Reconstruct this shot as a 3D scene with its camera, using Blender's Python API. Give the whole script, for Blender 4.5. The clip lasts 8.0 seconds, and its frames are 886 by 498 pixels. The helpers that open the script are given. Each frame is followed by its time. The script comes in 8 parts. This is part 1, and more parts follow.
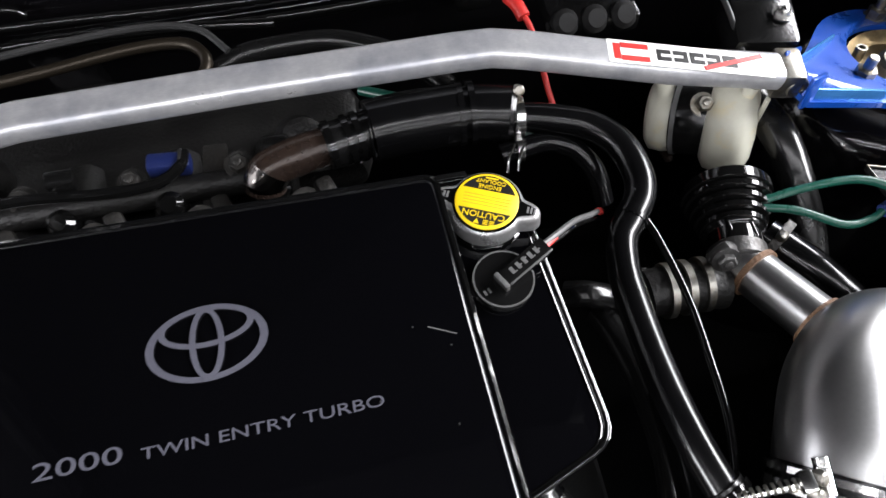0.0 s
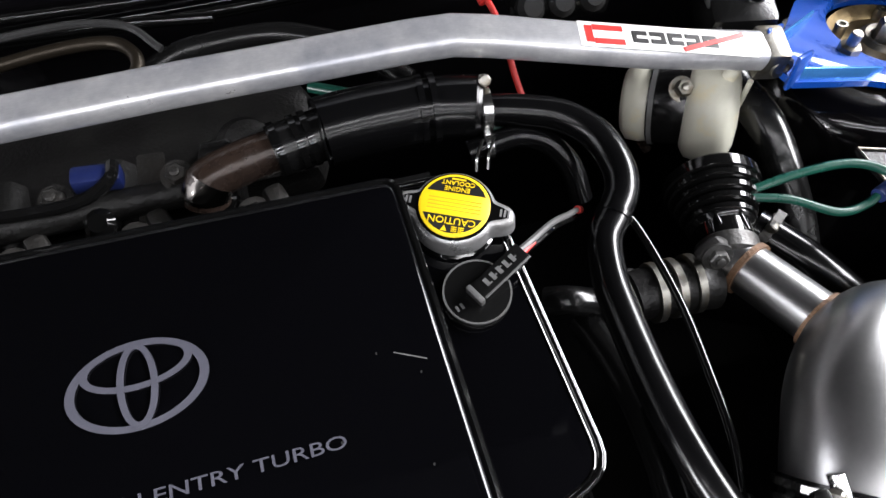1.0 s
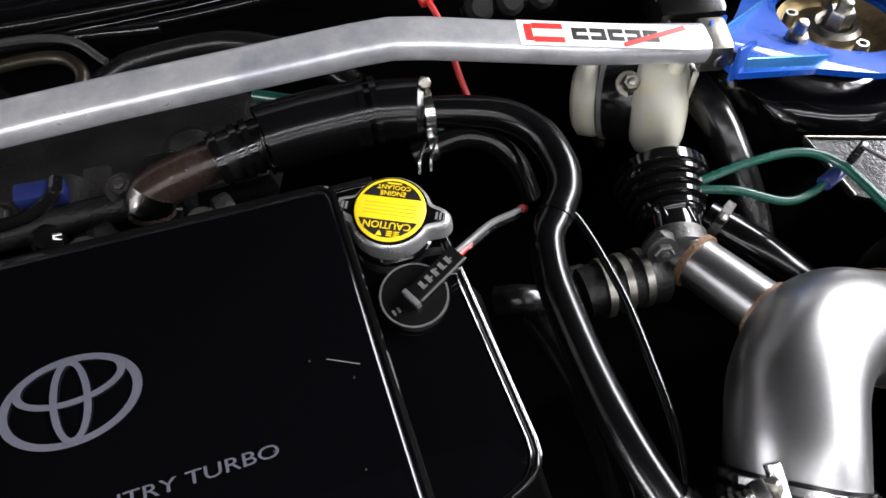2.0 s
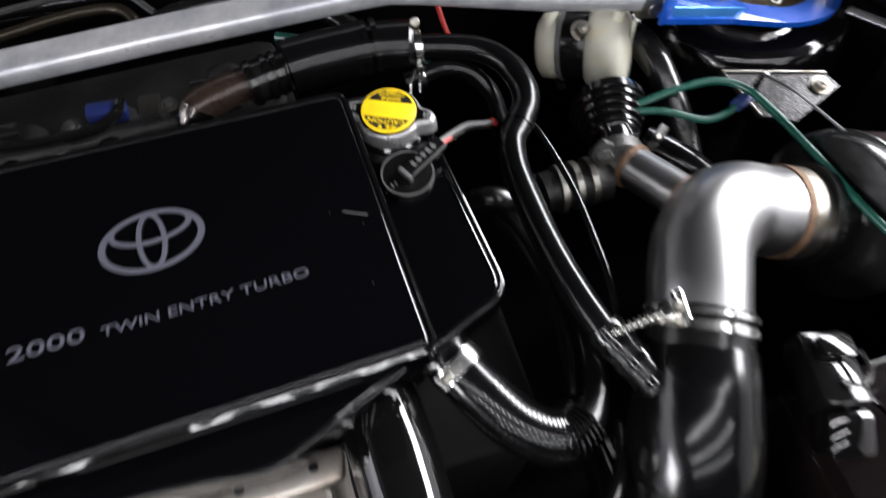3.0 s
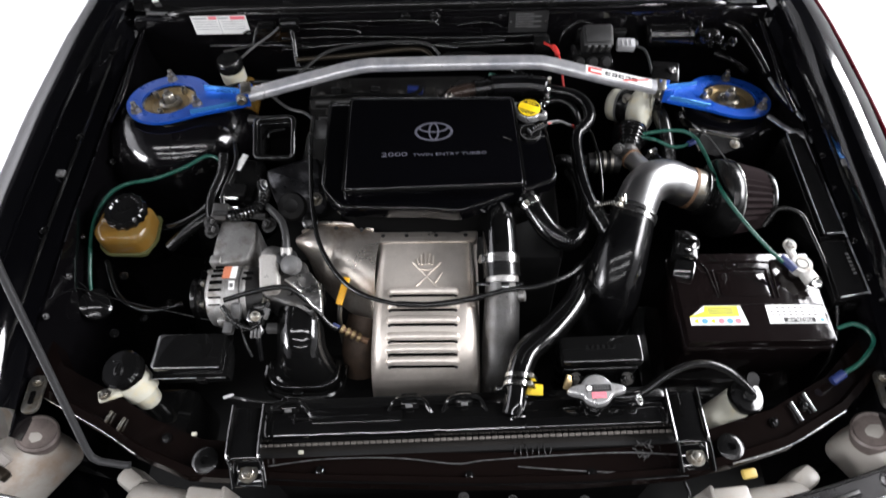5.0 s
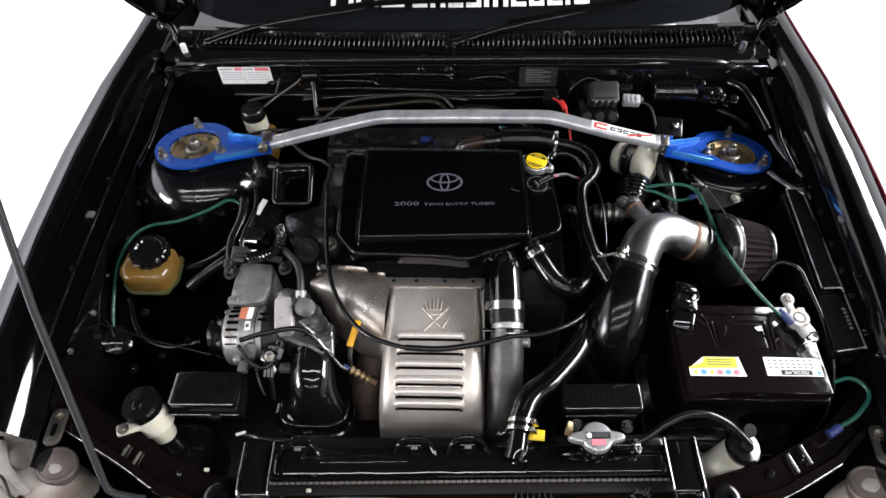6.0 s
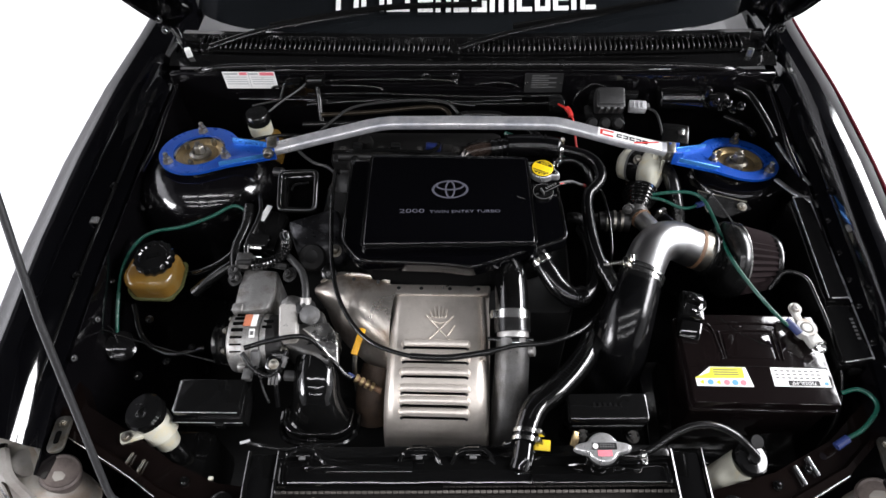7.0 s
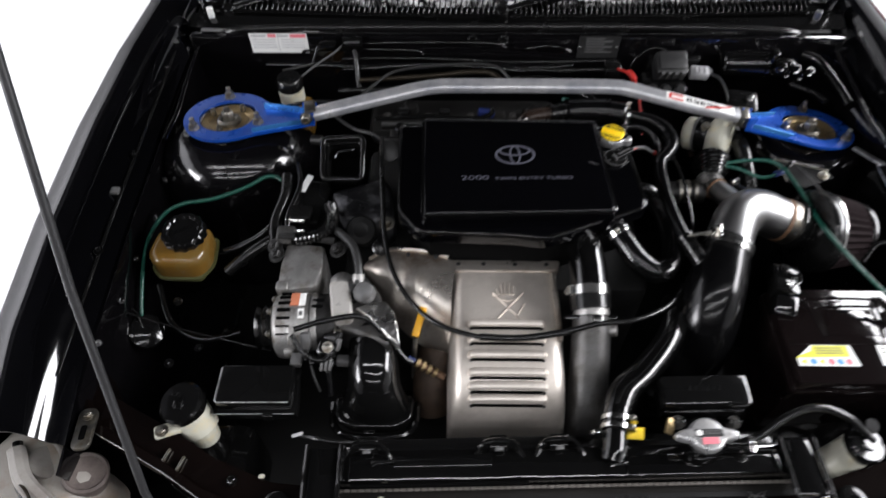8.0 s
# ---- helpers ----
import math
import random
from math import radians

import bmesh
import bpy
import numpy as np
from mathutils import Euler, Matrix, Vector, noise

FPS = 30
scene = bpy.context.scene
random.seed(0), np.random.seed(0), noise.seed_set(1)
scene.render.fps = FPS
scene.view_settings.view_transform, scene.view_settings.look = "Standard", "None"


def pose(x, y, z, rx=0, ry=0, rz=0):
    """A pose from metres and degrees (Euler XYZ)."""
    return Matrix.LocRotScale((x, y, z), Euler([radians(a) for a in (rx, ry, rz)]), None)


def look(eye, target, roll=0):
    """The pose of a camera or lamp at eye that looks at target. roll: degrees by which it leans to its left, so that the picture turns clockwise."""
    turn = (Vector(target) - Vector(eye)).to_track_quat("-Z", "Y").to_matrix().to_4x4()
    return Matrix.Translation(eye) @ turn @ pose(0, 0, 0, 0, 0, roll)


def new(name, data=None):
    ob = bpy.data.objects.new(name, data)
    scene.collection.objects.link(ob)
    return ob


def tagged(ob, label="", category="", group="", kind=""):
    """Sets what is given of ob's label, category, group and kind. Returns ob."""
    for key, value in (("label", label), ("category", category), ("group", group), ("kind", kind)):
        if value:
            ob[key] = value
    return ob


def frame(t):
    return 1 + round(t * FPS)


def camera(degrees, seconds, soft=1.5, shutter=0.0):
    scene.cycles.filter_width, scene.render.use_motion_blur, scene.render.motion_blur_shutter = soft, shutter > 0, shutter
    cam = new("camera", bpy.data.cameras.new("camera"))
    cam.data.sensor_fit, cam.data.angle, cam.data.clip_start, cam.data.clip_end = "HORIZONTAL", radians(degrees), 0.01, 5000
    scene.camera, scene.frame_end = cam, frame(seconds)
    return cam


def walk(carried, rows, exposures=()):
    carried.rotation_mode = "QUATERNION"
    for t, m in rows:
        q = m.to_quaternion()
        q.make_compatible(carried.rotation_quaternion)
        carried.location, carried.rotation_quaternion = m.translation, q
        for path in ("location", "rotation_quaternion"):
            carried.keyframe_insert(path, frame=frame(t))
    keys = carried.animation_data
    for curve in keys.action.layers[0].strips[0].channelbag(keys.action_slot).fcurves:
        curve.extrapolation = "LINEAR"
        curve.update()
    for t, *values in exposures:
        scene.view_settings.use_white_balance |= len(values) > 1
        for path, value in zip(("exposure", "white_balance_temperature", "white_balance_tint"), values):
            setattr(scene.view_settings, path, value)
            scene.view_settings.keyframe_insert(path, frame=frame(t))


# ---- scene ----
cam = camera(68.0, 8.0, shutter=0.5)
PATH = [
    (0, (0.082, -0.28, 1.269), (0.237, 0.61, -0.515), -1.4),
    (0.5, (0.094, -0.264, 1.249), (0.268, 0.625, -0.534), -1.2),
    (1, (0.091, -0.256, 1.234), (0.325, 0.611, -0.553), 0.6),
    (2.3, (0.127, -0.27, 1.239), (0.367, 0.589, -0.551), -1.1),
    (2.5, (0.115, -0.289, 1.251), (0.385, 0.571, -0.535), 0.7),
    (3, (0.092, -0.375, 1.294), (0.363, 0.491, -0.489), 0.2),
    (3.5, (0.095, -0.566, 1.39), (0.338, 0.334, -0.38), -0.9),
    (4, (0.046, -0.742, 1.562), (0.171, 0.177, -0.21), -1.3),
    (4.5, (0.032, -0.88, 1.686), (0.036, 0.085, -0.065), -2.8),
    (5, (0.021, -0.92, 1.746), (-0.032, 0.19, 0.083), -2.9),
    (6.5, (0.033, -0.929, 1.798), (-0.063, 0.269, 0.199), -3.1),
    (7, (0.023, -0.915, 1.798), (-0.074, 0.279, 0.196), -3.0),
    (7.5, (-0.002, -0.904, 1.794), (-0.097, 0.289, 0.192), -2.8),
    (8, (-0.119, -0.893, 1.685), (-0.149, 0.308, 0.086), -0.7),
]
walk(cam, [(t, look(eye, target, roll)) for t, eye, target, roll in PATH],
     [(0.0, 0.60), (1.0, 0.64), (2.5, 0.55), (3.0, 0.52), (3.5, 0.92), (4.0, 0.72), (4.5, 0.42), (5.0, 0.36), (6.5, 0.28), (7.5, 0.15), (8.0, -0.05)])

# ---- world, lights ----
world = bpy.data.worlds.new("studio")
scene.world = world
world.use_nodes = True
world.node_tree.nodes["Background"].inputs[0].default_value = (0.9, 0.95, 1.0, 1)
world.node_tree.nodes["Background"].inputs[1].default_value = 0.25


def studio_lamp(x, y, z, sx, sy, watts, aim):
    data = bpy.data.lights.new("studio_light", "AREA")
    data.shape, data.size, data.size_y, data.energy = "RECTANGLE", sx, sy, watts
    data.color = (0.965, 0.96, 1.0)
    ob = new("studio_light", data)
    ob.matrix_basis = look((x, y, z), aim)
    return ob


# Added wall wash: turns the west wall into a soft left-hand source.
studio_lamp(-2.8, 0.1, 3.3, 6.0, 0.4, 900, (-4.2, 0.1, 2.45))
# Unseen side softboxes, placed by the highlights on pipes and hoses.
studio_lamp(3.7, 0.6, 3.0, 4.6, 1.1, 430, (0.0, 0.3, 0.9))
studio_lamp(-4.1, -1.9, 2.3, 2.4, 0.9, 190, (0.0, -0.5, 0.9))
# Unseen strips added to put highlights on the brace bar and front edges.
for strip_y in (-1.5, -2.5, -3.6):
    studio_lamp(0.0, strip_y, 3.4, 4.4, 0.07, 22, (0.0, strip_y + 0.6, 0.0))

# ---- materials ----
MATS = {}


def material(name, color, rough=0.5, metal=0.0, var=0.15, scale=60.0, bump=0.0, spread=0.1, coat=0.0,
             stain=None, stain_amount=0.0, stain_scale=14.0, alpha=1.0, streak=None, transmission=0.0, spec=0.5, wave=0.0):
    """A surface with variation at two scales: fine grain in bump and gloss, broad stains in colour."""
    m = bpy.data.materials.new(name)
    m.use_nodes = True
    nt = m.node_tree
    b = nt.nodes["Principled BSDF"]
    L = nt.links.new
    co = nt.nodes.new("ShaderNodeTexCoord")
    fine = nt.nodes.new("ShaderNodeTexNoise")
    fine.inputs["Scale"].default_value = scale * 6
    fine.inputs["Detail"].default_value = 5
    broad = nt.nodes.new("ShaderNodeTexNoise")
    broad.inputs["Scale"].default_value = stain_scale
    broad.inputs["Detail"].default_value = 6
    broad.inputs["Roughness"].default_value = 0.65
    src = co.outputs["Object"]
    if streak:
        mp = nt.nodes.new("ShaderNodeMapping")
        mp.inputs["Scale"].default_value = streak
        L(src, mp.inputs[0])
        L(mp.outputs[0], fine.inputs["Vector"])
    else:
        L(src, fine.inputs["Vector"])
    L(src, broad.inputs["Vector"])
    c = Vector(color)
    ramp = nt.nodes.new("ShaderNodeMixRGB")
    ramp.inputs[1].default_value = (*(c * (1 - var)), 1)
    ramp.inputs[2].default_value = (*[min(1, v * (1 + var)) for v in c], 1)
    L(fine.outputs[0], ramp.inputs[0])
    out = ramp.outputs[0]
    if stain:
        cut = nt.nodes.new("ShaderNodeValToRGB")
        cut.color_ramp.elements[0].position, cut.color_ramp.elements[1].position = 0.62 - stain_amount * 0.4, 0.72
        L(broad.outputs[0], cut.inputs[0])
        mx = nt.nodes.new("ShaderNodeMixRGB")
        mx.inputs[2].default_value = (*stain, 1)
        L(cut.outputs[0], mx.inputs[0])
        L(out, mx.inputs[1])
        out = mx.outputs[0]
    L(out, b.inputs["Base Color"])
    rr = nt.nodes.new("ShaderNodeMapRange")
    rr.inputs[1].default_value, rr.inputs[2].default_value = 0.3, 0.7
    rr.inputs[3].default_value, rr.inputs[4].default_value = max(0.02, rough - spread), min(1, rough + spread)
    L(broad.outputs[0], rr.inputs[0])
    L(rr.outputs[0], b.inputs["Roughness"])
    b.inputs["Metallic"].default_value = metal
    b.inputs["Specular IOR Level"].default_value = spec
    if coat:
        b.inputs["Coat Weight"].default_value = coat
        b.inputs["Coat Roughness"].default_value = 0.04
    if transmission:
        b.inputs["Transmission Weight"].default_value = transmission
    if bump:
        bp = nt.nodes.new("ShaderNodeBump")
        bp.inputs["Strength"].default_value = bump
        bp.inputs["Distance"].default_value = 0.002
        if wave:
            swell = nt.nodes.new("ShaderNodeTexNoise")
            swell.inputs["Scale"].default_value = wave
            swell.inputs["Detail"].default_value = 1.0
            L(src, swell.inputs["Vector"])
            L(swell.outputs[0], bp.inputs["Height"])
        else:
            L(fine.outputs[0], bp.inputs["Height"])
        L(bp.outputs[0], b.inputs["Normal"])
    MATS[name] = m
    return m


M_PAINT = material("black_car_paint", (0.0012, 0.0012, 0.0016), 0.08, var=0.2, spread=0.04, coat=0.5, scale=80)
M_BAY = material("wavy_black_bay_paint", (0.0026, 0.0024, 0.0028), 0.05, var=0.3, spread=0.03, coat=0.5, scale=40, bump=0.9, wave=26)
M_HOSE = material("satin_black_hose", (0.0022, 0.0022, 0.0024), 0.18, var=0.3, spread=0.06, bump=0.15, scale=60, spec=0.36, wave=60)
M_DARKGREY = material("dark_grey_metal", (0.042, 0.041, 0.039), 0.42, 0.6, var=0.4, bump=0.4, scale=60, stain=(0.04, 0.035, 0.03), stain_amount=0.5, stain_scale=60)
M_PIPEEND = material("brown_stained_pipe", (0.026, 0.017, 0.013), 0.24, 0.3, var=0.4, bump=0.2, scale=40, stain=(0.02, 0.014, 0.012), stain_amount=0.5, stain_scale=40)
M_GLOSS = material("gloss_black_metal", (0.0026, 0.0026, 0.0026), 0.06, var=0.2, spread=0.04, coat=0.5, scale=40, bump=0.45, wave=36)
M_COVER = material("cover_black", (0.0012, 0.0012, 0.0016), 0.06, var=0.25, spread=0.03, spec=0.35)
M_PLASTIC = material("black_plastic", (0.0048, 0.0048, 0.0048), 0.18, var=0.3, bump=0.10, scale=60)
M_PLASTIC_G = material("shiny_black_plastic", (0.0036, 0.0036, 0.0036), 0.08, var=0.3, bump=0.25, scale=40, spread=0.05, wave=50)
M_BATTERY = material("brown_black_battery_plastic", (0.005, 0.0035, 0.0035), 0.08, var=0.3, bump=0.35, scale=40, spread=0.05, wave=45)
M_RUBBER = material("black_rubber", (0.0048, 0.0048, 0.0048), 0.22, var=0.3, bump=0.12, scale=120, wave=90)
M_MATTE = material("sooty_black", (0.006, 0.006, 0.006), 0.7, var=0.4, bump=0.1, scale=90, spec=0.2, stain=(0.008, 0.007, 0.006), stain_amount=0.2)
M_LINER = material("matt_black_no_sheen", (0.006, 0.006, 0.006), 0.95, var=0.4, bump=0.2, scale=60, spec=0.0)
M_STEEL = material("brushed_stainless", (0.48, 0.48, 0.48), 0.31, 1.0, var=0.08, spread=0.02, bump=0.03, scale=60, stain=(0.52, 0.48, 0.43), stain_amount=0.05, stain_scale=9)
M_CHROME = material("bright_zinc", (0.72, 0.72, 0.70), 0.2, 1.0, var=0.1, spread=0.08, bump=0.03)
M_DULL = material("dull_zinc", (0.33, 0.32, 0.29), 0.38, 1.0, var=0.2, bump=0.1, stain=(0.16, 0.12, 0.07), stain_amount=0.4, stain_scale=60)
M_CAST = material("cast_aluminium", (0.40, 0.395, 0.385), 0.45, 0.85, var=0.25, bump=0.35, scale=70, stain=(0.10, 0.085, 0.065), stain_amount=0.45, stain_scale=35)
# Much darker than the other cast metals; used mostly behind the cover.
M_CASTD = material("near_black_cast_metal", (0.0085, 0.008, 0.008), 0.42, 0.2, var=0.4, bump=0.4, scale=60, stain=(0.008, 0.008, 0.007), stain_amount=0.5, stain_scale=30)
M_SHIELD = material("heat_shield_steel", (0.70, 0.645, 0.585), 0.42, 0.7, var=0.08, bump=0.10, scale=60, stain=(0.48, 0.44, 0.39), stain_amount=0.45, stain_scale=12, spread=0.08)
M_SHIELDD = material("burnt_shield_steel", (0.66, 0.615, 0.56), 0.32, 0.9, var=0.10, bump=0.04, scale=60, stain=(0.24, 0.16, 0.10), stain_amount=0.30, stain_scale=10)
M_BAR = material("worn_aluminium_bar", (0.70, 0.70, 0.71), 0.33, 0.66, spread=0.08, var=0.16, bump=0.10, scale=70, stain=(0.34, 0.35, 0.39), stain_amount=0.65, stain_scale=22, streak=(0.5, 3, 3))
M_BLUE = material("blue_anodised", (0.004, 0.058, 0.34), 0.32, 0.25, var=0.15, bump=0.12, scale=90, coat=0.3, stain=(0.008, 0.05, 0.33), stain_amount=0.2, stain_scale=40)
M_YELLOW = material("yellow_sticker", (0.86, 0.60, 0.01), 0.4, var=0.05)
M_LIME = material("lime_yellow_print", (0.62, 0.60, 0.04), 0.4, var=0.06)
M_YELLOWP = material("yellow_plastic", (0.75, 0.38, 0.02), 0.4, var=0.15)
# Black for print, and for the shade in small holes and beam slots.
M_INKHOLE = material("black_ink_and_hole_shade", (0.01, 0.01, 0.01), 0.4, var=0.1)
M_WHITEP = material("aged_white_plastic", (0.50, 0.49, 0.41), 0.38, var=0.06, bump=0.05, stain=(0.55, 0.47, 0.28), stain_amount=0.25, stain_scale=40)
M_WHITE = material("white_label", (0.80, 0.80, 0.78), 0.45, var=0.04, stain=(0.6, 0.6, 0.57), stain_amount=0.1, stain_scale=60)
M_RED = material("red_plastic", (0.50, 0.025, 0.02), 0.4, var=0.1)
M_PINK = material("pink_print", (0.75, 0.18, 0.22), 0.45, var=0.1)
M_ORANGE = material("orange_print", (0.50, 0.17, 0.09), 0.5, var=0.1)
M_BLUEP = material("blue_plastic", (0.012, 0.022, 0.09), 0.4, var=0.15)
M_LBLUE = material("light_blue_print", (0.10, 0.30, 0.70), 0.45, var=0.1)
M_GREEN = material("green_hose", (0.006, 0.052, 0.036), 0.28, var=0.2, spread=0.08)
M_AMBER = material("amber_plastic", (0.13, 0.07, 0.014), 0.12, var=0.15, stain=(0.12, 0.085, 0.03), stain_amount=0.3, stain_scale=25)
M_FLUID = material("green_brown_fluid", (0.07, 0.075, 0.03), 0.3, var=0.15)
M_LEAD = material("lead_terminal", (0.42, 0.41, 0.39), 0.5, 0.4, var=0.2, bump=0.4, scale=60, stain=(0.35, 0.30, 0.24), stain_amount=0.3, stain_scale=60)
M_RUST = material("rusty_weld", (0.16, 0.09, 0.05), 0.6, 0.3, var=0.4, bump=0.5, scale=80, stain=(0.05, 0.03, 0.02), stain_amount=0.4, stain_scale=50)
M_PIPEDARK = material("scorched_exhaust_pipe", (0.045, 0.028, 0.018), 0.6, 0.3, var=0.4, bump=0.5, scale=80, stain=(0.02, 0.014, 0.01), stain_amount=0.4, stain_scale=50)
M_CASTG = material("oily_grey_cast_metal", (0.10, 0.099, 0.097), 0.42, 0.8, var=0.25, bump=0.35, scale=70, stain=(0.05, 0.045, 0.04), stain_amount=0.45, stain_scale=35)
M_SOCKET = material("brown_grey_socket", (0.14, 0.115, 0.105), 0.5, var=0.2, bump=0.1, scale=60, stain=(0.07, 0.055, 0.05), stain_amount=0.4, stain_scale=30)
M_FILTER = material("filter_cotton", (0.012, 0.0075, 0.008), 0.85, var=0.3, bump=0.4, scale=200, spec=0.1)
M_LOGO = material("silver_print", (0.085, 0.085, 0.108), 0.45, 0.2, var=0.08)
M_GOLD = material("yellow_zinc", (0.36, 0.27, 0.14), 0.4, 0.8, var=0.2, bump=0.1, stain=(0.14, 0.10, 0.06), stain_amount=0.35, stain_scale=40)
M_BRASS = material("old_brass_pipe", (0.030, 0.024, 0.017), 0.35, 0.7, var=0.2, bump=0.1)
M_FINS = material("radiator_fins", (0.17, 0.155, 0.14), 0.5, 0.5, var=0.2, bump=0.2)
M_FINPACK = material("dark_fin_pack", (0.010, 0.009, 0.008), 0.7, 0.0, var=0.6, spec=0.1, bump=0.4, scale=60, streak=(30, 1, 1))
M_BLUEI = material("blue_connector", (0.006, 0.012, 0.065), 0.4, var=0.15)
M_HOUSING = material("lamp_housing", (0.28, 0.265, 0.245), 0.55, var=0.06, bump=0.1, scale=60, stain=(0.15, 0.125, 0.11), stain_amount=0.45, stain_scale=14)
M_FLOOR = material("white_studio_floor", (0.85, 0.85, 0.86), 0.45, var=0.02, scale=2, stain=(0.80, 0.80, 0.80), stain_amount=0.1, stain_scale=3)
M_WALL = material("white_studio_wall", (0.80, 0.80, 0.80), 0.8, var=0.05, scale=2)
# The next two colours hold down reflections of the room in the black paint.
M_WALLG = material("darkened_studio_wall", (0.16, 0.16, 0.165), 0.85, var=0.1, scale=2)
M_ROOMDARK = material("reflection_black_room", (0.012, 0.012, 0.013), 0.9, var=0.2, scale=2, spec=0.0)
M_GLASS = material("dark_glass", (0.006, 0.007, 0.008), 0.05, var=0.1, spread=0.02)
M_DUST = material("dusty_tube", (0.020, 0.020, 0.020), 0.40, var=0.3, bump=0.1)
M_GREY = material("grey_plastic", (0.10, 0.10, 0.10), 0.45, var=0.2, bump=0.1, stain=(0.06, 0.055, 0.05), stain_amount=0.3, stain_scale=40)
M_ROD = material("grey_painted_rod", (0.028, 0.028, 0.029), 0.45, 0.2, var=0.3, bump=0.05, spec=0.3)
M_CAPSTEEL = material("cap_steel", (0.50, 0.50, 0.50), 0.32, 0.75, var=0.12, bump=0.05, stain=(0.32, 0.31, 0.30), stain_amount=0.3, stain_scale=60)
# Glossless black that paints the shade inside slots; nothing is cut open.
M_SLOTSHADE = material("slot_shade_black", (0.003, 0.003, 0.003), 0.95, var=0.2, spec=0.0)
M_PRINT = material("pale_grey_print", (0.42, 0.42, 0.43), 0.5, var=0.1)
M_NOSE = material("polished_dark_steel", (0.16, 0.15, 0.14), 0.16, 1.0, var=0.2, spread=0.05)
M_BEAM = material("shiny_dark_steel", (0.030, 0.0295, 0.030), 0.30, 0.7, var=0.25, bump=0.08, scale=50, stain=(0.025, 0.024, 0.024), stain_amount=0.4, stain_scale=20)
M_OCHRE = material("dull_ochre_plastic", (0.42, 0.30, 0.07), 0.5, var=0.2, bump=0.1)
# Pale metal for thin strips that paint highlights along glossy black edges.
M_EDGE = material("painted_edge_highlight", (0.46, 0.46, 0.47), 0.34, 0.9, var=0.4, scale=90, bump=0.2, stain=(0.03, 0.03, 0.03), stain_amount=0.45, stain_scale=45)
M_SMOKE = material("smoky_black_metal", (0.010, 0.010, 0.011), 0.35, 0.3, var=0.4, bump=0.3, scale=50, stain=(0.13, 0.13, 0.14), stain_amount=0.35, stain_scale=28)
M_FOIL = material("crumpled_foil", (0.72, 0.71, 0.69), 0.30, 1.0, var=0.15, bump=1.0, scale=60, wave=130)
M_BLUEW = material("light_blue_edge", (0.06, 0.26, 0.66), 0.26, 0.6, var=0.25, bump=0.05)
M_TIE = material("brown_black_paint", (0.0036, 0.0022, 0.0019), 0.12, var=0.3, spread=0.04, scale=40, bump=0.30, wave=30, spec=0.4)
M_FACET = material("smooth_black_bay_paint", (0.0026, 0.0024, 0.0028), 0.13, var=0.3, spread=0.05, coat=0.3, scale=40, bump=0.25, wave=60)
M_LAMPBACK = material("cream_lamp_plastic", (0.33, 0.31, 0.28), 0.42, var=0.06, bump=0.06, scale=60, stain=(0.24, 0.17, 0.12), stain_amount=0.30, stain_scale=14)
M_PALECAST = material("clean_cast_aluminium", (0.58, 0.56, 0.53), 0.36, 0.45, var=0.12, bump=0.12, scale=60, stain=(0.26, 0.23, 0.19), stain_amount=0.35, stain_scale=40)
M_REDTAIL = material("red_trim", (0.10, 0.006, 0.012), 0.3, var=0.1)

# ---- builders ----
WORLD_AT = {}


def thing(name, at, label, category, group="", kind=""):
    ob = new(name)
    ob.empty_display_size = 0.03
    ob.location = at
    WORLD_AT[ob] = Vector(at)
    return tagged(ob, label, category, group, kind)


def part(name, bm, mat, parent=None, label="", sharp=0.7):
    """Links a bmesh, given in world places, as one mesh object under a thing or a part."""
    bmesh.ops.recalc_face_normals(bm, faces=bm.faces)
    lo = [min(v.co[i] for v in bm.verts) for i in range(3)]
    hi = [max(v.co[i] for v in bm.verts) for i in range(3)]
    mid = Vector([(a + b) / 2 for a, b in zip(lo, hi)])
    for v in bm.verts:
        v.co -= mid
    for e in bm.edges:
        e.smooth = len(e.link_faces) == 2 and e.calc_face_angle(0) < sharp
    for f in bm.faces:
        f.smooth = True
    me = bpy.data.meshes.new(name)
    bm.to_mesh(me)
    bm.free()
    me.materials.append(mat)
    ob = new(name, me)
    if parent is not None:
        ob.parent = parent
        ob.location = mid - WORLD_AT[parent]
    else:
        ob.location = mid
    WORLD_AT[ob] = mid
    if label:
        ob["label"] = label
    return ob


def setting(name, bm, mat, label, category):
    return tagged(part(name, bm, mat), label, category, "", "structure")


def smooth_line(pts, n=6):
    """A Catmull-Rom line through pts."""
    p = [Vector(q) for q in pts]
    if len(p) < 3:
        return [p[0].lerp(p[1], i / n) for i in range(n + 1)]
    ext = [p[0] * 2 - p[1]] + p + [p[-1] * 2 - p[-2]]
    out = []
    for i in range(1, len(ext) - 2):
        a, b, c, d = ext[i - 1:i + 3]
        for k in range(n):
            t = k / n
            out.append(0.5 * ((2 * b) + (c - a) * t + (2 * a - 5 * b + 4 * c - d) * t * t + (3 * b - a - 3 * c + d) * t ** 3))
    out.append(p[-1])
    return out


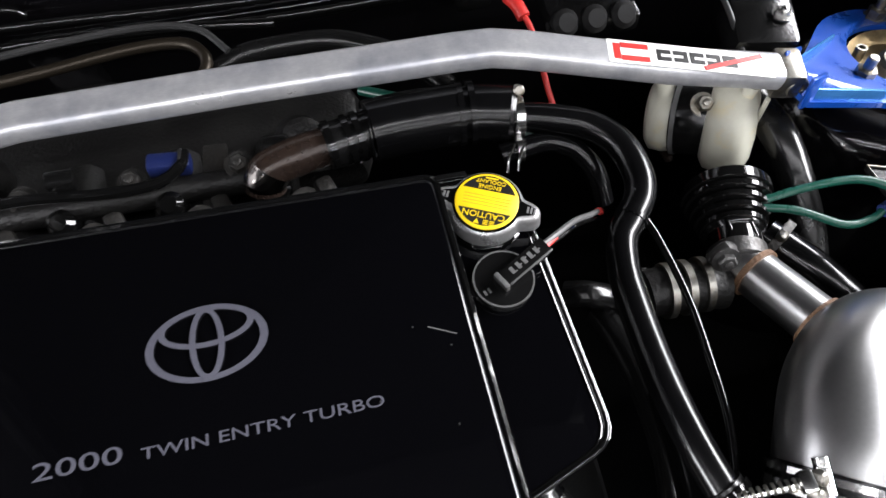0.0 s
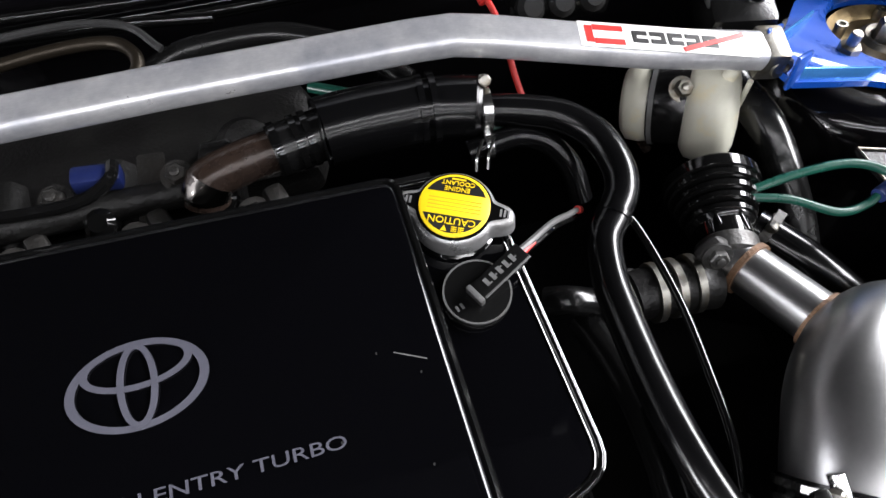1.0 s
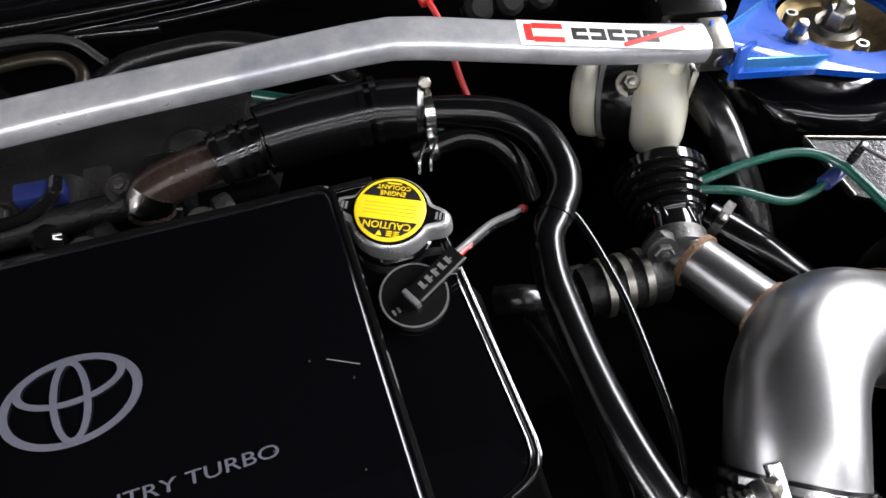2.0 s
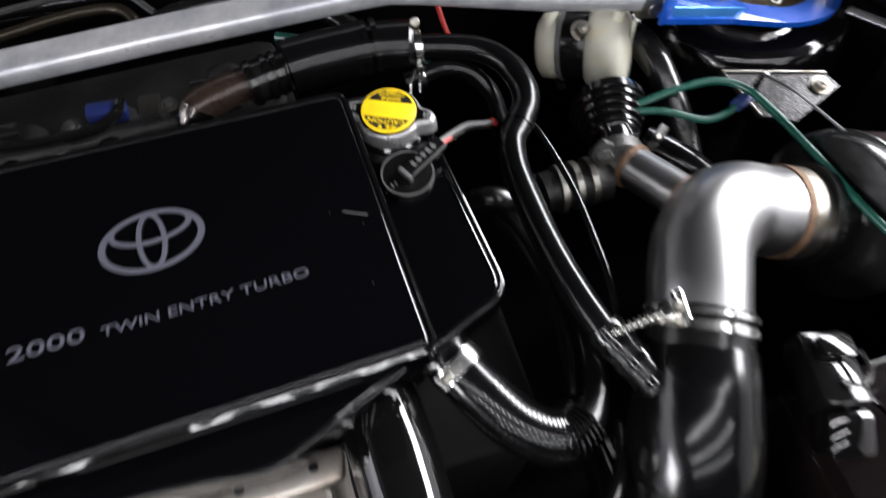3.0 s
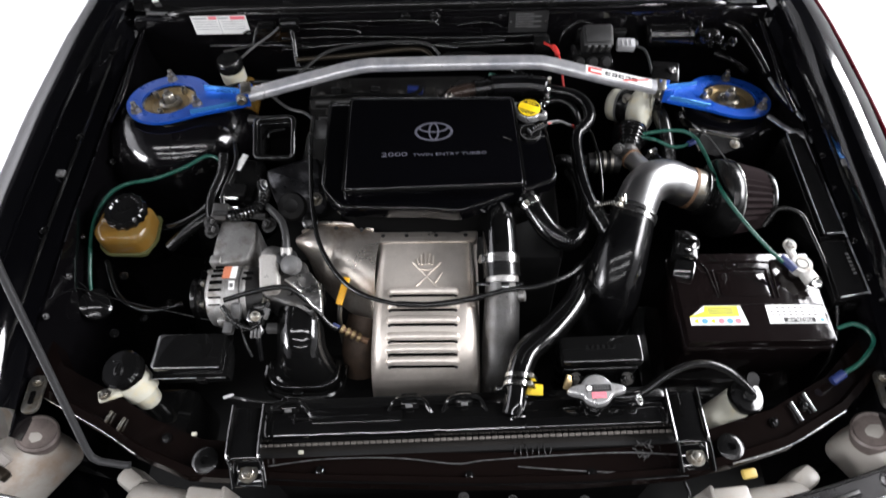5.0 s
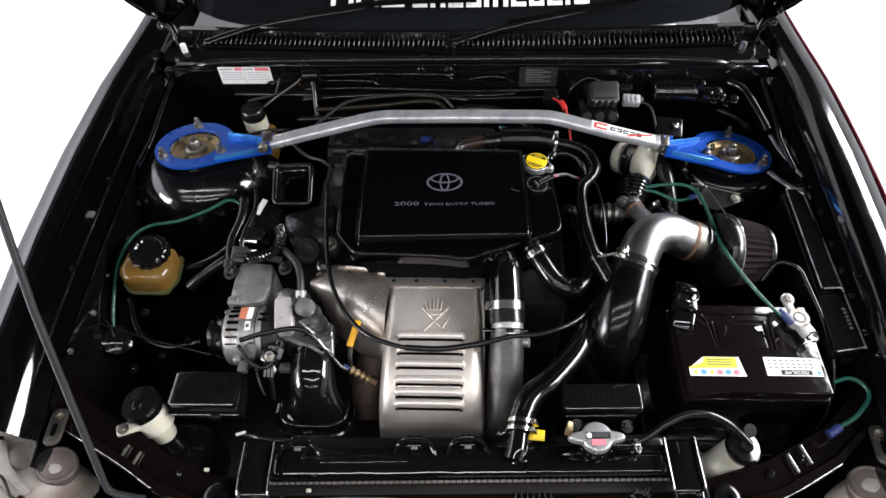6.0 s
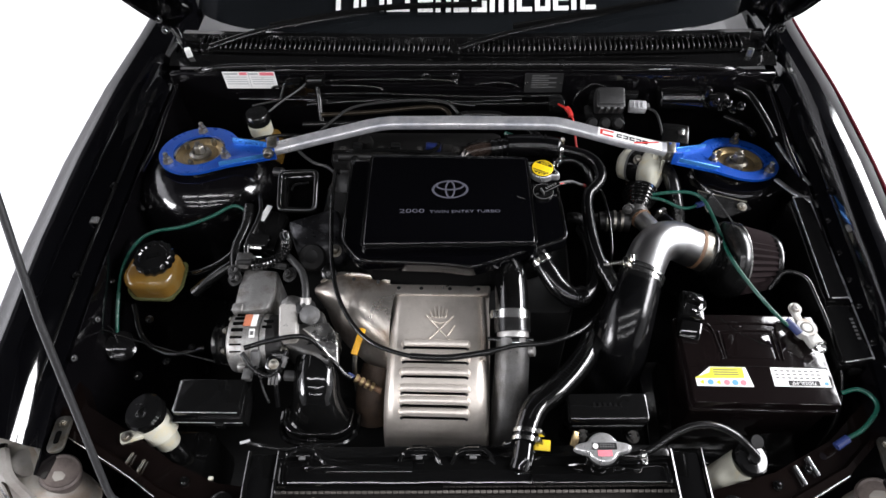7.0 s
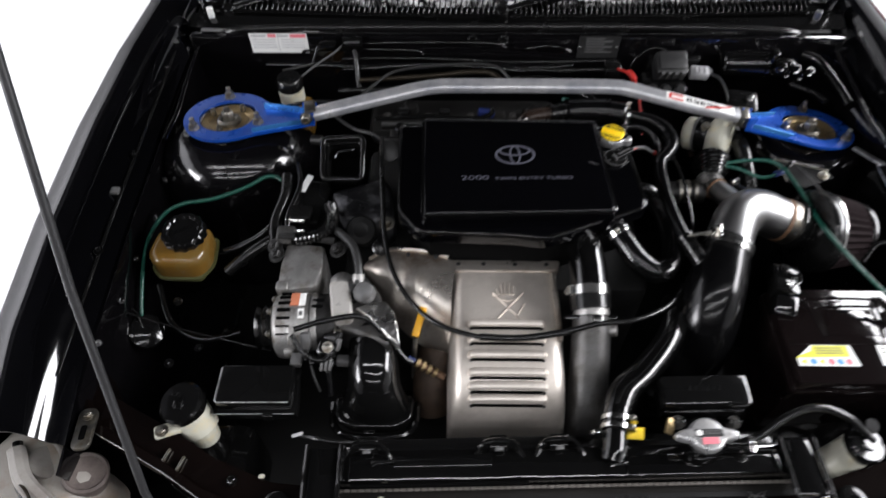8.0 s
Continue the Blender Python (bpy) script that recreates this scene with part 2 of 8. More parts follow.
def tube(pts, r, seg=12, n=6, bm=None, curve=True, flat=1.0, up=None, cap=True):
    """A round or oval bar along pts; r: one radius, or a function of the way 0 to 1."""
    bm = bm or bmesh.new()
    line = smooth_line(pts, n) if curve else [Vector(q) for q in pts]
    rings, side = [], None
    last = len(line) - 1
    for i, q in enumerate(line):
        d = (line[min(i + 1, last)] - line[max(i - 1, 0)]).normalized()
        if side is None:
            side = d.cross(Vector(up) if up else (Vector((0, 0, 1)) if abs(d.z) < 0.9 else Vector((1, 0, 0)))).normalized()
        side = (side - d * side.dot(d)).normalized()
        up2 = side.cross(d)
        rad = r(i / last) if callable(r) else r
        rings.append([bm.verts.new(q + side * (math.cos(2 * math.pi * k / seg) * rad) + up2 * (math.sin(2 * math.pi * k / seg) * rad * flat)) for k in range(seg)])
    for a, b in zip(rings, rings[1:]):
        for k in range(seg):
            bm.faces.new((a[k], a[(k + 1) % seg], b[(k + 1) % seg], b[k]))
    if cap:
        bm.faces.new(rings[0])
        bm.faces.new(rings[-1])
    return bm


def lathe(profile, at, axis=(0, 0, 1), seg=32, bm=None, lobes=0, lobe=0.0):
    """A turned form: (radius, height) pairs round an axis from at. lobes: scalloped rim."""
    bm = bm or bmesh.new()
    turn = Vector(axis).normalized().to_track_quat("Z", "Y").to_matrix()
    at = Vector(at)
    rings = []
    for r, h in profile:
        ring = []
        for k in range(seg):
            a = 2 * math.pi * k / seg
            rr = r * (1 + (lobe * math.cos(lobes * a) if lobes else 0))
            ring.append(bm.verts.new(at + turn @ Vector((rr * math.cos(a), rr * math.sin(a), h))))
        rings.append(ring)
    for a, b in zip(rings, rings[1:]):
        for k in range(seg):
            bm.faces.new((a[k], a[(k + 1) % seg], b[(k + 1) % seg], b[k]))
    bm.faces.new(rings[0])
    bm.faces.new(rings[-1])
    return bm


def rbox(center, size, bevel=0.003, turn=(0, 0, 0), taper=1.0, bm=None, segs=2):
    """A box with rounded edges; taper shrinks its top."""
    own = bmesh.new()
    bmesh.ops.create_cube(own, size=1)
    for v in own.verts:
        k = taper if v.co.z > 0 else 1
        v.co = Vector((v.co.x * size[0] * k, v.co.y * size[1] * k, v.co.z * size[2]))
    if bevel:
        bmesh.ops.bevel(own, geom=own.edges[:], offset=min(bevel, min(size) * 0.45), segments=segs, affect="EDGES", profile=0.5)
    m = pose(*center, *turn)
    own.transform(m)
    if bm is None:
        return own
    return join(bm, own)


def join(bm, other):
    me = bpy.data.meshes.new("joined")
    other.to_mesh(me)
    other.free()
    bm.from_mesh(me)
    bpy.data.meshes.remove(me)
    return bm


def slab(outline, z0, z1, bevel=0.0, m=None, segs=2, grow=0.0):
    """An upright slab over a flat outline, its upper rim rounded. grow: how far the foot spreads."""
    bm = bmesh.new()
    cx = sum(p[0] for p in outline) / len(outline)
    cy = sum(p[1] for p in outline) / len(outline)
    low = [bm.verts.new((x + (x - cx) * grow, y + (y - cy) * grow, z0)) for x, y in outline]
    top = [bm.verts.new((x, y, z1)) for x, y in outline]
    n = len(outline)
    bm.faces.new(low[::-1])
    cap = bm.faces.new(top)
    for i in range(n):
        bm.faces.new((low[i], low[(i + 1) % n], top[(i + 1) % n], top[i]))
    bmesh.ops.recalc_face_normals(bm, faces=bm.faces)
    if bevel:
        bmesh.ops.bevel(bm, geom=list(cap.edges), offset=bevel, segments=segs, affect="EDGES", profile=0.5)
    if m is not None:
        bm.transform(m)
    return bm


def rounded(points, r, n=4):
    """A flat outline with its corners rounded."""
    out = []
    k = len(points)
    for i in range(k):
        p, a, b = Vector(points[i]), Vector(points[i - 1]), Vector(points[(i + 1) % k])
        u, w = (a - p).normalized(), (b - p).normalized()
        d = min(r, (a - p).length * 0.45, (b - p).length * 0.45)
        for j in range(n + 1):
            t = j / n
            q = (p + u * d) * (1 - t) ** 2 + p * 2 * t * (1 - t) + (p + w * d) * t ** 2
            out.append((q.x, q.y))
    return out


def rect(x0, y0, x1, y1):
    return [(x0, y0), (x1, y0), (x1, y1), (x0, y1)]


def bolt(at, axis=(0, 0, 1), r=0.006, h=0.006, washer=True, bm=None):
    bm = bm or bmesh.new()
    ax = Vector(axis).normalized()
    if washer:
        lathe([(r * 1.5, -0.0005), (r * 1.5, 0.0012), (r, 0.0013)], at, axis, 16, bm)
    lathe([(r, 0), (r, h * 0.85), (r * 0.85, h)], at, axis, 6, bm)
    lathe([(r * 0.45, h * 0.9), (r * 0.45, h * 1.25), (r * 0.3, h * 1.3)], at, axis, 10, bm)
    return bm


def lettering(text, size, m, depth=0.0004, align="CENTER", bm=None, squeeze=1.0, width=0.0):
    cu = bpy.data.curves.new("lettering", "FONT")
    cu.body, cu.size, cu.extrude, cu.align_x, cu.align_y = text, size, depth, align, "CENTER"
    cu.resolution_u = 3
    ob = bpy.data.objects.new("lettering", cu)
    me = bpy.data.meshes.new_from_object(ob)
    bm = bm or bmesh.new()
    own = bmesh.new()
    own.from_mesh(me)
    if width:
        xs = [v.co.x for v in own.verts]
        squeeze = width / (max(xs) - min(xs))
    own.transform(m @ Matrix.Diagonal((squeeze, 1, 1, 1)))
    join(bm, own)
    bpy.data.objects.remove(ob)
    bpy.data.curves.remove(cu)
    bpy.data.meshes.remove(me)
    return bm


def bars(rows, m, t=0.0003, bm=None):
    """Small raised bars (x0, y0, x1, y1) on a flat face given by m."""
    bm = bm or bmesh.new()
    for x0, y0, x1, y1 in rows:
        own = bmesh.new()
        bmesh.ops.create_cube(own, size=1)
        own.transform(m @ Matrix.Translation(((x0 + x1) / 2, (y0 + y1) / 2, 0)) @ Matrix.Diagonal((x1 - x0, y1 - y0, t, 1)))
        join(bm, own)
    return bm


def sheet(rows, thick=0.002):
    """A sheet over a net of places, with thickness along its normals."""
    bm = bmesh.new()
    net = [[bm.verts.new(p) for p in row] for row in rows]
    for a, b in zip(net, net[1:]):
        for k in range(len(a) - 1):
            bm.faces.new((a[k], a[k + 1], b[k + 1], b[k]))
    bmesh.ops.recalc_face_normals(bm, faces=bm.faces)
    if thick:
        bmesh.ops.solidify(bm, geom=bm.faces[:], thickness=thick)
    return bm


def ring(at, axis, r, width, thick=0.0012, seg=32, bm=None):
    """A flat band round an axis."""
    return lathe([(r, -width / 2), (r + thick, -width / 2), (r + thick, width / 2), (r, width / 2), (r, -width / 2)], at, axis, seg, bm)


def clamp(parent, at, axis, r, width=0.009, tail=(0, 0, 1), label="steel worm-drive hose clamp", name="hose_clamp", mat=None):
    """A worm-drive clamp: band, screw housing and screw."""
    ax, tl = Vector(axis).normalized(), Vector(tl_dir(axis, tail))
    mat = mat or M_CHROME
    band = part(name, ring(at, axis, r, width), mat, parent, label)
    spot = Vector(at) + tl * (r + 0.004)
    across = ax.cross(tl)
    q = Matrix((across, ax, tl)).transposed().to_4x4()
    own = bmesh.new()
    bmesh.ops.create_cube(own, size=1)
    own.transform(Matrix.Translation(spot) @ q @ Matrix.Diagonal((0.012, width * 0.9, 0.006, 1)))
    part("screw_housing", own, mat, band)
    part("screw", lathe([(0.0035, 0), (0.004, 0.001), (0.004, 0.006), (0.003, 0.007)], spot + across * 0.006, across, 8), M_DULL, band)
    return band


def tl_dir(axis, tail):
    ax = Vector(axis).normalized()
    t = Vector(tail)
    return (t - ax * t.dot(ax)).normalized()


def wire(name, pts, r, mat, label, category="wire", n=6, seg=14):
    """A loose hose or cable as a thing of its own."""
    return tagged(part(name, tube(pts, r, seg, n), mat), label, category)

# ---- the studio ----
setting("floor", rbox((0, 0, -0.05), (16, 16, 0.1), 0), M_FLOOR, "plain bright white studio floor", "floor")
# Ceiling and south wall are unseen, black only so gloss reflects darkness.
setting("ceiling", rbox((0, 0, 3.65), (16, 16, 0.1), 0), M_ROOMDARK, "unseen ceiling coloured black to darken reflections", "ceiling")
setting("wall_north", rbox((0, 6.05, 1.8), (8.6, 0.1, 3.6), 0), M_WALL, "plain white studio wall", "wall")
setting("wall_south", rbox((0, -6.05, 1.8), (8.6, 0.1, 3.6), 0), M_ROOMDARK, "unseen wall coloured black to darken reflections", "wall")
setting("wall_east", rbox((4.25, 0, 1.8), (0.1, 12, 3.6), 0), M_WALL, "plain white studio wall", "wall")
# West wall greyed to weaken its glow in the left wing.
setting("wall_west", rbox((-4.25, 0, 1.8), (0.1, 12, 3.6), 0), M_WALLG, "added wall coloured grey to dim its reflection", "wall")

# ---- the car's body round the bay ----
car = thing("car", (0, 0, 0), "glossy black car with its bonnet raised, engine bay open", "car")


def fender_rows(s):
    """The wing: from the gutter over the crown and down its side, along the car."""
    section = [(0.640, 0.800), (0.643, 0.872), (0.652, 0.879), (0.662, 0.883), (0.674, 0.898), (0.686, 0.910), (0.705, 0.920), (0.728, 0.921),
               (0.755, 0.912), (0.790, 0.885), (0.825, 0.83), (0.850, 0.74), (0.862, 0.60), (0.858, 0.42), (0.845, 0.30)]
    along = [(-0.585, -0.020, -0.040), (-0.45, -0.006, -0.018), (-0.25, 0.004, -0.006), (-0.05, 0.004, 0.004),
             (0.15, -0.006, 0.012), (0.32, -0.026, 0.018), (0.50, -0.04, 0.022), (0.9, -0.045, 0.02), (1.4, -0.045, 0.02)]
    fine = []
    for (a, da, za), (b, db, zb) in zip(along, along[1:]):
        for k in range(4):
            t = k / 4
            fine.append((a + (b - a) * t, da + (db - da) * t, za + (zb - za) * t))
    fine.append(along[-1])
    inward = 0.026 if s > 0 else 0.0
    return [[(s * (x + dx * min(1, max(0.0, (x - 0.60) / 0.1)) - inward * min(1, max(0.0, (x - 0.655) / 0.05))), y, z + dz) for x, z in section] for y, dx, dz in fine]


for s in (-1, 1):
    wing = part("fender", sheet(fender_rows(s), 0.003), M_PAINT, car, "glossy black front wing", sharp=0.6)
    part("bonnet_seal", tube([(s * 0.662, y, 0.886 + z) for y, z in ((-0.5, -0.022), (-0.25, -0.004), (-0.05, 0.004), (0.15, 0.012), (0.30, 0.014))], 0.003, 8), M_PLASTIC, wing)
part("side_moulding", tube([(0.7465 + dx, y, 0.8995 + dz) for y, dx, dz in ((-0.45, -0.006, -0.022), (-0.25, 0.004, -0.006), (-0.05, 0.004, 0.004), (0.15, -0.006, 0.012), (0.32, -0.026, 0.018), (0.50, -0.04, 0.022), (0.9, -0.045, 0.02))], 0.0032, 8), M_REDTAIL, car, "thin dark red pinstripe")
for s in (-1, 1):
    # inner apron wall with a pressed ledge
    apron = part("inner_apron", sheet([[(s * 0.640, y, 0.868 + dz), (s * 0.636, y, 0.80), (s * 0.628, y, 0.72), (s * 0.60, y, 0.66), (s * 0.595, y, 0.45)]
                                       for y, dz in ((-0.62, -0.05), (-0.45, -0.02), (-0.25, -0.004), (-0.05, 0.004), (0.10, 0.01), (0.24, 0.012))], 0.003), M_BAY, car, "glossy black inner wing panel")
    # strut tower: dome and flared shoulder
    tx, ty, drop = (0.525, -0.004, 0.0) if s < 0 else (0.547, 0.034, 0.055)
    tower_rows = []
    for k in range(49):
        a = 2 * math.pi * k / 48
        tower_rows.append([(s * tx + math.cos(a) * r, ty + math.sin(a) * r * 0.95, z - drop - 0.17 * math.sin(a) * r) for r, z in (((0.004, 0.872), (0.082, 0.872), (0.090, 0.870), (0.097, 0.864), (0.103, 0.852), (0.108, 0.83), (0.112, 0.80), (0.125, 0.70), (0.14, 0.55)) if s > 0 else ((0.004, 0.870), (0.080, 0.870), (0.089, 0.869), (0.098, 0.865), (0.110, 0.857), (0.124, 0.844), (0.138, 0.825), (0.148, 0.80), (0.154, 0.76), (0.158, 0.70), (0.16, 0.55)))])
    part("strut_tower", sheet(tower_rows, 0.002), M_FACET, apron, "glossy black strut tower")
    # folded edges between tower and wing, their reflections put in as pale strips
    if s > 0:
        for strip, wide in (([(0.612, 0.046, 0.871), (0.621, 0.001, 0.871), (0.643, -0.065, 0.871)], 0.0036), ([(0.636, 0.035, 0.873), (0.650, -0.059, 0.873)], 0.0024), ([(0.600, -0.029, 0.846), (0.618, -0.074, 0.858), (0.640, -0.100, 0.864), (0.656, -0.126, 0.868)], 0.0052)):
            part("folded_edge", tube(strip, wide, 10, flat=0.6), M_EDGE, apron, "folded edge with a painted highlight")
    part("apron_flange", tube([(s * 0.628, 0.20, 0.886), (s * 0.627, 0.10, 0.882), (s * 0.624, 0.02, 0.879), (s * 0.630, -0.05, 0.876)], 0.0055, 10), M_BAY, apron)
    for by, bz in ((-0.30, 0.884), (-0.10, 0.892), (0.12, 0.90), (0.22, 0.902)):
        part("wing_bolt", bolt((s * 0.661, by, bz), (0, 0, 1), 0.005, 0.005), M_GLOSS, wing if s > 0 else car)
    part("clip", rbox((s * 0.668, -0.185, 0.893), (0.014, 0.014, 0.006), 0.002), M_GREY, car, "small grey plastic clip")

# firewall with seal, cowl and grille
firewall = part("firewall", rbox((0, 0.215, 0.605), (1.28, 0.02, 0.61), 0.004), M_BAY, car, "glossy black firewall")
part("firewall_rib", tube([(-0.5, 0.203, 0.845), (-0.1, 0.201, 0.842), (0.05, 0.201, 0.842), (0.12, 0.203, 0.846)], 0.006, 10), M_PAINT, firewall)
part("cowl_seal", tube([(-0.70, 0.30, 0.838), (-0.66, 0.285, 0.842), (-0.62, 0.25, 0.865), (-0.57, 0.225, 0.905), (-0.5, 0.222, 0.917), (-0.3, 0.222, 0.920), (0, 0.222, 0.922), (0.3, 0.222, 0.922),
                        (0.48, 0.222, 0.917), (0.56, 0.228, 0.903), (0.61, 0.26, 0.865), (0.66, 0.29, 0.835), (0.69, 0.30, 0.828)], 0.007, 10), M_RUBBER, car, "black rubber bonnet seal")
cowl = part("cowl", sheet([[(x, y, z + 0.012 * (x / 0.6) ** 2) for x in (-0.64, -0.5, -0.3, -0.1, 0.1, 0.3, 0.5, 0.64)]
                           for y, z in ((0.225, 0.905), (0.245, 0.912), (0.262, 0.911), (0.275, 0.898), (0.325, 0.896), (0.336, 0.908), (0.352, 0.905))], 0.003), M_PLASTIC_G, car, "black plastic scuttle panel")
for k in range(108):
    x = -0.585 + k * 0.0109
    if abs(x + 0.01) > 0.012:
        part("grille_slat", rbox((x, 0.303, 0.907 + 0.012 * (x / 0.6) ** 2), (0.0035, 0.050, 0.016), 0.001, (0, 0, 0), 0.8, segs=1), M_PLASTIC_G, cowl)
part("scuttle_lip", tube([(x, 0.268, 0.914 + 0.012 * (x / 0.6) ** 2) for x in (-0.62, -0.3, 0, 0.3, 0.62)], 0.004, 8), M_PLASTIC_G, cowl)
part("scuttle_edge", tube([(-0.476, 0.288, 0.916), (-0.281, 0.269, 0.918), (-0.02, 0.253, 0.917), (0.22, 0.250, 0.918), (0.461, 0.249, 0.920)], 0.0026, 8), M_PLASTIC_G, cowl)
for x in (-0.33, -0.08, 0.12, 0.20):
    part("scuttle_clip", rbox((x, 0.243, 0.915), (0.016, 0.010, 0.005), 0.002), M_PLASTIC, cowl)
glass = []
for i in range(9):
    v = i / 8 * 0.75
    glass.append([(x, 0.345 + v * 0.87 + 0.035 * (x / 0.6) ** 2 + 0.035 * (x / 0.6) ** 8, 0.900 + v * 0.47 + 0.006 * (x / 0.6) ** 2) for x in [(-0.64 + 0.032 * k) * (1 - 0.12 * v) for k in range(41)]])
windscreen = part("windscreen", sheet(glass, 0.005), M_GLASS, car, "dark windscreen with a white banner")


def on_glass(x, v):
    return Vector((x, 0.345 + v * 0.87 + 0.035 * (x / 0.6) ** 2 - 0.0025, 0.9005 + v * 0.47 + 0.006 * (x / 0.6) ** 2 + 0.004))


# banner: blocks the size of its letters
gm = Matrix((Vector((1, 0, 0)), Vector((0, 0.88, 0.475)), Vector((0, -0.475, 0.88)))).transposed().to_4x4()
x = -0.300
letter_no = 0
for word in (3, 11):
    for k in range(word):
        w = (0.052 if word == 3 else 0.034) * (0.4 if word == 11 and k in (4, 9) else 1)
        h = 0.062 if word == 3 else 0.055
        m = Matrix.Translation(on_glass(x + w / 2, 0.060 + h / 2)) @ gm
        kind_of = letter_no % 4
        stroke = 0.011
        blocks = [(-w / 2, -h / 2, -w / 2 + stroke, h / 2)]
        if w > 0.02:
            blocks += [[(w / 2 - stroke, -h / 2, w / 2, h / 2)], [(-w / 2 + stroke + 0.0005, -h / 2, w / 2, -h / 2 + stroke)],
                       [(-w / 2 + stroke + 0.0005, -h / 2, w / 2, -h / 2 + stroke), (w / 2 - stroke, -h / 2 + stroke + 0.0005, w / 2, 0)],
                       [(-w / 2 + stroke + 0.0005, -h / 2, w / 2, -h / 2 + stroke), (-w / 2 + stroke + 0.0005, -0.004, w / 2, 0.006)]][kind_of if word == 11 else (0 if k < 2 else 2)]
        for block in blocks:
            part("banner_block", bars([block], m, 0.0006), M_WHITE, windscreen, "white vinyl banner block")
        x += w + 0.0065
        letter_no += 1
    x += 0.012

for pts, blade in ((((-0.025, 0.270, 0.926), (0.09, 0.315, 0.934), (0.23, 0.352, 0.941), (0.372, 0.388, 0.948)), ((0.10, 0.338, 0.936), (0.30, 0.376, 0.948), (0.52, 0.412, 0.966))),
                   (((-0.570, 0.276, 0.926), (-0.468, 0.322, 0.934), (-0.35, 0.352, 0.940), (-0.221, 0.379, 0.944)), ((-0.44, 0.344, 0.936), (-0.2, 0.388, 0.948), (0.03, 0.402, 0.948)))):
    arm = part("wiper_arm", tube(pts, lambda t: 0.0085 - 0.0035 * t, 10, flat=0.6), M_PLASTIC_G, car, "black wiper arm")
    part("wiper_blade", tube(blade, 0.0045, 6, flat=1.6), M_RUBBER, arm)
    part("wiper_pivot", lathe([(0.013, 0), (0.013, 0.012), (0.009, 0.018)], Vector(pts[0]) - Vector((0, 0, 0.01)), (0, -0.3, 1), 16), M_PLASTIC_G, arm)

# raised bonnet and its hinges
up60 = (math.cos(radians(58)), math.sin(radians(58)))


def hood_at(u, x, lift=0.0):
    return (x, 0.29 - u * up60[0] + lift * up60[1], 1.055 + u * up60[1] + lift * up60[0] + 0.02 * (1 - (x / 0.66) ** 2))


hood = part("bonnet", sheet([[hood_at(u, x * (1 - 0.10 * u), 0.03 * math.sin(math.pi * u)) for x in (-0.665, -0.6, -0.4, -0.2, 0, 0.2, 0.4, 0.6, 0.665)] for u in (0, 0.1, 0.3, 0.5, 0.7, 0.9, 1.0)], 0.02), M_PAINT, car, "raised glossy black bonnet")
# Unseen sheet added so that the gloss parts below reflect black.
part("bonnet_liner", sheet([[hood_at(u, x * (1 - 0.10 * u), 0.03 * math.sin(math.pi * u) - 0.026) for x in (-0.63, -0.4, -0.2, 0, 0.2, 0.4, 0.63)] for u in (0.06, 0.3, 0.5, 0.7, 0.97)], 0.006), M_LINER, hood, "unseen matt black sheet under the bonnet, for dark reflections")
for s in (-1, 1):
    part("bonnet_brace", tube([hood_at(0.03, s * 0.6, -0.03), hood_at(0.5, s * 0.52, -0.03), hood_at(0.97, s * 0.5, -0.03)], 0.02, 8, flat=0.7), M_PAINT, hood)
    hinge = part("hinge_arm", tube([(s * 0.615, 0.27, 0.90), (s * 0.625, 0.285, 0.95), (s * 0.635, 0.27, 1.00), (s * 0.64, 0.22, 1.06), (s * 0.64, 0.15, 1.15)], 0.014, 8, flat=0.35), M_PAINT, hood, "black bonnet hinge")
    corner = part("bonnet_corner", sheet([[(s * 0.56, 0.27, 1.035), (s * 0.62, 0.285, 0.985), (s * 0.655, 0.30, 1.005)], [(s * 0.57, 0.20, 1.13), (s * 0.63, 0.20, 1.13), (s * 0.665, 0.20, 1.13)]], 0.012), M_PAINT, hood)
    for dz in (0.0, 0.035):
        part("hinge_bolt", bolt((s * 0.632, 0.255 - dz * 0.3, 0.985 + dz), (0, -1, 0.2), 0.006, 0.006), M_GLOSS, hinge)
part("hinge_bracket", rbox((-0.60, 0.25, 0.93), (0.012, 0.01, 0.028), 0.002, (0, 0, 20)), M_WHITE, car, "bare bright hinge bracket")
part("hinge_bracket", rbox((0.588, 0.25, 0.925), (0.012, 0.01, 0.03), 0.002, (0, 0, -20)), M_STEEL, car, "bare bright hinge bracket")

# upper tie bar over the radiator, swept back at both ends
front = [(-0.655, -0.50), (-0.609, -0.564), (-0.508, -0.613), (-0.444, -0.650), (-0.363, -0.681), (-0.173, -0.690), (0.02, -0.694), (0.175, -0.692), (0.320, -0.682), (0.393, -0.665), (0.477, -0.640), (0.571, -0.590), (0.655, -0.515)]
rows = []
for i, (x, y) in enumerate(front):
    back = 0.052 if abs(x) < 0.36 else 0.060
    lift = 0.006 if abs(x) > 0.36 else 0.0
    rows.append([(x, y + 0.012, 0.770), (x, y, 0.806), (x, y + 0.004, 0.812 + lift), (x, y + 0.016, 0.813 + lift), (x, y + 0.020, 0.805), (x * 0.995, y + back * 0.7, 0.806), (x * 0.99, y + back, 0.806), (x * 0.99, y + back + 0.003, 0.77)])
tie = part("tie_bar", sheet(rows, 0.002), M_TIE, car, "glossy black radiator tie bar", sharp=0.5)
part("tie_bead", tube([(x, y + 0.003, 0.8195) for x, y in front[1:4]], 0.0011, 8), M_CHROME, tie, "bright seam edge of chipped metal and painted highlight")
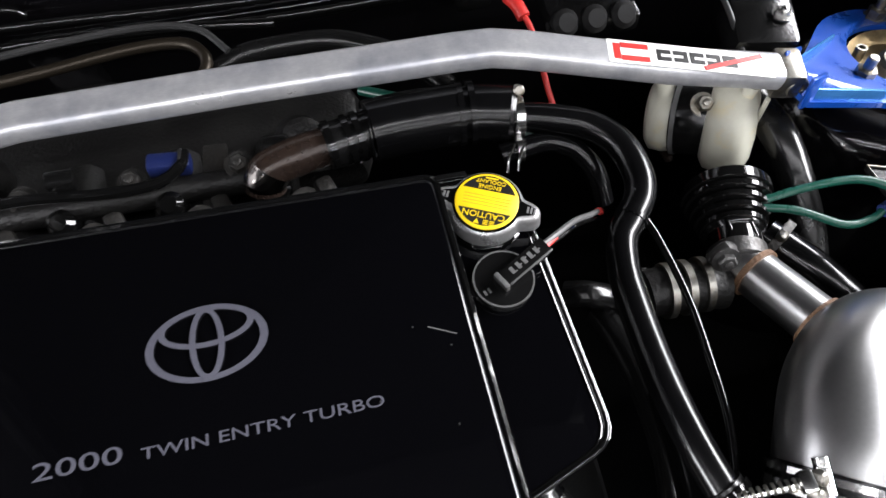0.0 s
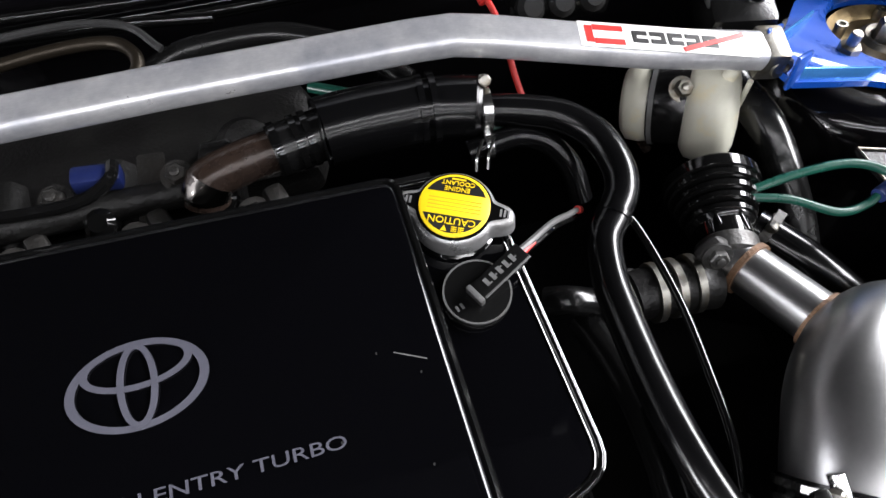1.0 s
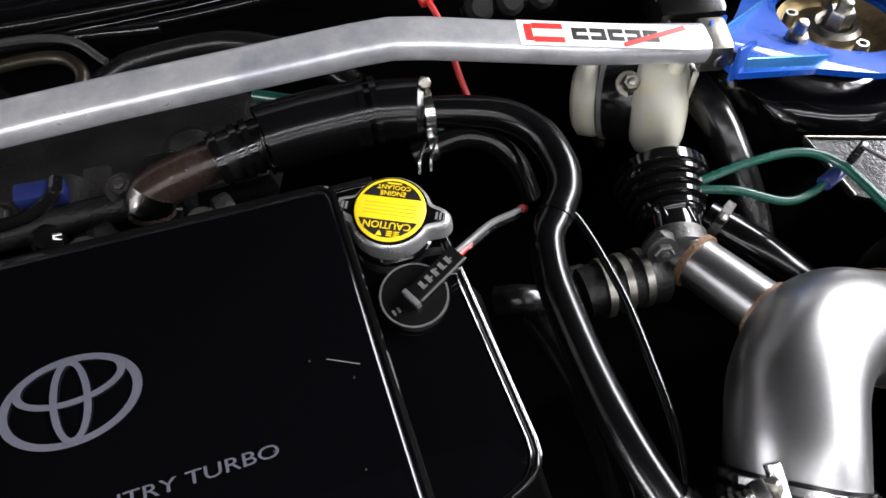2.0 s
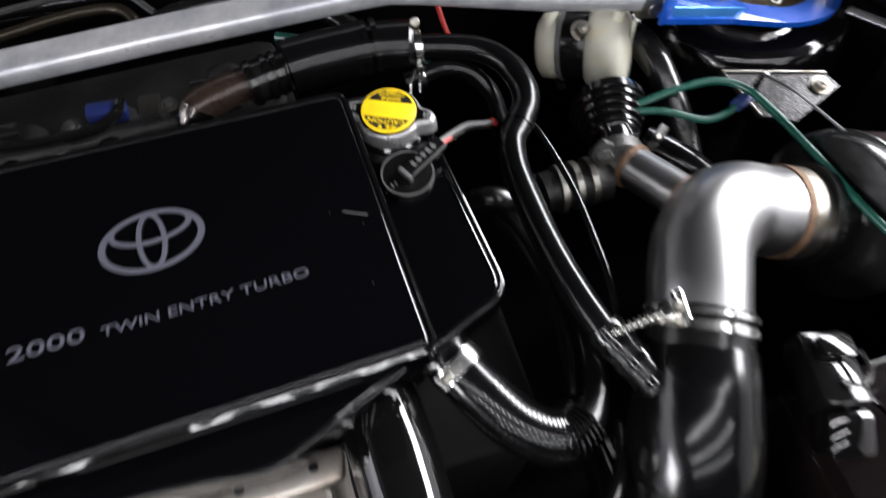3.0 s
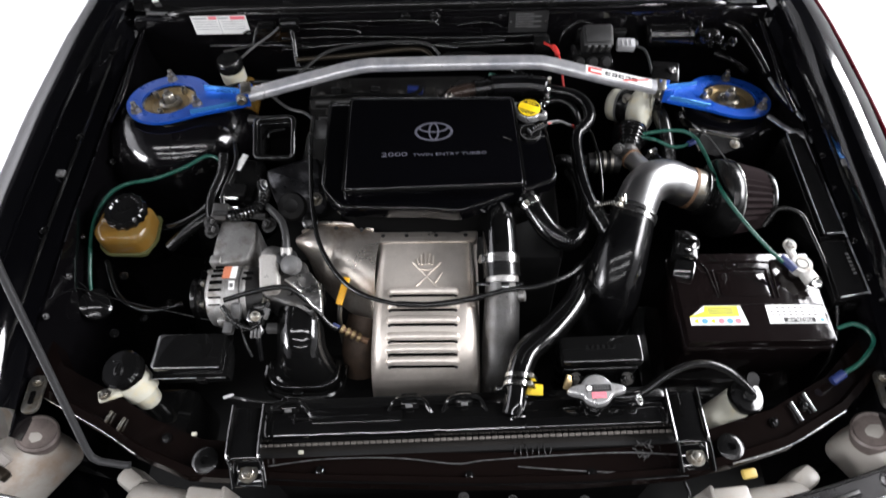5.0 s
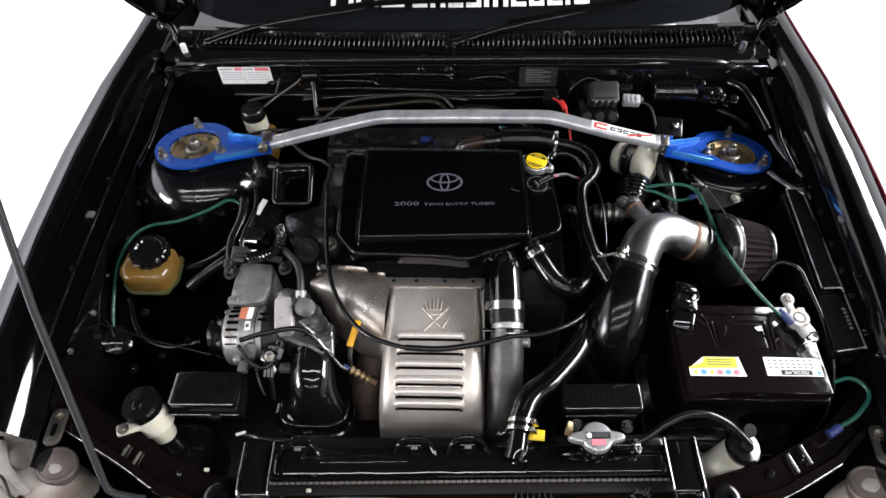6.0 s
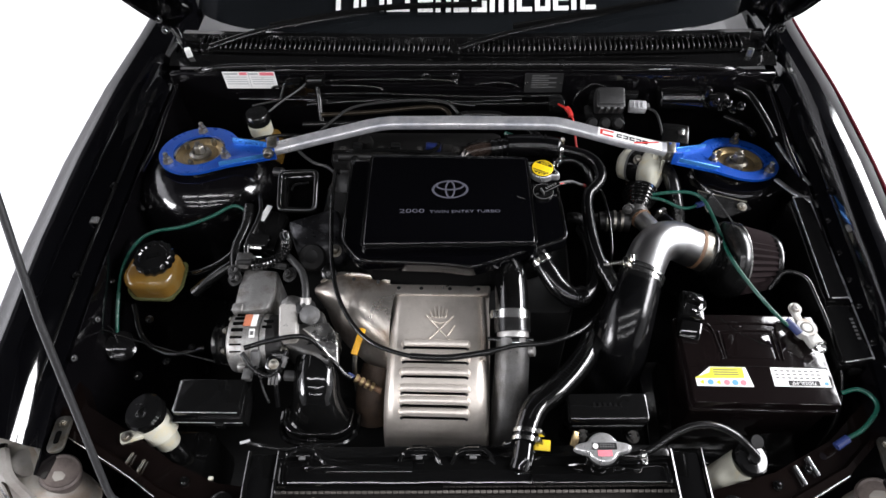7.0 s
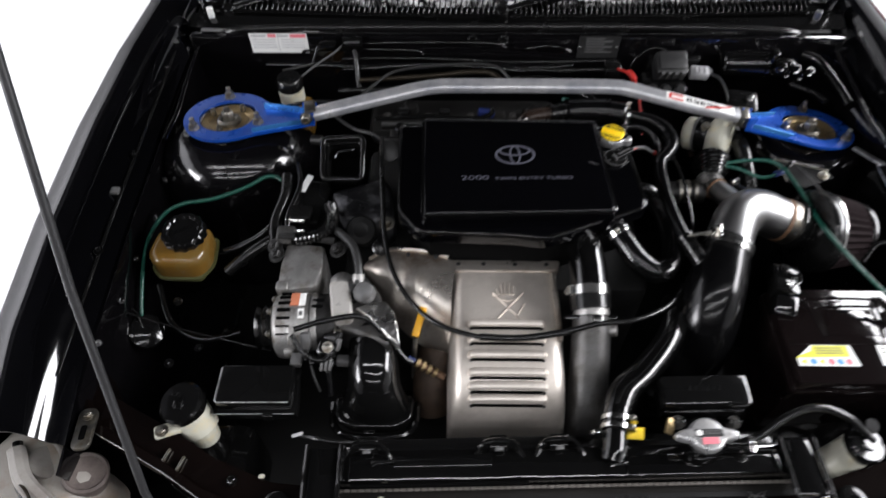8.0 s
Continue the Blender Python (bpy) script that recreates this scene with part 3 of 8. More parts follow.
# This right-hand bead paints the seam's highlight line.
part("tie_bead", tube([(x, y + 0.003, 0.8195) for x, y in front[9:12]], 0.0010, 8), M_EDGE, tie, "bright seam edge of chipped metal and painted highlight")
for gx, gy in ((-0.343, -0.655), (0.396, -0.638)):
    part("rubber_stop", lathe([(0.019, -0.002), (0.019, 0.006), (0.014, 0.009), (0.006, 0.009), (0.005, 0.004)], (gx, gy, 0.812), (0, 0, 1), 24), M_PLASTIC, tie, "black rubber bonnet stop")
for bx, by in ((-0.41, -0.62), (-0.18, -0.668), (0.03, -0.675), (0.20, -0.672), (0.47, -0.60), (0.52, -0.575)):
    part("tie_bolt", bolt((bx, by, 0.808), (0, 0, 1), 0.005, 0.004), M_GLOSS, tie)
for k in range(2):
    part("tie_slot", rbox((0.505 + 0.022 * k, -0.585 + 0.014 * k, 0.810), (0.004, 0.030, 0.006), 0.0015, (0, 0, 18)), M_EDGE, tie)
    part("tie_slot", rbox((-0.505 + 0.022 * k, -0.592 - 0.010 * k, 0.810), (0.004, 0.026, 0.006), 0.0015, (0, 0, -18)), M_DULL, tie)
# The seam lines are highlights on the pressed edge, drawn as pale tubes.
part("seam_line", tube([(-0.255, -0.661, 0.8075), (-0.174, -0.651, 0.8080), (-0.072, -0.650, 0.8080), (0.011, -0.658, 0.8080), (0.057, -0.653, 0.8080), (0.175, -0.6455, 0.8080), (0.255, -0.643, 0.8080), (0.323, -0.646, 0.8080)], 0.0009, 6), M_EDGE, tie, "pressed seam with its thin highlight painted on")
part("seam_line", tube([(0.098, -0.662, 0.8075), (0.165, -0.667, 0.8078), (0.228, -0.670, 0.8078), (0.318, -0.671, 0.8075)], 0.0008, 6), M_EDGE, tie)
scuffs = random.Random(5)
for k in range(16):
    sx, sy, sa_ = 0.276 + scuffs.uniform(-0.010, 0.012), -0.638 + scuffs.uniform(-0.012, 0.011), scuffs.uniform(-70, 70)
    part("paint_scuff", rbox((sx, sy, 0.8073), (0.0008, 0.012, 0.0006), 0.0002, (0, 0, sa_), segs=1), M_GREY, tie, "pale scratch in the paint")
for k in range(7):
    part("stamped_mark", rbox((0.095 + 0.0085 * k, -0.640, 0.8080), (0.0012, 0.010 + 0.004 * (k % 3), 0.0016), 0.0004, (0, 0, -10 + 8 * (k % 3)), segs=1), M_DUST, tie)
part("flange_line", tube([(-0.36, -0.676, 0.8150), (-0.17, -0.684, 0.8150), (0.02, -0.688, 0.8150), (0.18, -0.686, 0.8150), (0.33, -0.676, 0.8150)], 0.0016, 6), M_GLOSS, tie)
part("yellow_clip", rbox((0.417, -0.672, 0.806), (0.020, 0.013, 0.010), 0.003, (10, 0, 10)), M_OCHRE, tie, "small chipped yellow plastic clip")
for px_, py_ in ((-0.37, -0.615), (-0.21, -0.642)):
    part("dab", rbox((px_, py_, 0.810), (0.008, 0.006, 0.005), 0.002), M_WHITEP, tie, "small pale yellow dab")

# bumper beam and skin in front
beam_line = [(-0.68, -0.70), (-0.5, -0.738), (-0.405, -0.762), (-0.2, -0.815), (0, -0.828), (0.2, -0.800), (0.301, -0.768), (0.362, -0.744), (0.444, -0.720), (0.528, -0.699), (0.631, -0.667), (0.69, -0.635)]
rows = [[(x, y - 0.03, 0.73), (x, y - 0.026, 0.774), (x, y - 0.020, 0.786), (x, y + 0.010, 0.790), (x, y + 0.016, 0.784), (x, y + 0.018, 0.745)] for x, y in [tuple(p[:2]) for p in smooth_line([(a, b, 0) for a, b in beam_line], 4)]]
beam = part("bumper_beam", sheet(rows, 0.003), M_BEAM, car, "shiny black bumper beam", sharp=0.5)
for bx, by, turn in ((0.548, -0.698, 17), (0.40, -0.742, 16), (-0.46, -0.752, -12), (-0.54, -0.735, -11)):
    # Black strip paints the slot's shade on the uncut beam.
    part("beam_slot", rbox((bx, by, 0.7893), (0.044, 0.006, 0.003), 0.003, (0, 0, turn), segs=3), M_INKHOLE, beam, "black strip for a beam slot's shade")
    part("slot_edge", tube([(bx - 0.021, by - 0.0050 - math.sin(radians(turn)) * 0.021, 0.7900), (bx + 0.021, by - 0.0050 + math.sin(radians(turn)) * 0.021, 0.7905)], 0.0022, 8), M_BEAM, beam, "raised slot lip")
for bx, by in ((0.478, -0.722), (0.455, -0.727), (0.612, -0.676)):
    part("beam_dimple", lathe([(0.011, 0.0), (0.009, 0.0022), (0.004, 0.0016), (0.003, -0.002)], (bx, by, 0.7885), (0.0, -0.15, 1), 20), M_BEAM, beam)
# Pale tube painting the highlight on the beam's lip.
part("beam_lip", tube([(x, y - 0.022, 0.7855) for x, y in beam_line[5:]], 0.0022, 8), M_EDGE, beam, "front lip with a painted highlight")
part("beam_lip", tube([(x, y + 0.013, 0.7895) for x, y in beam_line[5:]], 0.0016, 8), M_BEAM, beam)
part("beam_lip", tube([(x, y + 0.012, 0.7895) for x, y in beam_line[:4]], 0.0028, 8), M_EDGE, beam)
rows = []
for k in range(17):
    a = -1 + k / 8
    x, y = a * 0.80, -0.90 + 0.22 * abs(a) ** 2.4
    rows.append([(x, y + 0.07, 0.67), (x, y + 0.02, 0.69), (x, y - 0.02, 0.68), (x * 1.01, y - 0.06, 0.62), (x * 1.02, y - 0.08, 0.45), (x, y - 0.06, 0.25)])
part("bumper_skin", sheet(rows, 0.003), M_PAINT, car, "glossy black front bumper")
for cs in (-1, 1):
    part("corner_panel", sheet([[(cs * 0.45, -0.66, 0.62), (cs * 0.70, -0.60, 0.62), (cs * 0.80, -0.46, 0.62)], [(cs * 0.58, -0.83, 0.66), (cs * 0.70, -0.77, 0.66), (cs * 0.78, -0.67, 0.66)]], 0.003), M_PAINT, car)
part("lower_valance", rbox((0, -0.70, 0.45), (1.1, 0.012, 0.42), 0.004), M_MATTE, car)
part("undertray", rbox((0, -0.30, 0.29), (1.66, 1.14, 0.02), 0.004), M_MATTE, car, "dark undertray below the engine")

# bonnet latch and horns between beam and tie bar
latch = part("bonnet_latch", rbox((0.050, -0.722, 0.770), (0.070, 0.018, 0.016), 0.003, (15, 0, 1)), M_PLASTIC, car, "grey plastic and steel bonnet latch")
part("latch_plate", slab(rounded([(0.078, -0.728), (0.100, -0.722), (0.128, -0.722), (0.158, -0.721), (0.156, -0.746), (0.127, -0.747), (0.110, -0.737), (0.080, -0.735)], 0.003, 3), 0.792, 0.796, 0.0012), M_DARKGREY, latch, "grey plastic tray")
part("plate_rib", rbox((0.134, -0.722, 0.797), (0.006, 0.006, 0.006), 0.001), M_PLASTIC, latch)
part("latch_plate", slab(rounded([(-0.014, -0.716), (0.004, -0.712), (0.022, -0.716), (0.024, -0.742), (0.004, -0.746), (-0.014, -0.740)], 0.004, 3), 0.782, 0.792, 0.002), M_DARKGREY, latch, "grey cast latch block")
for k in range(3):
    part("plate_rib", rbox((-0.006 + 0.011 * k, -0.722, 0.7935), (0.003, 0.014, 0.004), 0.001, (0, 0, 8 * k)), M_DULL, latch)
part("latch_bar", rbox((0.042, -0.711, 0.800), (0.052, 0.004, 0.003), 0.001, (10, 0, 2)), M_DULL, latch, "dull steel cross bar")
for x0 in (0.024, 0.046, 0.066):
    part("latch_hook", tube([(x0, -0.710, 0.800), (x0 + 0.002, -0.722, 0.798), (x0 + 0.008, -0.738, 0.788), (x0 + 0.004, -0.746, 0.780)], 0.0032, 8, flat=1.5), M_DARKGREY, latch, "worn steel latch claw")
part("latch_foot", rbox((0.050, -0.744, 0.780), (0.034, 0.006, 0.006), 0.002, (20, 0, 0)), M_DULL, latch)
part("latch_spring", tube([(0.030 + 0.0035 * k, -0.727 + 0.003 * (k % 2), 0.792 + 0.003 * ((k + 1) % 2)) for k in range(9)], 0.0010, 6, 2), M_CHROME, latch)
for x0, y0 in ((0.022, -0.700), (0.090, -0.704), (-0.032, -0.712)):
    part("latch_screw", bolt((x0, y0, 0.792), (0, -0.3, 1), 0.005, 0.006), M_CASTD, latch)
part("latch_arm", rbox((-0.036, -0.710, 0.786), (0.036, 0.014, 0.006), 0.003, (10, 0, 0)), M_DARKGREY, latch)
for hx, hy in ((-0.108, -0.772), (0.190, -0.745)):
    horn = part("horn", lathe([(0.01, 0.026), (0.018, 0.022), (0.034, 0.020), (0.039, 0.012), (0.041, 0.004), (0.041, 0), (0.03, -0.01)], (hx, hy, 0.735), (0, -0.3, 1), 32), M_MATTE, car, "round black horn")
    part("horn_rim", ring((hx, hy - 0.003, 0.742), (0, -0.3, 1), 0.041, 0.004, 0.002, 32), M_PLASTIC_G, horn)
    part("horn_bracket", rbox((hx, hy + 0.040, 0.772), (0.022, 0.010, 0.034), 0.003), M_SMOKE, horn)
    part("horn_bolt", bolt((hx, hy + 0.040, 0.790), (0, -0.2, 1), 0.0055, 0.006), M_CASTD, horn)
part("temperature_sensor", lathe([(0.006, -0.02), (0.006, 0), (0.011, 0.001), (0.012, 0.016), (0.009, 0.018)], (0.272, -0.714, 0.785), (0.5, -0.2, 0.9), 16), M_SOCKET, car, "cream plastic sensor plug")
part("sensor_wire", tube([(0.272, -0.714, 0.78), (0.31, -0.72, 0.775), (0.335, -0.70, 0.785), (0.33, -0.68, 0.795)], 0.0025, 6), M_RUBBER, car)

# rear of the headlamps
for s in (1, -1):
    hk = 0.633 if s > 0 else 0.617
    mx, bx, by, wx = (0.440, 0.698, -0.612, 0.520) if s > 0 else (0.392, 0.698, -0.618, 0.476)
    lamp = part("headlamp", rbox((s * (mx + 0.030), -0.700, 0.724), (0.120, 0.060, 0.088), 0.026, (0, 0, s * 10), 0.92, segs=5), M_LAMPBACK, car, "dusty off-white back of a headlamp housing")
    part("housing_step", rbox((s * (mx - 0.038), -0.712, 0.736), (0.056, 0.066, 0.080), 0.005, (0, 0, s * 6), 0.94, segs=2), M_LAMPBACK, lamp)
    part("housing_seam", rbox((s * (mx - 0.064), -0.712, 0.733), (0.007, 0.070, 0.084), 0.003, (0, 0, s * 6), 0.94, segs=2), M_LAMPBACK, lamp)
    part("lamp_shell", rbox((s * bx, by, 0.738), (0.190, 0.150, 0.108), 0.022, (0, 0, s * 34), 0.84, segs=4), M_LAMPBACK, lamp)
    part("lamp_cap", lathe([(0.027, 0), (0.027, 0.010), (0.023, 0.013), (0.010, 0.014)], (s * (bx - 0.022), by + 0.025, 0.780), (-s * 0.4, 0.3, 0.85), 28), M_HOUSING, lamp, "round bulb cover")
    part("lamp_web", rbox((s * wx, -0.664, 0.728), (0.050, 0.036, 0.060), 0.010, (0, 0, s * 34), 0.8, segs=2), M_LAMPBACK, lamp)
    hook = part("lamp_hook", slab(rounded(rect(-0.0125, -0.031, 0.0125, 0.031), 0.0120, 8), -0.003, 0.003, 0.0015, pose(s * hk, -0.560, 0.828, -8, 0, -s * 8)), M_DULL, lamp, "pale steel mounting hook")
    part("hook_slot", slab(rounded(rect(-0.0042, -0.018, 0.0042, 0.004), 0.0040, 6), 0.0026, 0.0036, 0.0, pose(s * hk, -0.560, 0.828, -8, 0, -s * 8)), M_SLOTSHADE, hook, "black fill for the hook slot's shade")
    part("socket_cover", lathe([(0.030, -0.02), (0.030, 0.004), (0.027, 0.007), (0.024, 0.004), (0.004, 0.003)], (s * 0.620, -0.606, 0.784), (-s * 0.35, 0.15, 0.9), 32), M_SOCKET, lamp, "brown-grey round bulb socket cover")
    part("seam", tube([(s * 0.712, -0.546, 0.790), (s * 0.680, -0.560, 0.797), (s * 0.654, -0.586, 0.793), (s * 0.644, -0.620, 0.780)], 0.0035, 8), M_HOUSING, lamp)
    part("clip_wire", tube([(s * 0.690, -0.628, 0.815), (s * 0.672, -0.640, 0.818), (s * 0.658, -0.662, 0.806)], 0.0022, 6), M_BRASS, lamp)
    for hy in (-0.541,):
        part("hook_bolt", bolt((s * hk, hy, 0.832), (0, 0.1, 1), 0.006, 0.005), M_DULL, lamp)
    part("lamp_rib", tube([(s * 0.640, -0.672, 0.785), (s * 0.692, -0.630, 0.80), (s * 0.720, -0.570, 0.80)], 0.007, 8), M_PLASTIC, lamp)
    part("adjuster", rbox((s * 0.642, -0.668, 0.80), (0.022, 0.016, 0.014), 0.004, (0, 0, s * 30)), M_BRASS, lamp, "tarnished aim adjuster")
    part("shell_flange", tube([(s * 0.645, -0.655, 0.79), (s * 0.684, -0.625, 0.81), (s * 0.708, -0.585, 0.815)], 0.012, 8), M_HOUSING, lamp)

# front wheels below the bay
for s in (-1, 1):
    wheel = part("wheel", lathe([(0.10, -0.02), (0.19, -0.06), (0.205, -0.095), (0.21, -0.1), (0.21, 0.09), (0.19, 0.07)], (s * 0.74, -0.02, 0.308), (s, 0, 0), 40), M_CAST, car, "alloy front wheel")
    part("tyre", lathe([(0.212, -0.1), (0.27, -0.105), (0.30, -0.095), (0.308, -0.07), (0.308, 0.07), (0.30, 0.09), (0.27, 0.1), (0.212, 0.092)], (s * 0.74, -0.02, 0.308), (s, 0, 0), 48), M_RUBBER, wheel)

# bonnet prop
prop = tagged(part("bonnet_prop", tube([(-0.450, -0.661, 0.815), (-0.460, -0.661, 0.816), (-0.494, -0.656, 0.817), (-0.504, -0.652, 0.822), (-0.508, -0.645, 0.835), (-0.541, -0.50, 1.08), (-0.573, -0.34, 1.31), (-0.612, -0.19, 1.53)], 0.0052, 10, curve=False), M_ROD), "thin grey steel prop rod holding up the bonnet", "prop rod")

# ---- strut brace ----
brace = thing("strut_brace", (0, 0, 0.90), "worn bare aluminium strut brace with blue end plates", "strut brace")
CL = [(-0.366, -0.010, 0.903), (-0.30, 0.002, 0.914), (-0.185, 0.027, 0.928), (-0.163, 0.031, 0.930), (-0.14, 0.0335, 0.931), (0, 0.036, 0.930), (0.15, 0.036, 0.929), (0.174, 0.0355, 0.928), (0.197, 0.032, 0.925), (0.30, 0.013, 0.907), (0.384, 0.003, 0.893)]


def oval_bar(line, w, h, rad, tip):
    bm = bmesh.new()
    half = rounded(rect(-w / 2, -h / 2, w / 2, h / 2), rad, 8)
    rings = []
    for i, q in enumerate(line):
        q = Vector(q)
        d = (Vector(line[min(i + 1, len(line) - 1)]) - Vector(line[max(i - 1, 0)])).normalized()
        a = Vector((-d.y, d.x, 0)).normalized()
        turn = Matrix.Rotation(radians(tip), 3, d)
        a = turn @ a
        b = d.cross(a)
        rings.append([bm.verts.new(q + a * u + b * v) for u, v in half])
    n = len(half)
    for r0, r1 in zip(rings, rings[1:]):
        for k in range(n):
            bm.faces.new((r0[k], r0[(k + 1) % n], r1[(k + 1) % n], r1[k]))
    bm.faces.new(rings[0])
    bm.faces.new(rings[-1])
    return bm


bar = part("bar", oval_bar(CL, 0.0275, 0.0175, 0.0086, 0), M_BAR, brace, "worn silver flat oval tube", sharp=0.9)
# sticker on the bar, drawn as plain shapes
sd = (Vector(CL[9]) - Vector(CL[7])).normalized()
sa = Vector((-sd.y, sd.x, 0)).normalized()
sn = sd.cross(sa)
SM = Matrix((sd, sa, sn)).transposed().to_4x4()
s0 = Vector(CL[9]) + sd * 0.017 + sn * 0.0090
sticker = part("sticker", bars([(-0.066, -0.0105, 0.058, 0.0105)], Matrix.Translation(s0) @ SM, 0.0006), M_WHITE, bar, "white sticker with red and black shapes")
part("red_shape", bars([(-0.062, -0.007, -0.057, 0.007), (-0.0565, 0.0035, -0.036, 0.008), (-0.0565, -0.008, -0.036, -0.0035)], Matrix.Translation(s0 + sn * 0.0004) @ SM, 0.0006), M_RED, sticker)
for k in range(5):
    a = -0.030 + 0.0125 * k
    part("black_shape", bars([(a, -0.005, a + 0.0105, -0.0015), (a, 0.0015, a + 0.0105, 0.005), (a, -0.0015, a + 0.003, 0.0015)][:3 if k % 2 == 0 else 2] + ([(a + 0.0075, -0.0015, a + 0.0105, 0.0015)] if k % 2 else []), Matrix.Translation(s0 + sn * 0.0004) @ SM, 0.0006), M_INKHOLE, sticker)
part("red_slash", bars([(-0.025, -0.0018, 0.025, 0.0018)], Matrix.Translation(s0 + sn * 0.0007 + sd * 0.028) @ SM @ pose(0, 0, 0, 0, 0, 20), 0.0006), M_RED, sticker)


def end_plate(s):
    """Blue tower ring with an arm, tipped back with the tower."""
    tip = pose(s * 0.525, 0.0, 0.884, -9, 0, 0) if s < 0 else pose(0.547, 0.038, 0.831, -13, 5, 0)
    climb = 0.0 if s < 0 else 0.30

    def bend(bm):
        for v in bm.verts:
            d = math.hypot(v.co.x, v.co.y) - 0.080
            if v.co.x < 0 and d > 0:
                v.co.z += climb * d
                v.co.y -= climb * d * 2.0
        return bm

    out = []
    for k in range(29):
        a = radians(40 + k * 255 / 28)
        out.append((-s * math.cos(a) * 0.077, math.sin(a) * 0.077))
    arm = [(-s * 0.066, -0.054), (-s * 0.135, -0.031), (-s * 0.150, -0.026), (-s * 0.154, 0.012), (-s * 0.132, 0.012), (-s * 0.104, 0.019), (-s * 0.076, 0.033)]
    # outline runs round the ring from the arm's upper root to its lower root
    outer = out + arm
    bm = bmesh.new()
    hole = [(-s * math.cos(2 * math.pi * k / 36) * 0.050, math.sin(2 * math.pi * k / 36) * 0.050) for k in range(36)]
    ov = [bm.verts.new((x, y, 0)) for x, y in outer]
    hv = [bm.verts.new((x, y, 0)) for x, y in hole]
    oe = [bm.edges.new((ov[i], ov[(i + 1) % len(ov)])) for i in range(len(ov))]
    he = [bm.edges.new((hv[i], hv[(i + 1) % len(hv)])) for i in range(len(hv))]
    bmesh.ops.triangle_fill(bm, edges=oe + he, use_beauty=True)
    bmesh.ops.dissolve_limit(bm, angle_limit=0.01, verts=bm.verts[:], edges=bm.edges[:])
    ex = bmesh.ops.extrude_face_region(bm, geom=bm.faces[:])
    for v in ex["geom"]:
        if isinstance(v, bmesh.types.BMVert):
            v.co.z += 0.005
    bend(bm)
    bm.transform(tip)
    plate = part("end_plate", bm, M_BLUE, brace, "blue anodised ring plate", sharp=0.5)
    for (x0, y0), (x1, y1), zc, zh in (((0.056, -0.053), (0.150, -0.022), 0.0065, 0.016), ((0.062, 0.024), (0.150, 0.006), 0.0105, 0.014)):
        wall = rbox((-s * (x0 + x1) / 2, (y0 + y1) / 2, zc), (math.hypot(x1 - x0, y1 - y0), 0.0026, zh), 0.0010, (0, 0, -s * math.degrees(math.atan2(y1 - y0, x1 - x0))))
        bend(wall)
        wall.transform(tip)
        part("stiffener", wall, M_BLUEW, plate, "light blue stiffening rib")
    for y in (-0.024, 0.010):
        clev = rbox((-s * 0.148, y, 0.013), (0.026, 0.004, 0.026), 0.003)
        bend(clev)
        clev.transform(tip)
        part("clevis", clev, M_BLUE, plate)
    b0 = tip @ Vector((-s * 0.148, -0.026, 0.018)) if s < 0 else Vector((0.3975, -0.001, 0.886))
    pb = part("pivot_bolt", lathe([(0.011, 0), (0.011, 0.002), (0.0085, 0.0025), (0.0085, 0.010), (0.0075, 0.011), (0.005, 0.011), (0.0045, 0.007)], b0, (0, -1, 0.1), 24), M_DULL, plate, "bare steel pivot bolt")
    part("end_block", rbox(tip @ Vector((-s * 0.152, -0.005, 0.019)) if s < 0 else Vector((0.393, 0.004, 0.888)), (0.020, 0.030, 0.024), 0.003, (0, 0, -s * 12)), M_DULL, plate)
    for a in (100, 220, 340):
        q = tip @ Vector((-s * math.cos(radians(a)) * 0.0635, math.sin(radians(a)) * 0.0635, 0.005))
        stud = bmesh.new()
        lathe([(0.011, 0), (0.011, 0.001), (0.0085, 0.0015), (0.0085, 0.009), (0.007, 0.010)], q, (0, 0.15, 1), 6, stud)
        lathe([(0.0045, 0.009), (0.0045, 0.020), (0.0035, 0.021)], q, (0, 0.15, 1), 10, stud)
        part("stud_nut", stud, M_DULL, plate, "tarnished stud and nut")
    # strut mount inside the ring
    mount = part("strut_mount", lathe([(0.050, -0.012), (0.047, -0.006), (0.036, -0.010), (0.032, -0.016), (0.024, -0.017)], tip @ Vector((0, 0, 0.004)), (0, 0.16, 1), 36), M_GOLD, brace, "yellowish zinc strut mount")
    part("bearing_cup", lathe([(0.022, -0.016), (0.021, -0.006), (0.017, -0.003), (0.013, -0.004), (0.013, -0.010)], tip @ Vector((0, 0, 0.004)), (0, 0.16, 1), 28), M_DULL, mount)
    part("centre_nut", lathe([(0.011, -0.01), (0.011, 0.008), (0.0095, 0.010), (0.006, 0.010), (0.006, 0.017), (0.0045, 0.018)], tip @ Vector((0, 0, 0.004)), (0, 0.16, 1), 6), M_DULL, mount)
    for a in (60, 150, 260):
        part("mount_screw", lathe([(0.005, 0), (0.005, 0.012), (0.003, 0.012), (0.003, 0.008)], tip @ Vector((math.cos(radians(a)) * 0.037, math.sin(radians(a)) * 0.037, -0.006)), (0, 0.16, 1), 10), M_DULL, mount)


for s in (-1, 1):
    end_plate(s)

# ---- engine ----
engine = thing("engine", (-0.05, -0.15, 0.35), "dirty dark engine block under its covers", "engine")
part("block", rbox((-0.05, -0.19, 0.60), (0.50, 0.24, 0.40), 0.02), M_MATTE, engine)
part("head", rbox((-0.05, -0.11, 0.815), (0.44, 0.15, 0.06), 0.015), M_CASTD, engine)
plenum = part("intake_plenum", rbox((-0.10, 0.070, 0.812), (0.36, 0.09, 0.05), 0.02, (6, 0, 0)), M_CASTD, engine, "near-black cast intake manifold")
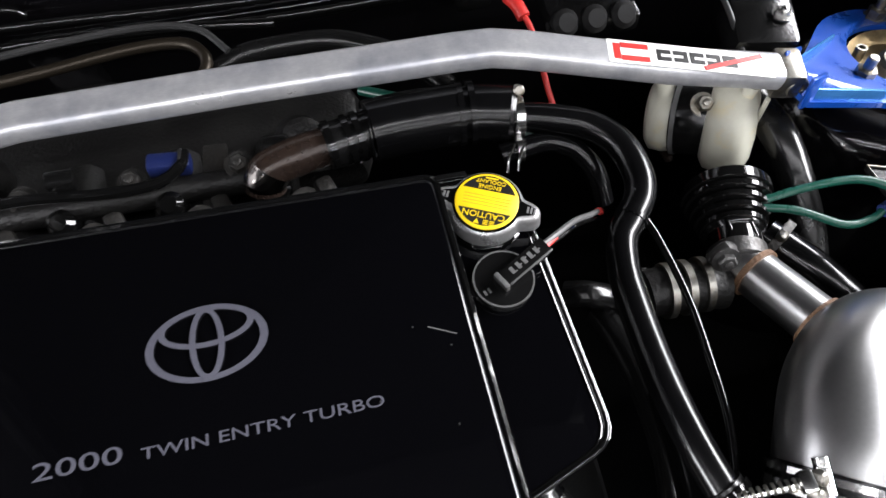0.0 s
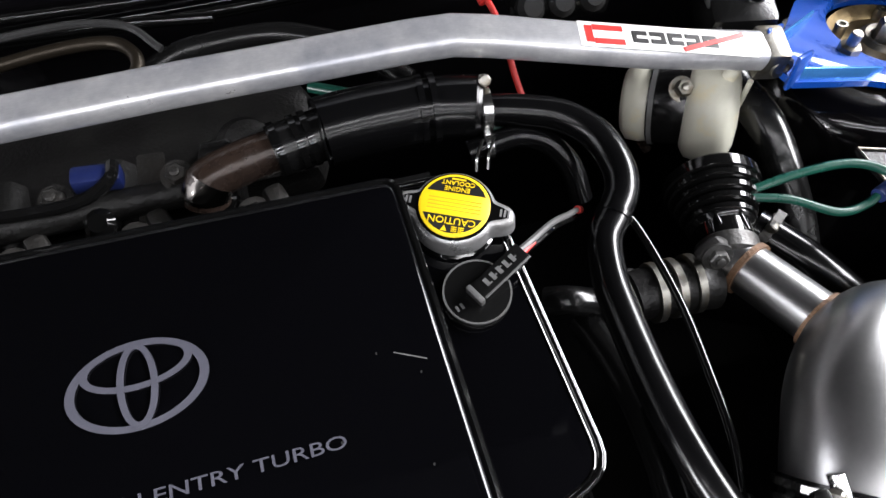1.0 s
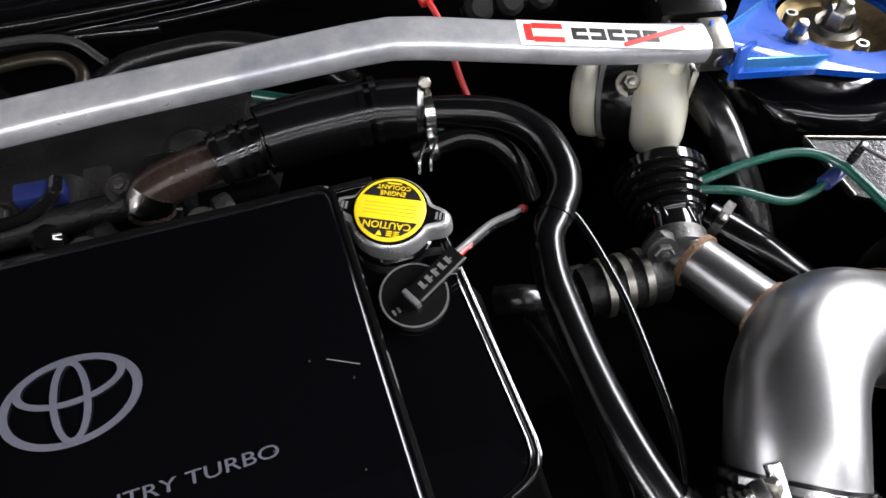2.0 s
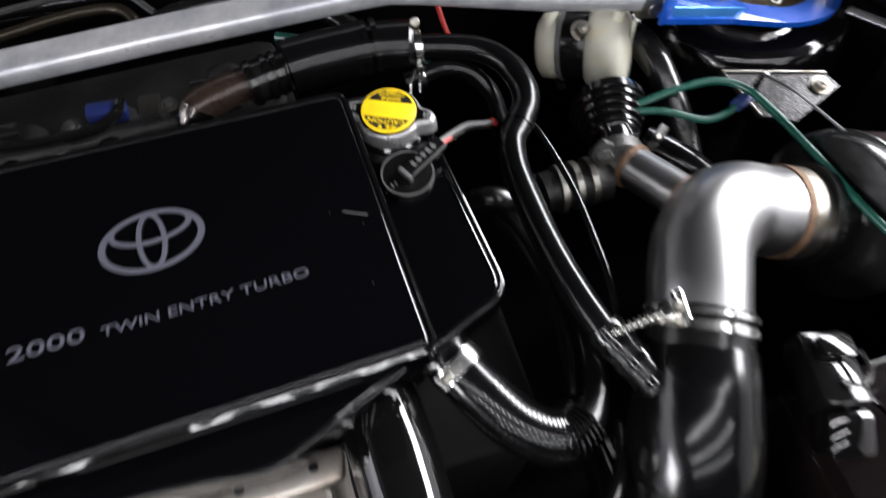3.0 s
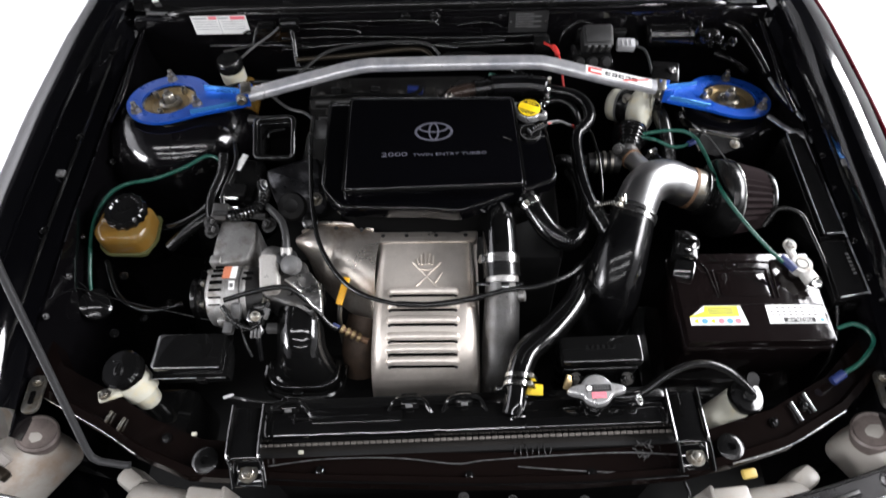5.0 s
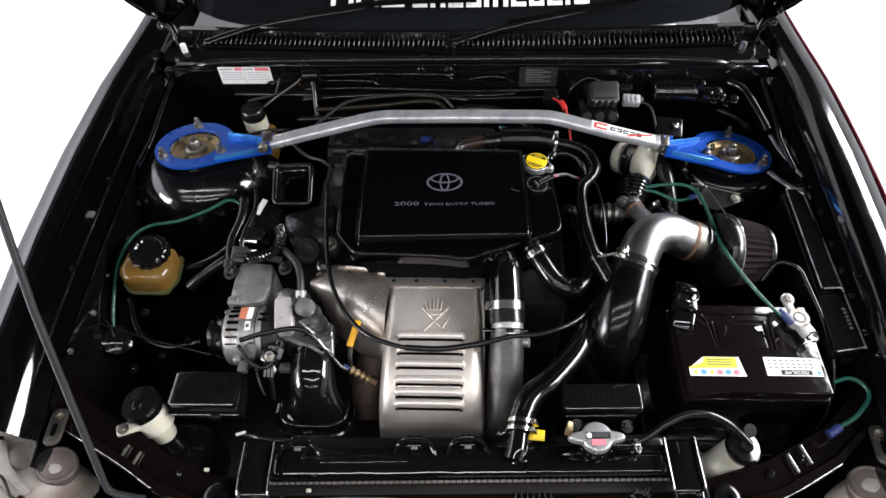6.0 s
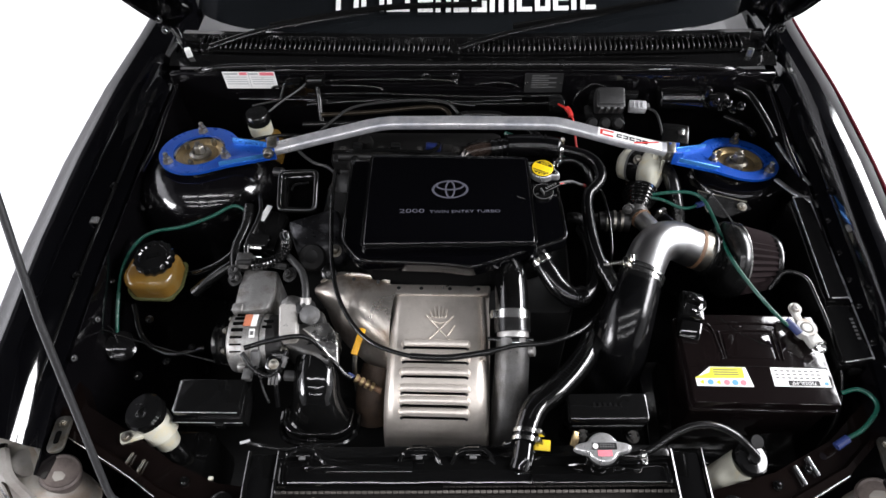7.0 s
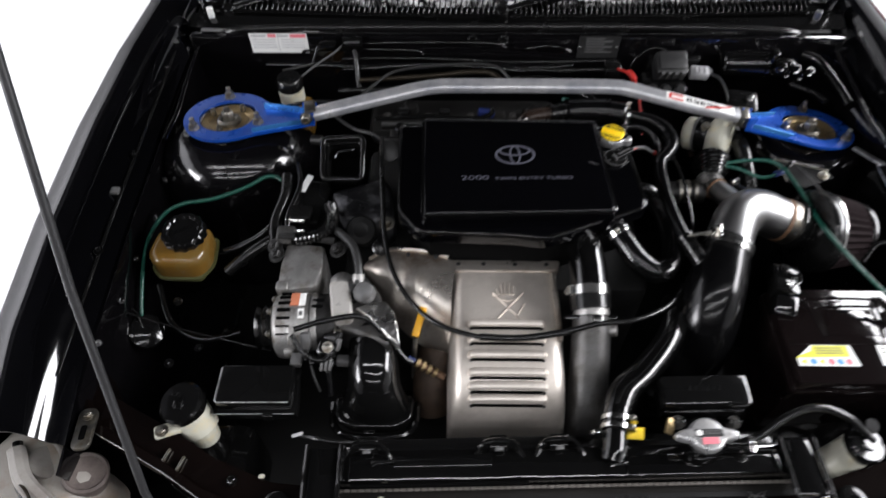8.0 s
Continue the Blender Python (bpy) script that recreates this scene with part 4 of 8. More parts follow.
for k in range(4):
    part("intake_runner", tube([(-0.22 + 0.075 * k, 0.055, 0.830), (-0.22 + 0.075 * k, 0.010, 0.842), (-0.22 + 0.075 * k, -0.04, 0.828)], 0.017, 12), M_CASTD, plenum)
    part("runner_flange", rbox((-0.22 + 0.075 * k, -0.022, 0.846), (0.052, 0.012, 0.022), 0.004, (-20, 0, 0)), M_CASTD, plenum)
part("fuel_rail", tube([(-0.25, 0.004, 0.868), (0.02, 0.004, 0.868)], 0.010, 12), M_CASTD, engine, "near-black metal fuel rail")
for k in range(4):
    x = -0.215 + 0.075 * k
    inj = part("injector", lathe([(0.007, -0.03), (0.007, 0), (0.010, 0.002), (0.010, 0.012), (0.006, 0.016)], (x, -0.006, 0.862), (0, -0.4, 1), 14), M_PLASTIC_G, engine)
    part("plug", rbox((x + 0.004, 0.016, 0.884), (0.030 if k == 2 else 0.020, 0.014, 0.014), 0.003, (0, 8, 6 * (k % 2))), M_BLUEI if k == 2 else M_PLASTIC, inj, "blue injector plug" if k == 2 else "")
    part("rail_bolt", bolt((x - 0.024, 0.010, 0.878), (0.1, -0.3, 1), 0.007, 0.008), M_DARKGREY, engine, "dull aluminium bolt")
    part("lower_bolt", bolt((x + 0.018, -0.020, 0.860), (0.1, -0.5, 1), 0.008, 0.009), M_DARKGREY, engine)
    part("clip_foot", rbox((x + 0.034, -0.014, 0.862), (0.014, 0.022, 0.012), 0.004, (20, 10, 25)), M_DARKGREY, engine)
part("vacuum_pipe", tube([(-0.26, 0.004, 0.880), (-0.20, 0.002, 0.886), (-0.158, 0.002, 0.889), (-0.105, -0.004, 0.890), (-0.069, -0.003, 0.890), (-0.052, 0.008, 0.890), (-0.050, 0.022, 0.888)], 0.004, 8), M_PLASTIC_G, engine, "thin black pipe")
part("bent_pipe", tube([(-0.30, 0.118, 0.875), (-0.175, 0.124, 0.880), (-0.095, 0.134, 0.882), (-0.053, 0.133, 0.882), (-0.036, 0.120, 0.882), (-0.034, 0.104, 0.880), (-0.050, 0.088, 0.874)], 0.0048, 10), M_BRASS, engine, "old brass coloured bent pipe")
part("rear_hose", tube([(-0.03, 0.118, 0.862), (0.0, 0.126, 0.868), (0.057, 0.125, 0.870), (0.092, 0.112, 0.870), (0.124, 0.092, 0.868), (0.15, 0.065, 0.86)], 0.009, 12), M_RUBBER, engine, "ribbed black hose")
part("rear_hose", tube([(-0.34, 0.105, 0.86), (-0.2, 0.105, 0.866), (-0.12, 0.110, 0.868), (-0.07, 0.098, 0.866)], 0.006, 10), M_RUBBER, engine)
part("rear_hose", tube([(-0.34, 0.165, 0.862), (-0.185, 0.170, 0.870), (-0.065, 0.162, 0.872), (0.02, 0.155, 0.868)], 0.0045, 10), M_GLOSS, engine)
part("cable_hoop", tube([(-0.33, 0.02, 0.87), (-0.27, 0.09, 0.886), (-0.22, 0.125, 0.894), (-0.10, 0.138, 0.898), (-0.04, 0.135, 0.894), (-0.015, 0.115, 0.884)], 0.0028, 8), M_DUST, engine, "thin old cable hoop")
part("stay", rbox((-0.036, 0.006, 0.862), (0.018, 0.070, 0.004), 0.002, (8, 0, -4)), M_DARKGREY, engine, "flat grey steel stay")
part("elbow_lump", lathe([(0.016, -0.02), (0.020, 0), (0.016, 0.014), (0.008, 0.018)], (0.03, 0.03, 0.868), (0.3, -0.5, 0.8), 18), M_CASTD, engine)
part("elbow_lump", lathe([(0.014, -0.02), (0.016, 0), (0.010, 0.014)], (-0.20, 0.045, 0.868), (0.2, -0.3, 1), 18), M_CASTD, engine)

# ---- intercooler cover ----
cover = thing("engine_cover", (0, -0.16, 0.80), "gloss black intercooler cover with silver emblem and lettering", "engine cover")
OUT = [(-0.212, -0.050), (-0.205, -0.245), (-0.172, -0.286), (-0.03, -0.290), (0.020, -0.297), (0.181, -0.233), (0.168, -0.074), (0.154, -0.058)]
body = part("flange", slab(rounded(OUT, 0.014), 0.894, 0.918, 0.006, segs=3), M_COVER, cover, "gloss black base with a rounded lip", sharp=0.9)
inn = rounded([(-0.168, -0.062), (-0.163, -0.268), (0.123, -0.259), (0.114, -0.066)], 0.008)
top = part("raised_panel", slab(inn, 0.912, 0.940, 0.005, segs=3, grow=0.03), M_COVER, cover, "gloss black raised flat panel", sharp=0.9)
part("rim_bead", tube([(x, y, 0.9175) for x, y in rounded([(p[0] * 0.985, p[1] * 0.99 - 0.001) for p in OUT], 0.014)] + [(OUT[0][0] * 0.985, OUT[0][1] - 0.005, 0.9175)], 0.0020, 10, 1, curve=False), M_GLOSS, body)
part("panel_bead", tube([(x * 1.008, y * 1.01 + 0.0015, 0.9360) for x, y in inn] + [(inn[0][0] * 1.008, inn[0][1] * 1.01 + 0.0015, 0.9360)], 0.0026, 8, 1, curve=False), M_GLOSS, body)
for f_ in (0.994, 0.972):
    lip = rounded([(-0.018 + (x + 0.018) * f_, -0.172 + (y + 0.172) * (f_ - 0.004)) for x, y in OUT], 0.014)
    part("rim_step", tube([(x, y, 0.9180) for x, y in lip + lip[:1]], 0.0008, 8, 1, curve=False), M_GLOSS, body)
# Sheenless black keeps the core from mirroring the heat shield.
core = part("cooler_core", slab([(-0.195, -0.04), (-0.188, -0.235), (-0.155, -0.268), (0.018, -0.278), (0.155, -0.225), (0.14, -0.04)], 0.80, 0.898), M_LINER, cover, "dark intercooler box below")
# emblem: three rings of silver
EM = pose(-0.0215, -0.1455, 0.9404, 0, 0, 1.6) @ Matrix.Diagonal((0.985, 0.985, 1, 1))


def ellipse_ring(cx, cy, a, b, w, wb, m, h=0.0005):
    bm = bmesh.new()
    n = 48
    rows = []
    for k in range(n):
        t = 2 * math.pi * k / n
        c, s = math.cos(t), math.sin(t)
        rows.append([bm.verts.new((cx + (a - w * q) * c, cy + (b - wb * q) * s, z)) for q, z in ((0, 0), (0, h), (1, h), (1, 0))])
    for k in range(n):
        r0, r1 = rows[k], rows[(k + 1) % n]
        for j in range(3):
            bm.faces.new((r0[j], r0[j + 1], r1[j + 1], r1[j]))
    bm.transform(m)
    return bm


for shape in ((0, 0, 0.0325, 0.0215, 0.0042, 0.0030, EM), (0, 0.0092, 0.0258, 0.0118, 0.0036, 0.0028, EM, 0.0007), (0, -0.0002, 0.0092, 0.0205, 0.0030, 0.0030, EM, 0.0009)):
    part("emblem_ring", ellipse_ring(*shape), M_LOGO, top, "silver oval ring of the emblem")
part("lettering", lettering("2000", 0.0124, pose(-0.0855, -0.1958, 0.9402, 0, 0, 1.6), 0.0003, width=0.0425), M_LOGO, top, "silver lettering")
part("lettering", lettering("TWIN ENTRY TURBO", 0.0084, pose(0.0052, -0.1955, 0.9402, 0, 0, 1.6), 0.0003, width=0.1205), M_LOGO, top, "silver lettering")
part("scratch", bars([(-0.008, -0.0003, 0.008, 0.0003)], pose(0.101, -0.163, 0.9402, 0, 0, -25), 0.0002), M_GREY, top)
for k in range(4):
    part("speck", bars([(-0.0006, -0.0004, 0.0006, 0.0004)], pose(0.045 + 0.07 * random.random(), -0.24 + 0.09 * random.random(), 0.9402, 0, 0, 170 * random.random()), 0.0002), M_DUST, top)

# filler cap on the cover
cap = thing("filler_cap", (0.1425, -0.0875, 0.918), "steel filler cap with a yellow caution disc", "filler cap")
part("filler_neck", lathe([(0.025, -0.002), (0.024, 0.002), (0.021, 0.004), (0.021, 0.010)], (0.1425, -0.0875, 0.917), (0, 0, 1), 32), M_GLOSS, cap, "black filler neck")
CM = pose(0.1425, -0.0875, 0.925, 0, 0, -24.6) @ Matrix.Diagonal((1.09, 1.09, 1, 1))


def eared(body, reach, tip, n=96, blend=2):
    """A round cap's outline with two ears."""
    rs = []
    for k in range(n):
        a = 2 * math.pi * k / n
        c, s = abs(math.cos(a)), math.sin(a)
        q = tip * tip - reach * reach * s * s
        rs.append(max(body, reach * c + math.sqrt(q)) if q > 0 else body)
    for _ in range(blend):
        rs = [(rs[i - 1] + rs[i] * 2 + rs[(i + 1) % n]) / 4 for i in range(n)]
    return [(r * math.cos(2 * math.pi * k / n), r * math.sin(2 * math.pi * k / n)) for k, r in enumerate(rs)]


ears = eared(0.0205, 0.0232, 0.0066)
shell = part("cap_shell", slab(ears, -0.003, 0.009, 0.0036, CM, 3, 0.04), M_CAPSTEEL, cap, "pressed steel shell with two ears", sharp=0.9)
disc = part("caution_disc", lathe([(0.0190, 0.0085), (0.0190, 0.0104), (0.0184, 0.0108)], CM.translation, (0, 0, 1), 48), M_YELLOW, shell, "yellow disc with black segments and lettering")
seg_bm = bmesh.new()
for sgn in (1, -1):
    pts = [(0.0158 * math.cos(radians(a)), sgn * 0.0158 * math.sin(radians(a))) for a in range(24, 157, 12)]
    own = slab(pts if sgn > 0 else pts[::-1], 0.0106, 0.01105, 0, CM)
    join(seg_bm, own)
part("black_segment", seg_bm, M_INKHOLE, disc)
part("lettering", lettering("CAUTION", 0.0052, CM @ pose(0, -0.0092, 0.0112, 0, 0, 180), 0.0002), M_YELLOW, disc, "yellow CAUTION lettering")
part("triangle", slab([(-0.0015, -0.0150), (-0.0045, -0.0150), (-0.0030, -0.0122)], 0.0110, 0.0114, 0, CM), M_YELLOW, disc)
for k in range(2):
    part("print_bar", bars([(0.0005 + 0.0034 * k, -0.0150 + 0.0011 * j, 0.0032 + 0.0034 * k, -0.0145 + 0.0011 * j) for j in range(3)] + [(0.0015 + 0.0034 * k, -0.0150, 0.0020 + 0.0034 * k, -0.0122)], CM @ pose(0, 0, 0.0112), 0.0004), M_YELLOW, disc)
part("print_bar", bars([(-0.0035, 0.0138, 0.0035, 0.0146)], CM @ pose(0, 0, 0.0112), 0.0004), M_YELLOW, disc)
part("lettering", lettering("ENGINE", 0.0036, CM @ pose(0, 0.0086, 0.0112, 0, 0, 180), 0.0002), M_YELLOW, disc, "small yellow lettering")
part("lettering", lettering("COOLANT", 0.0034, CM @ pose(0, 0.0120, 0.0112, 0, 0, 180), 0.0002), M_YELLOW, disc, "small yellow lettering")
part("print_bar", bars([(-0.0130, y, 0.0130, y + 0.0005) for y in (-0.0035, -0.0015, 0.0005, 0.0025)], CM @ pose(0, 0, 0.0108), 0.0004), M_YELLOWP, disc)
part("cap_face", slab(eared(0.0188, 0.0232, 0.0042), 0.0085, 0.0093, 0.0003, CM), M_GLOSS, shell, "dark recessed cap face", sharp=0.9)
for e in (-0.0262, 0.0222):
    for k in range(3):
        part("stamp", bars([(e + 0.0019 * k, -0.002, e + 0.0011 + 0.0019 * k, 0.002)], CM @ pose(0, 0, 0.0094), 0.0005), M_CAPSTEEL, shell)

# level plug and its connector
plug = thing("level_plug", (0.1425, -0.1335, 0.918), "round black level plug with a small connector", "sensor plug")
part("plug_disc", lathe([(0.0180, 0), (0.0180, 0.0050), (0.0172, 0.0062), (0.006, 0.0064)], (0.1425, -0.1335, 0.918), (0, 0, 1), 40), M_PLASTIC, plug)
part("disc_rim", ring((0.1425, -0.1335, 0.9238), (0, 0, 1), 0.0170, 0.0012, 0.0010), M_GREY, plug)
PL = pose(0.1555, -0.1285, 0.9285, 0, -6, 29)


def on_plug(bm):
    bm.transform(PL)
    return bm


holder = part("connector", on_plug(rbox((0, 0, 0), (0.034, 0.0105, 0.0075), 0.0012)), M_PLASTIC, plug)
part("connector_end", on_plug(rbox((-0.0172, 0, 0.0010), (0.0030, 0.0115, 0.0066), 0.0006)), M_GREY, holder, "bare grey connector end")
part("connector_edge", on_plug(rbox((0.001, -0.0052, 0.0034), (0.032, 0.0012, 0.0012), 0.0004)), M_GREY, holder)
for k in range(5):
    part("stamp", on_plug(bars([(-0.010 + 0.0046 * k, -0.0018, -0.0078 + 0.0046 * k, 0.0026), (-0.0078 + 0.0046 * k, -0.0018 + 0.0014 * (k % 3), -0.0066 + 0.0046 * k, -0.0010 + 0.0014 * (k % 3))], pose(0, 0, 0.0038), 0.0005)), M_GREY, holder, "raised moulded mark")
part("stamp", bars([(-0.0022 + 0.0028 * k, -0.0016, -0.0008 + 0.0028 * k, 0.0016) for k in range(2)], pose(0.1315, -0.1400, 0.9246, 0, 0, 20), 0.0005), M_GREY, plug)
part("red_sleeve", tube([(0.1690, -0.1215, 0.9285), (0.1735, -0.1180, 0.9270), (0.1790, -0.1140, 0.9245)], 0.0017, 8), M_RED, plug, "red heat-shrink sleeve")
part("lead", tube([(0.1690, -0.1190, 0.9290), (0.1800, -0.1120, 0.925), (0.196, -0.1000, 0.914), (0.214, -0.0870, 0.893), (0.225, -0.0790, 0.881)], 0.0019, 8), M_GREY, plug, "grey dusty sheathed lead")
part("lead", tube([(0.1700, -0.1205, 0.9275), (0.182, -0.1130, 0.922), (0.198, -0.1010, 0.910), (0.222, -0.0840, 0.880), (0.228, -0.078, 0.860)], 0.0016, 8), M_PLASTIC_G, plug)
part("red_tip", tube([(0.2240, -0.0800, 0.883), (0.2275, -0.0780, 0.878)], 0.0026, 8), M_RED, plug)

# ---- charge pipe behind the cover ----
cp = thing("charge_pipe", (0.12, -0.005, 0.88), "black coolant pipe with a wide sleeve behind the cover", "pipe")
part("pipe_end", tube([(0.0045, -0.0180, 0.884), (0.0065, -0.0145, 0.891), (0.0120, -0.0105, 0.896), (0.036, -0.004, 0.898), (0.066, 0.001, 0.898)], lambda t: 0.0142 - 0.0008 * t, 20), M_PIPEEND, cp, "brown stained metal pipe end")
# Lighter polished metal over the bend brings out the highlight on the dark nose.
part("pipe_nose", tube([(0.0030, -0.0190, 0.8830), (0.0042, -0.0172, 0.8865), (0.0065, -0.0145, 0.8910), (0.0115, -0.0108, 0.8957)], lambda t: 0.0090 + 0.0056 * min(1, t * 2.2) ** 0.6, 24), M_NOSE, cp, "pipe bend in lighter polished metal for its highlight")
part("hose_end", tube([(0.050, -0.002, 0.898), (0.086, 0.0055, 0.897)], 0.0165, 20), M_RUBBER, cp)
for x in (0.054, 0.0665, 0.0735):
    part("hose_end_rib", ring((x, -0.0012 + (x - 0.054) * 0.2, 0.898), (1, 0.2, 0), 0.0162, 0.0042, 0.0016), M_GLOSS, cp)
part("sleeve", tube([(0.0825, 0.0060, 0.897), (0.0835, 0.0062, 0.897), (0.0850, 0.0064, 0.897), (0.108, 0.0080, 0.897), (0.147, 0.0080, 0.897)], lambda t: 0.0198 + 0.0024 * min(1, t * 12), 32), M_HOSE, cp, "wide black sleeve")
part("sleeve", tube([(0.146, 0.008, 0.897), (0.160, 0.0065, 0.897), (0.178, 0.0030, 0.8965), (0.185, 0.0010, 0.8965)], lambda t: 0.0204 if t < 0.8 else 0.0204 - 0.012 * (t - 0.8), 32), M_HOSE, cp, "wide black sleeve")
for x in (0.1465, 0.1545):
    part("sleeve_rib", ring((x, 0.0078, 0.897), (1, -0.06, 0.0), 0.0210, 0.0042, 0.0020), M_HOSE, cp)
clamp(cp, (0.1865, -0.0015, 0.8963), (1, -0.08, 0.0), 0.0142, 0.006, (0, 0.75, 0.65))
part("clamp_tip", rbox((0.1880, 0.0120, 0.9075), (0.0050, 0.009, 0.0045), 0.0015, (40, 0, 0)), M_WHITEP, cp, "pale clamp lug")
HL = [(0.180, 0.0, 0.8963), (0.208, -0.0075, 0.896), (0.234, -0.0180, 0.895), (0.250, -0.036, 0.894), (0.2555, -0.060, 0.893), (0.252, -0.078, 0.892), (0.241, -0.093, 0.891), (0.2300, -0.107, 0.890), (0.2245, -0.130, 0.889), (0.2240, -0.153, 0.888), (0.2250, -0.183, 0.887), (0.2275, -0.212, 0.886), (0.2320, -0.240, 0.885), (0.2390, -0.268, 0.883)]
part("hose", tube(HL, 0.0106, 20, 8), M_HOSE, cp, "glossy black bent pipe")
part("crease", ring((0.2405, -0.0935, 0.891), (0.65, 0.75, 0.05), 0.0104, 0.003, 0.0010), M_HOSE, cp)
J0, J1 = Vector((0.2375, -0.262, 0.884)), Vector((0.2650, -0.318, 0.872))
jh = part("joint", tube([J0, J0.lerp(J1, 0.5), J1], 0.0128, 18), M_RUBBER, cp, "black rubber joint")
for t in (0.08, 0.22, 0.45, 0.70, 0.92):
    part("joint_band", ring(J0.lerp(J1, t), J1 - J0, 0.0128, 0.0052, 0.0016), M_GLOSS, jh)
part("lower_pipe", tube([(0.262, -0.312, 0.873), (0.276, -0.338, 0.862), (0.284, -0.358, 0.845)], 0.0105, 14), M_GLOSS, cp)
for dx in (0, 0.0075):
    part("clip_prong", tube([(0.1780 + dx, -0.0260, 0.899), (0.1715 + dx, -0.0365, 0.899), (0.1690 + dx, -0.0440, 0.893)], 0.0010, 6), M_CHROME, cp)
part("side_hose", tube([(0.170, -0.0230, 0.884), (0.186, -0.0215, 0.886), (0.206, -0.0195, 0.885), (0.224, -0.026, 0.880), (0.237, -0.040, 0.868), (0.243, -0.055, 0.848)], 0.0078, 12), M_HOSE, cp, "small black branch hose")
part("side_clip", ring((0.1835, -0.0215, 0.886), (1, 0.05, 0.05), 0.0080, 0.0045, 0.0012, 20), M_CHROME, cp)
wire("throttle_cable", [(0.244, -0.080, 0.882), (0.256, -0.096, 0.880), (0.263, -0.147, 0.878), (0.2625, -0.194, 0.876), (0.260, -0.230, 0.874), (0.253, -0.262, 0.868)], 0.0026, M_GLOSS, "thin glossy black cable", "cable")

# ---- intake: black pipe, clamp, polished elbow, filter ----
intake = thing("intake_pipe", (0.31, -0.28, 0.70), "gloss black intake pipe with polished elbow", "intake pipe")
part("lower_pipe", tube([(0.262, -0.388, 0.66), (0.262, -0.389, 0.72), (0.263, -0.385, 0.775), (0.267, -0.371, 0.815), (0.276, -0.345, 0.845), (0.288, -0.314, 0.862), (0.298, -0.291, 0.8705)], lambda t: 0.0500 - 0.0120 * max(0.0, t - 0.40) / 0.60, 40, 8), M_HOSE, intake, "satin black rubber boot")
for k in range(5):
    part("hose_rib", ring((0.222 - 0.002 * k, -0.440 - 0.009 * k, 0.735 - 0.016 * k), (0.1, -0.45, -0.85), 0.036, 0.007, 0.004), M_RUBBER, intake)
ring_at, ring_ax = Vector((0.3020, -0.280, 0.8745)), Vector((0.42, 0.86, 0.29))
part("coupling", tube([ring_at - ring_ax * 0.014, ring_at + ring_ax * 0.013], 0.0365, 32), M_RUBBER, intake)
clamp(intake, ring_at, ring_ax, 0.0370, 0.006, (-0.85, -0.1, 0.5), "bright T-bolt clamp")
clamp(intake, ring_at + ring_ax * 0.009, ring_ax, 0.0370, 0.004, (-0.85, -0.1, 0.5), "bright T-bolt clamp")
tbolt = part("t_bolt", tube([(0.280, -0.270, 0.9065), (0.238, -0.271, 0.894)], 0.0026, 8), M_CHROME, intake, "threaded clamp bolt")
for k in range(10):
    part("thread", ring((0.272 - 0.0035 * k, -0.2702, 0.9041 - 0.00104 * k), (1, 0.02, 0.3), 0.0026, 0.0016, 0.0006, 10), M_DULL, tbolt)
part("clamp_nut", rbox((0.2735, -0.2705, 0.9050), (0.008, 0.012, 0.015), 0.002, (0, -16, 0)), M_CHROME, tbolt)
part("trunnion", tube([(0.2835, -0.282, 0.903), (0.2845, -0.260, 0.908)], 0.0045, 10), M_CHROME, tbolt)
part("elbow", tube([(0.3050, -0.273, 0.8775), (0.3140, -0.252, 0.8830), (0.3285, -0.227, 0.885), (0.350, -0.209, 0.881), (0.374, -0.202, 0.873), (0.397, -0.206, 0.864), (0.413, -0.209, 0.859)], 0.0345, 40, 10), M_STEEL, intake, "brushed stainless elbow with bright sheen")
part("weld_bead", ring((0.411, -0.2085, 0.8595), (1, -0.18, -0.28), 0.0342, 0.006, 0.0018), M_RUST, intake, "brown weld seam")
part("flange", tube([(0.409, -0.208, 0.860), (0.430, -0.212, 0.854)], 0.0355, 40), M_DULL, intake, "stained metal flange")
part("meter_weld", ring((0.431, -0.212, 0.8535), (1, -0.18, -0.28), 0.0370, 0.004, 0.002), M_RUST, intake, "brown stained seam")
meter = part("meter_body", tube([(0.428, -0.212, 0.8545), (0.458, -0.217, 0.846)], lambda t: 0.041 if t < 0.2 else 0.037, 32), M_PLASTIC, intake, "black ribbed coupler")
for k in range(3):
    part("coupler_rib", ring((0.435 + 0.007 * k, -0.213 - 0.001 * k, 0.852 - 0.002 * k), (1, -0.18, -0.28), 0.039, 0.004, 0.002), M_PLASTIC_G, meter)
filt = thing("air_filter", (0.51, -0.215, 0.79), "cone air filter with dark pleated cotton", "air filter")
fa, fb = Vector((0.456, -0.219, 0.844)), Vector((0.538, -0.215, 0.833))
fax = (fb - fa).normalized()
part("base_cap", lathe([(0.040, -0.008), (0.050, -0.006), (0.066, 0.0), (0.0675, 0.004), (0.0675, 0.018), (0.066, 0.020)], fa, fax, 48), M_RUBBER, filt, "black rubber filter base")
part("base_band", ring(fa + fax * 0.0205, fax, 0.0650, 0.003, 0.0015, 48), M_CHROME, filt, "thin steel band")
pb = bmesh.new()
lathe([(0.062, 0.018), (0.060, 0.03), (0.056, 0.05), (0.052, 0.07), (0.049, 0.080)], fa, fax, 132, pb, 33, 0.045)
part("pleats", pb, M_FILTER, filt, "brownish pleated cotton")
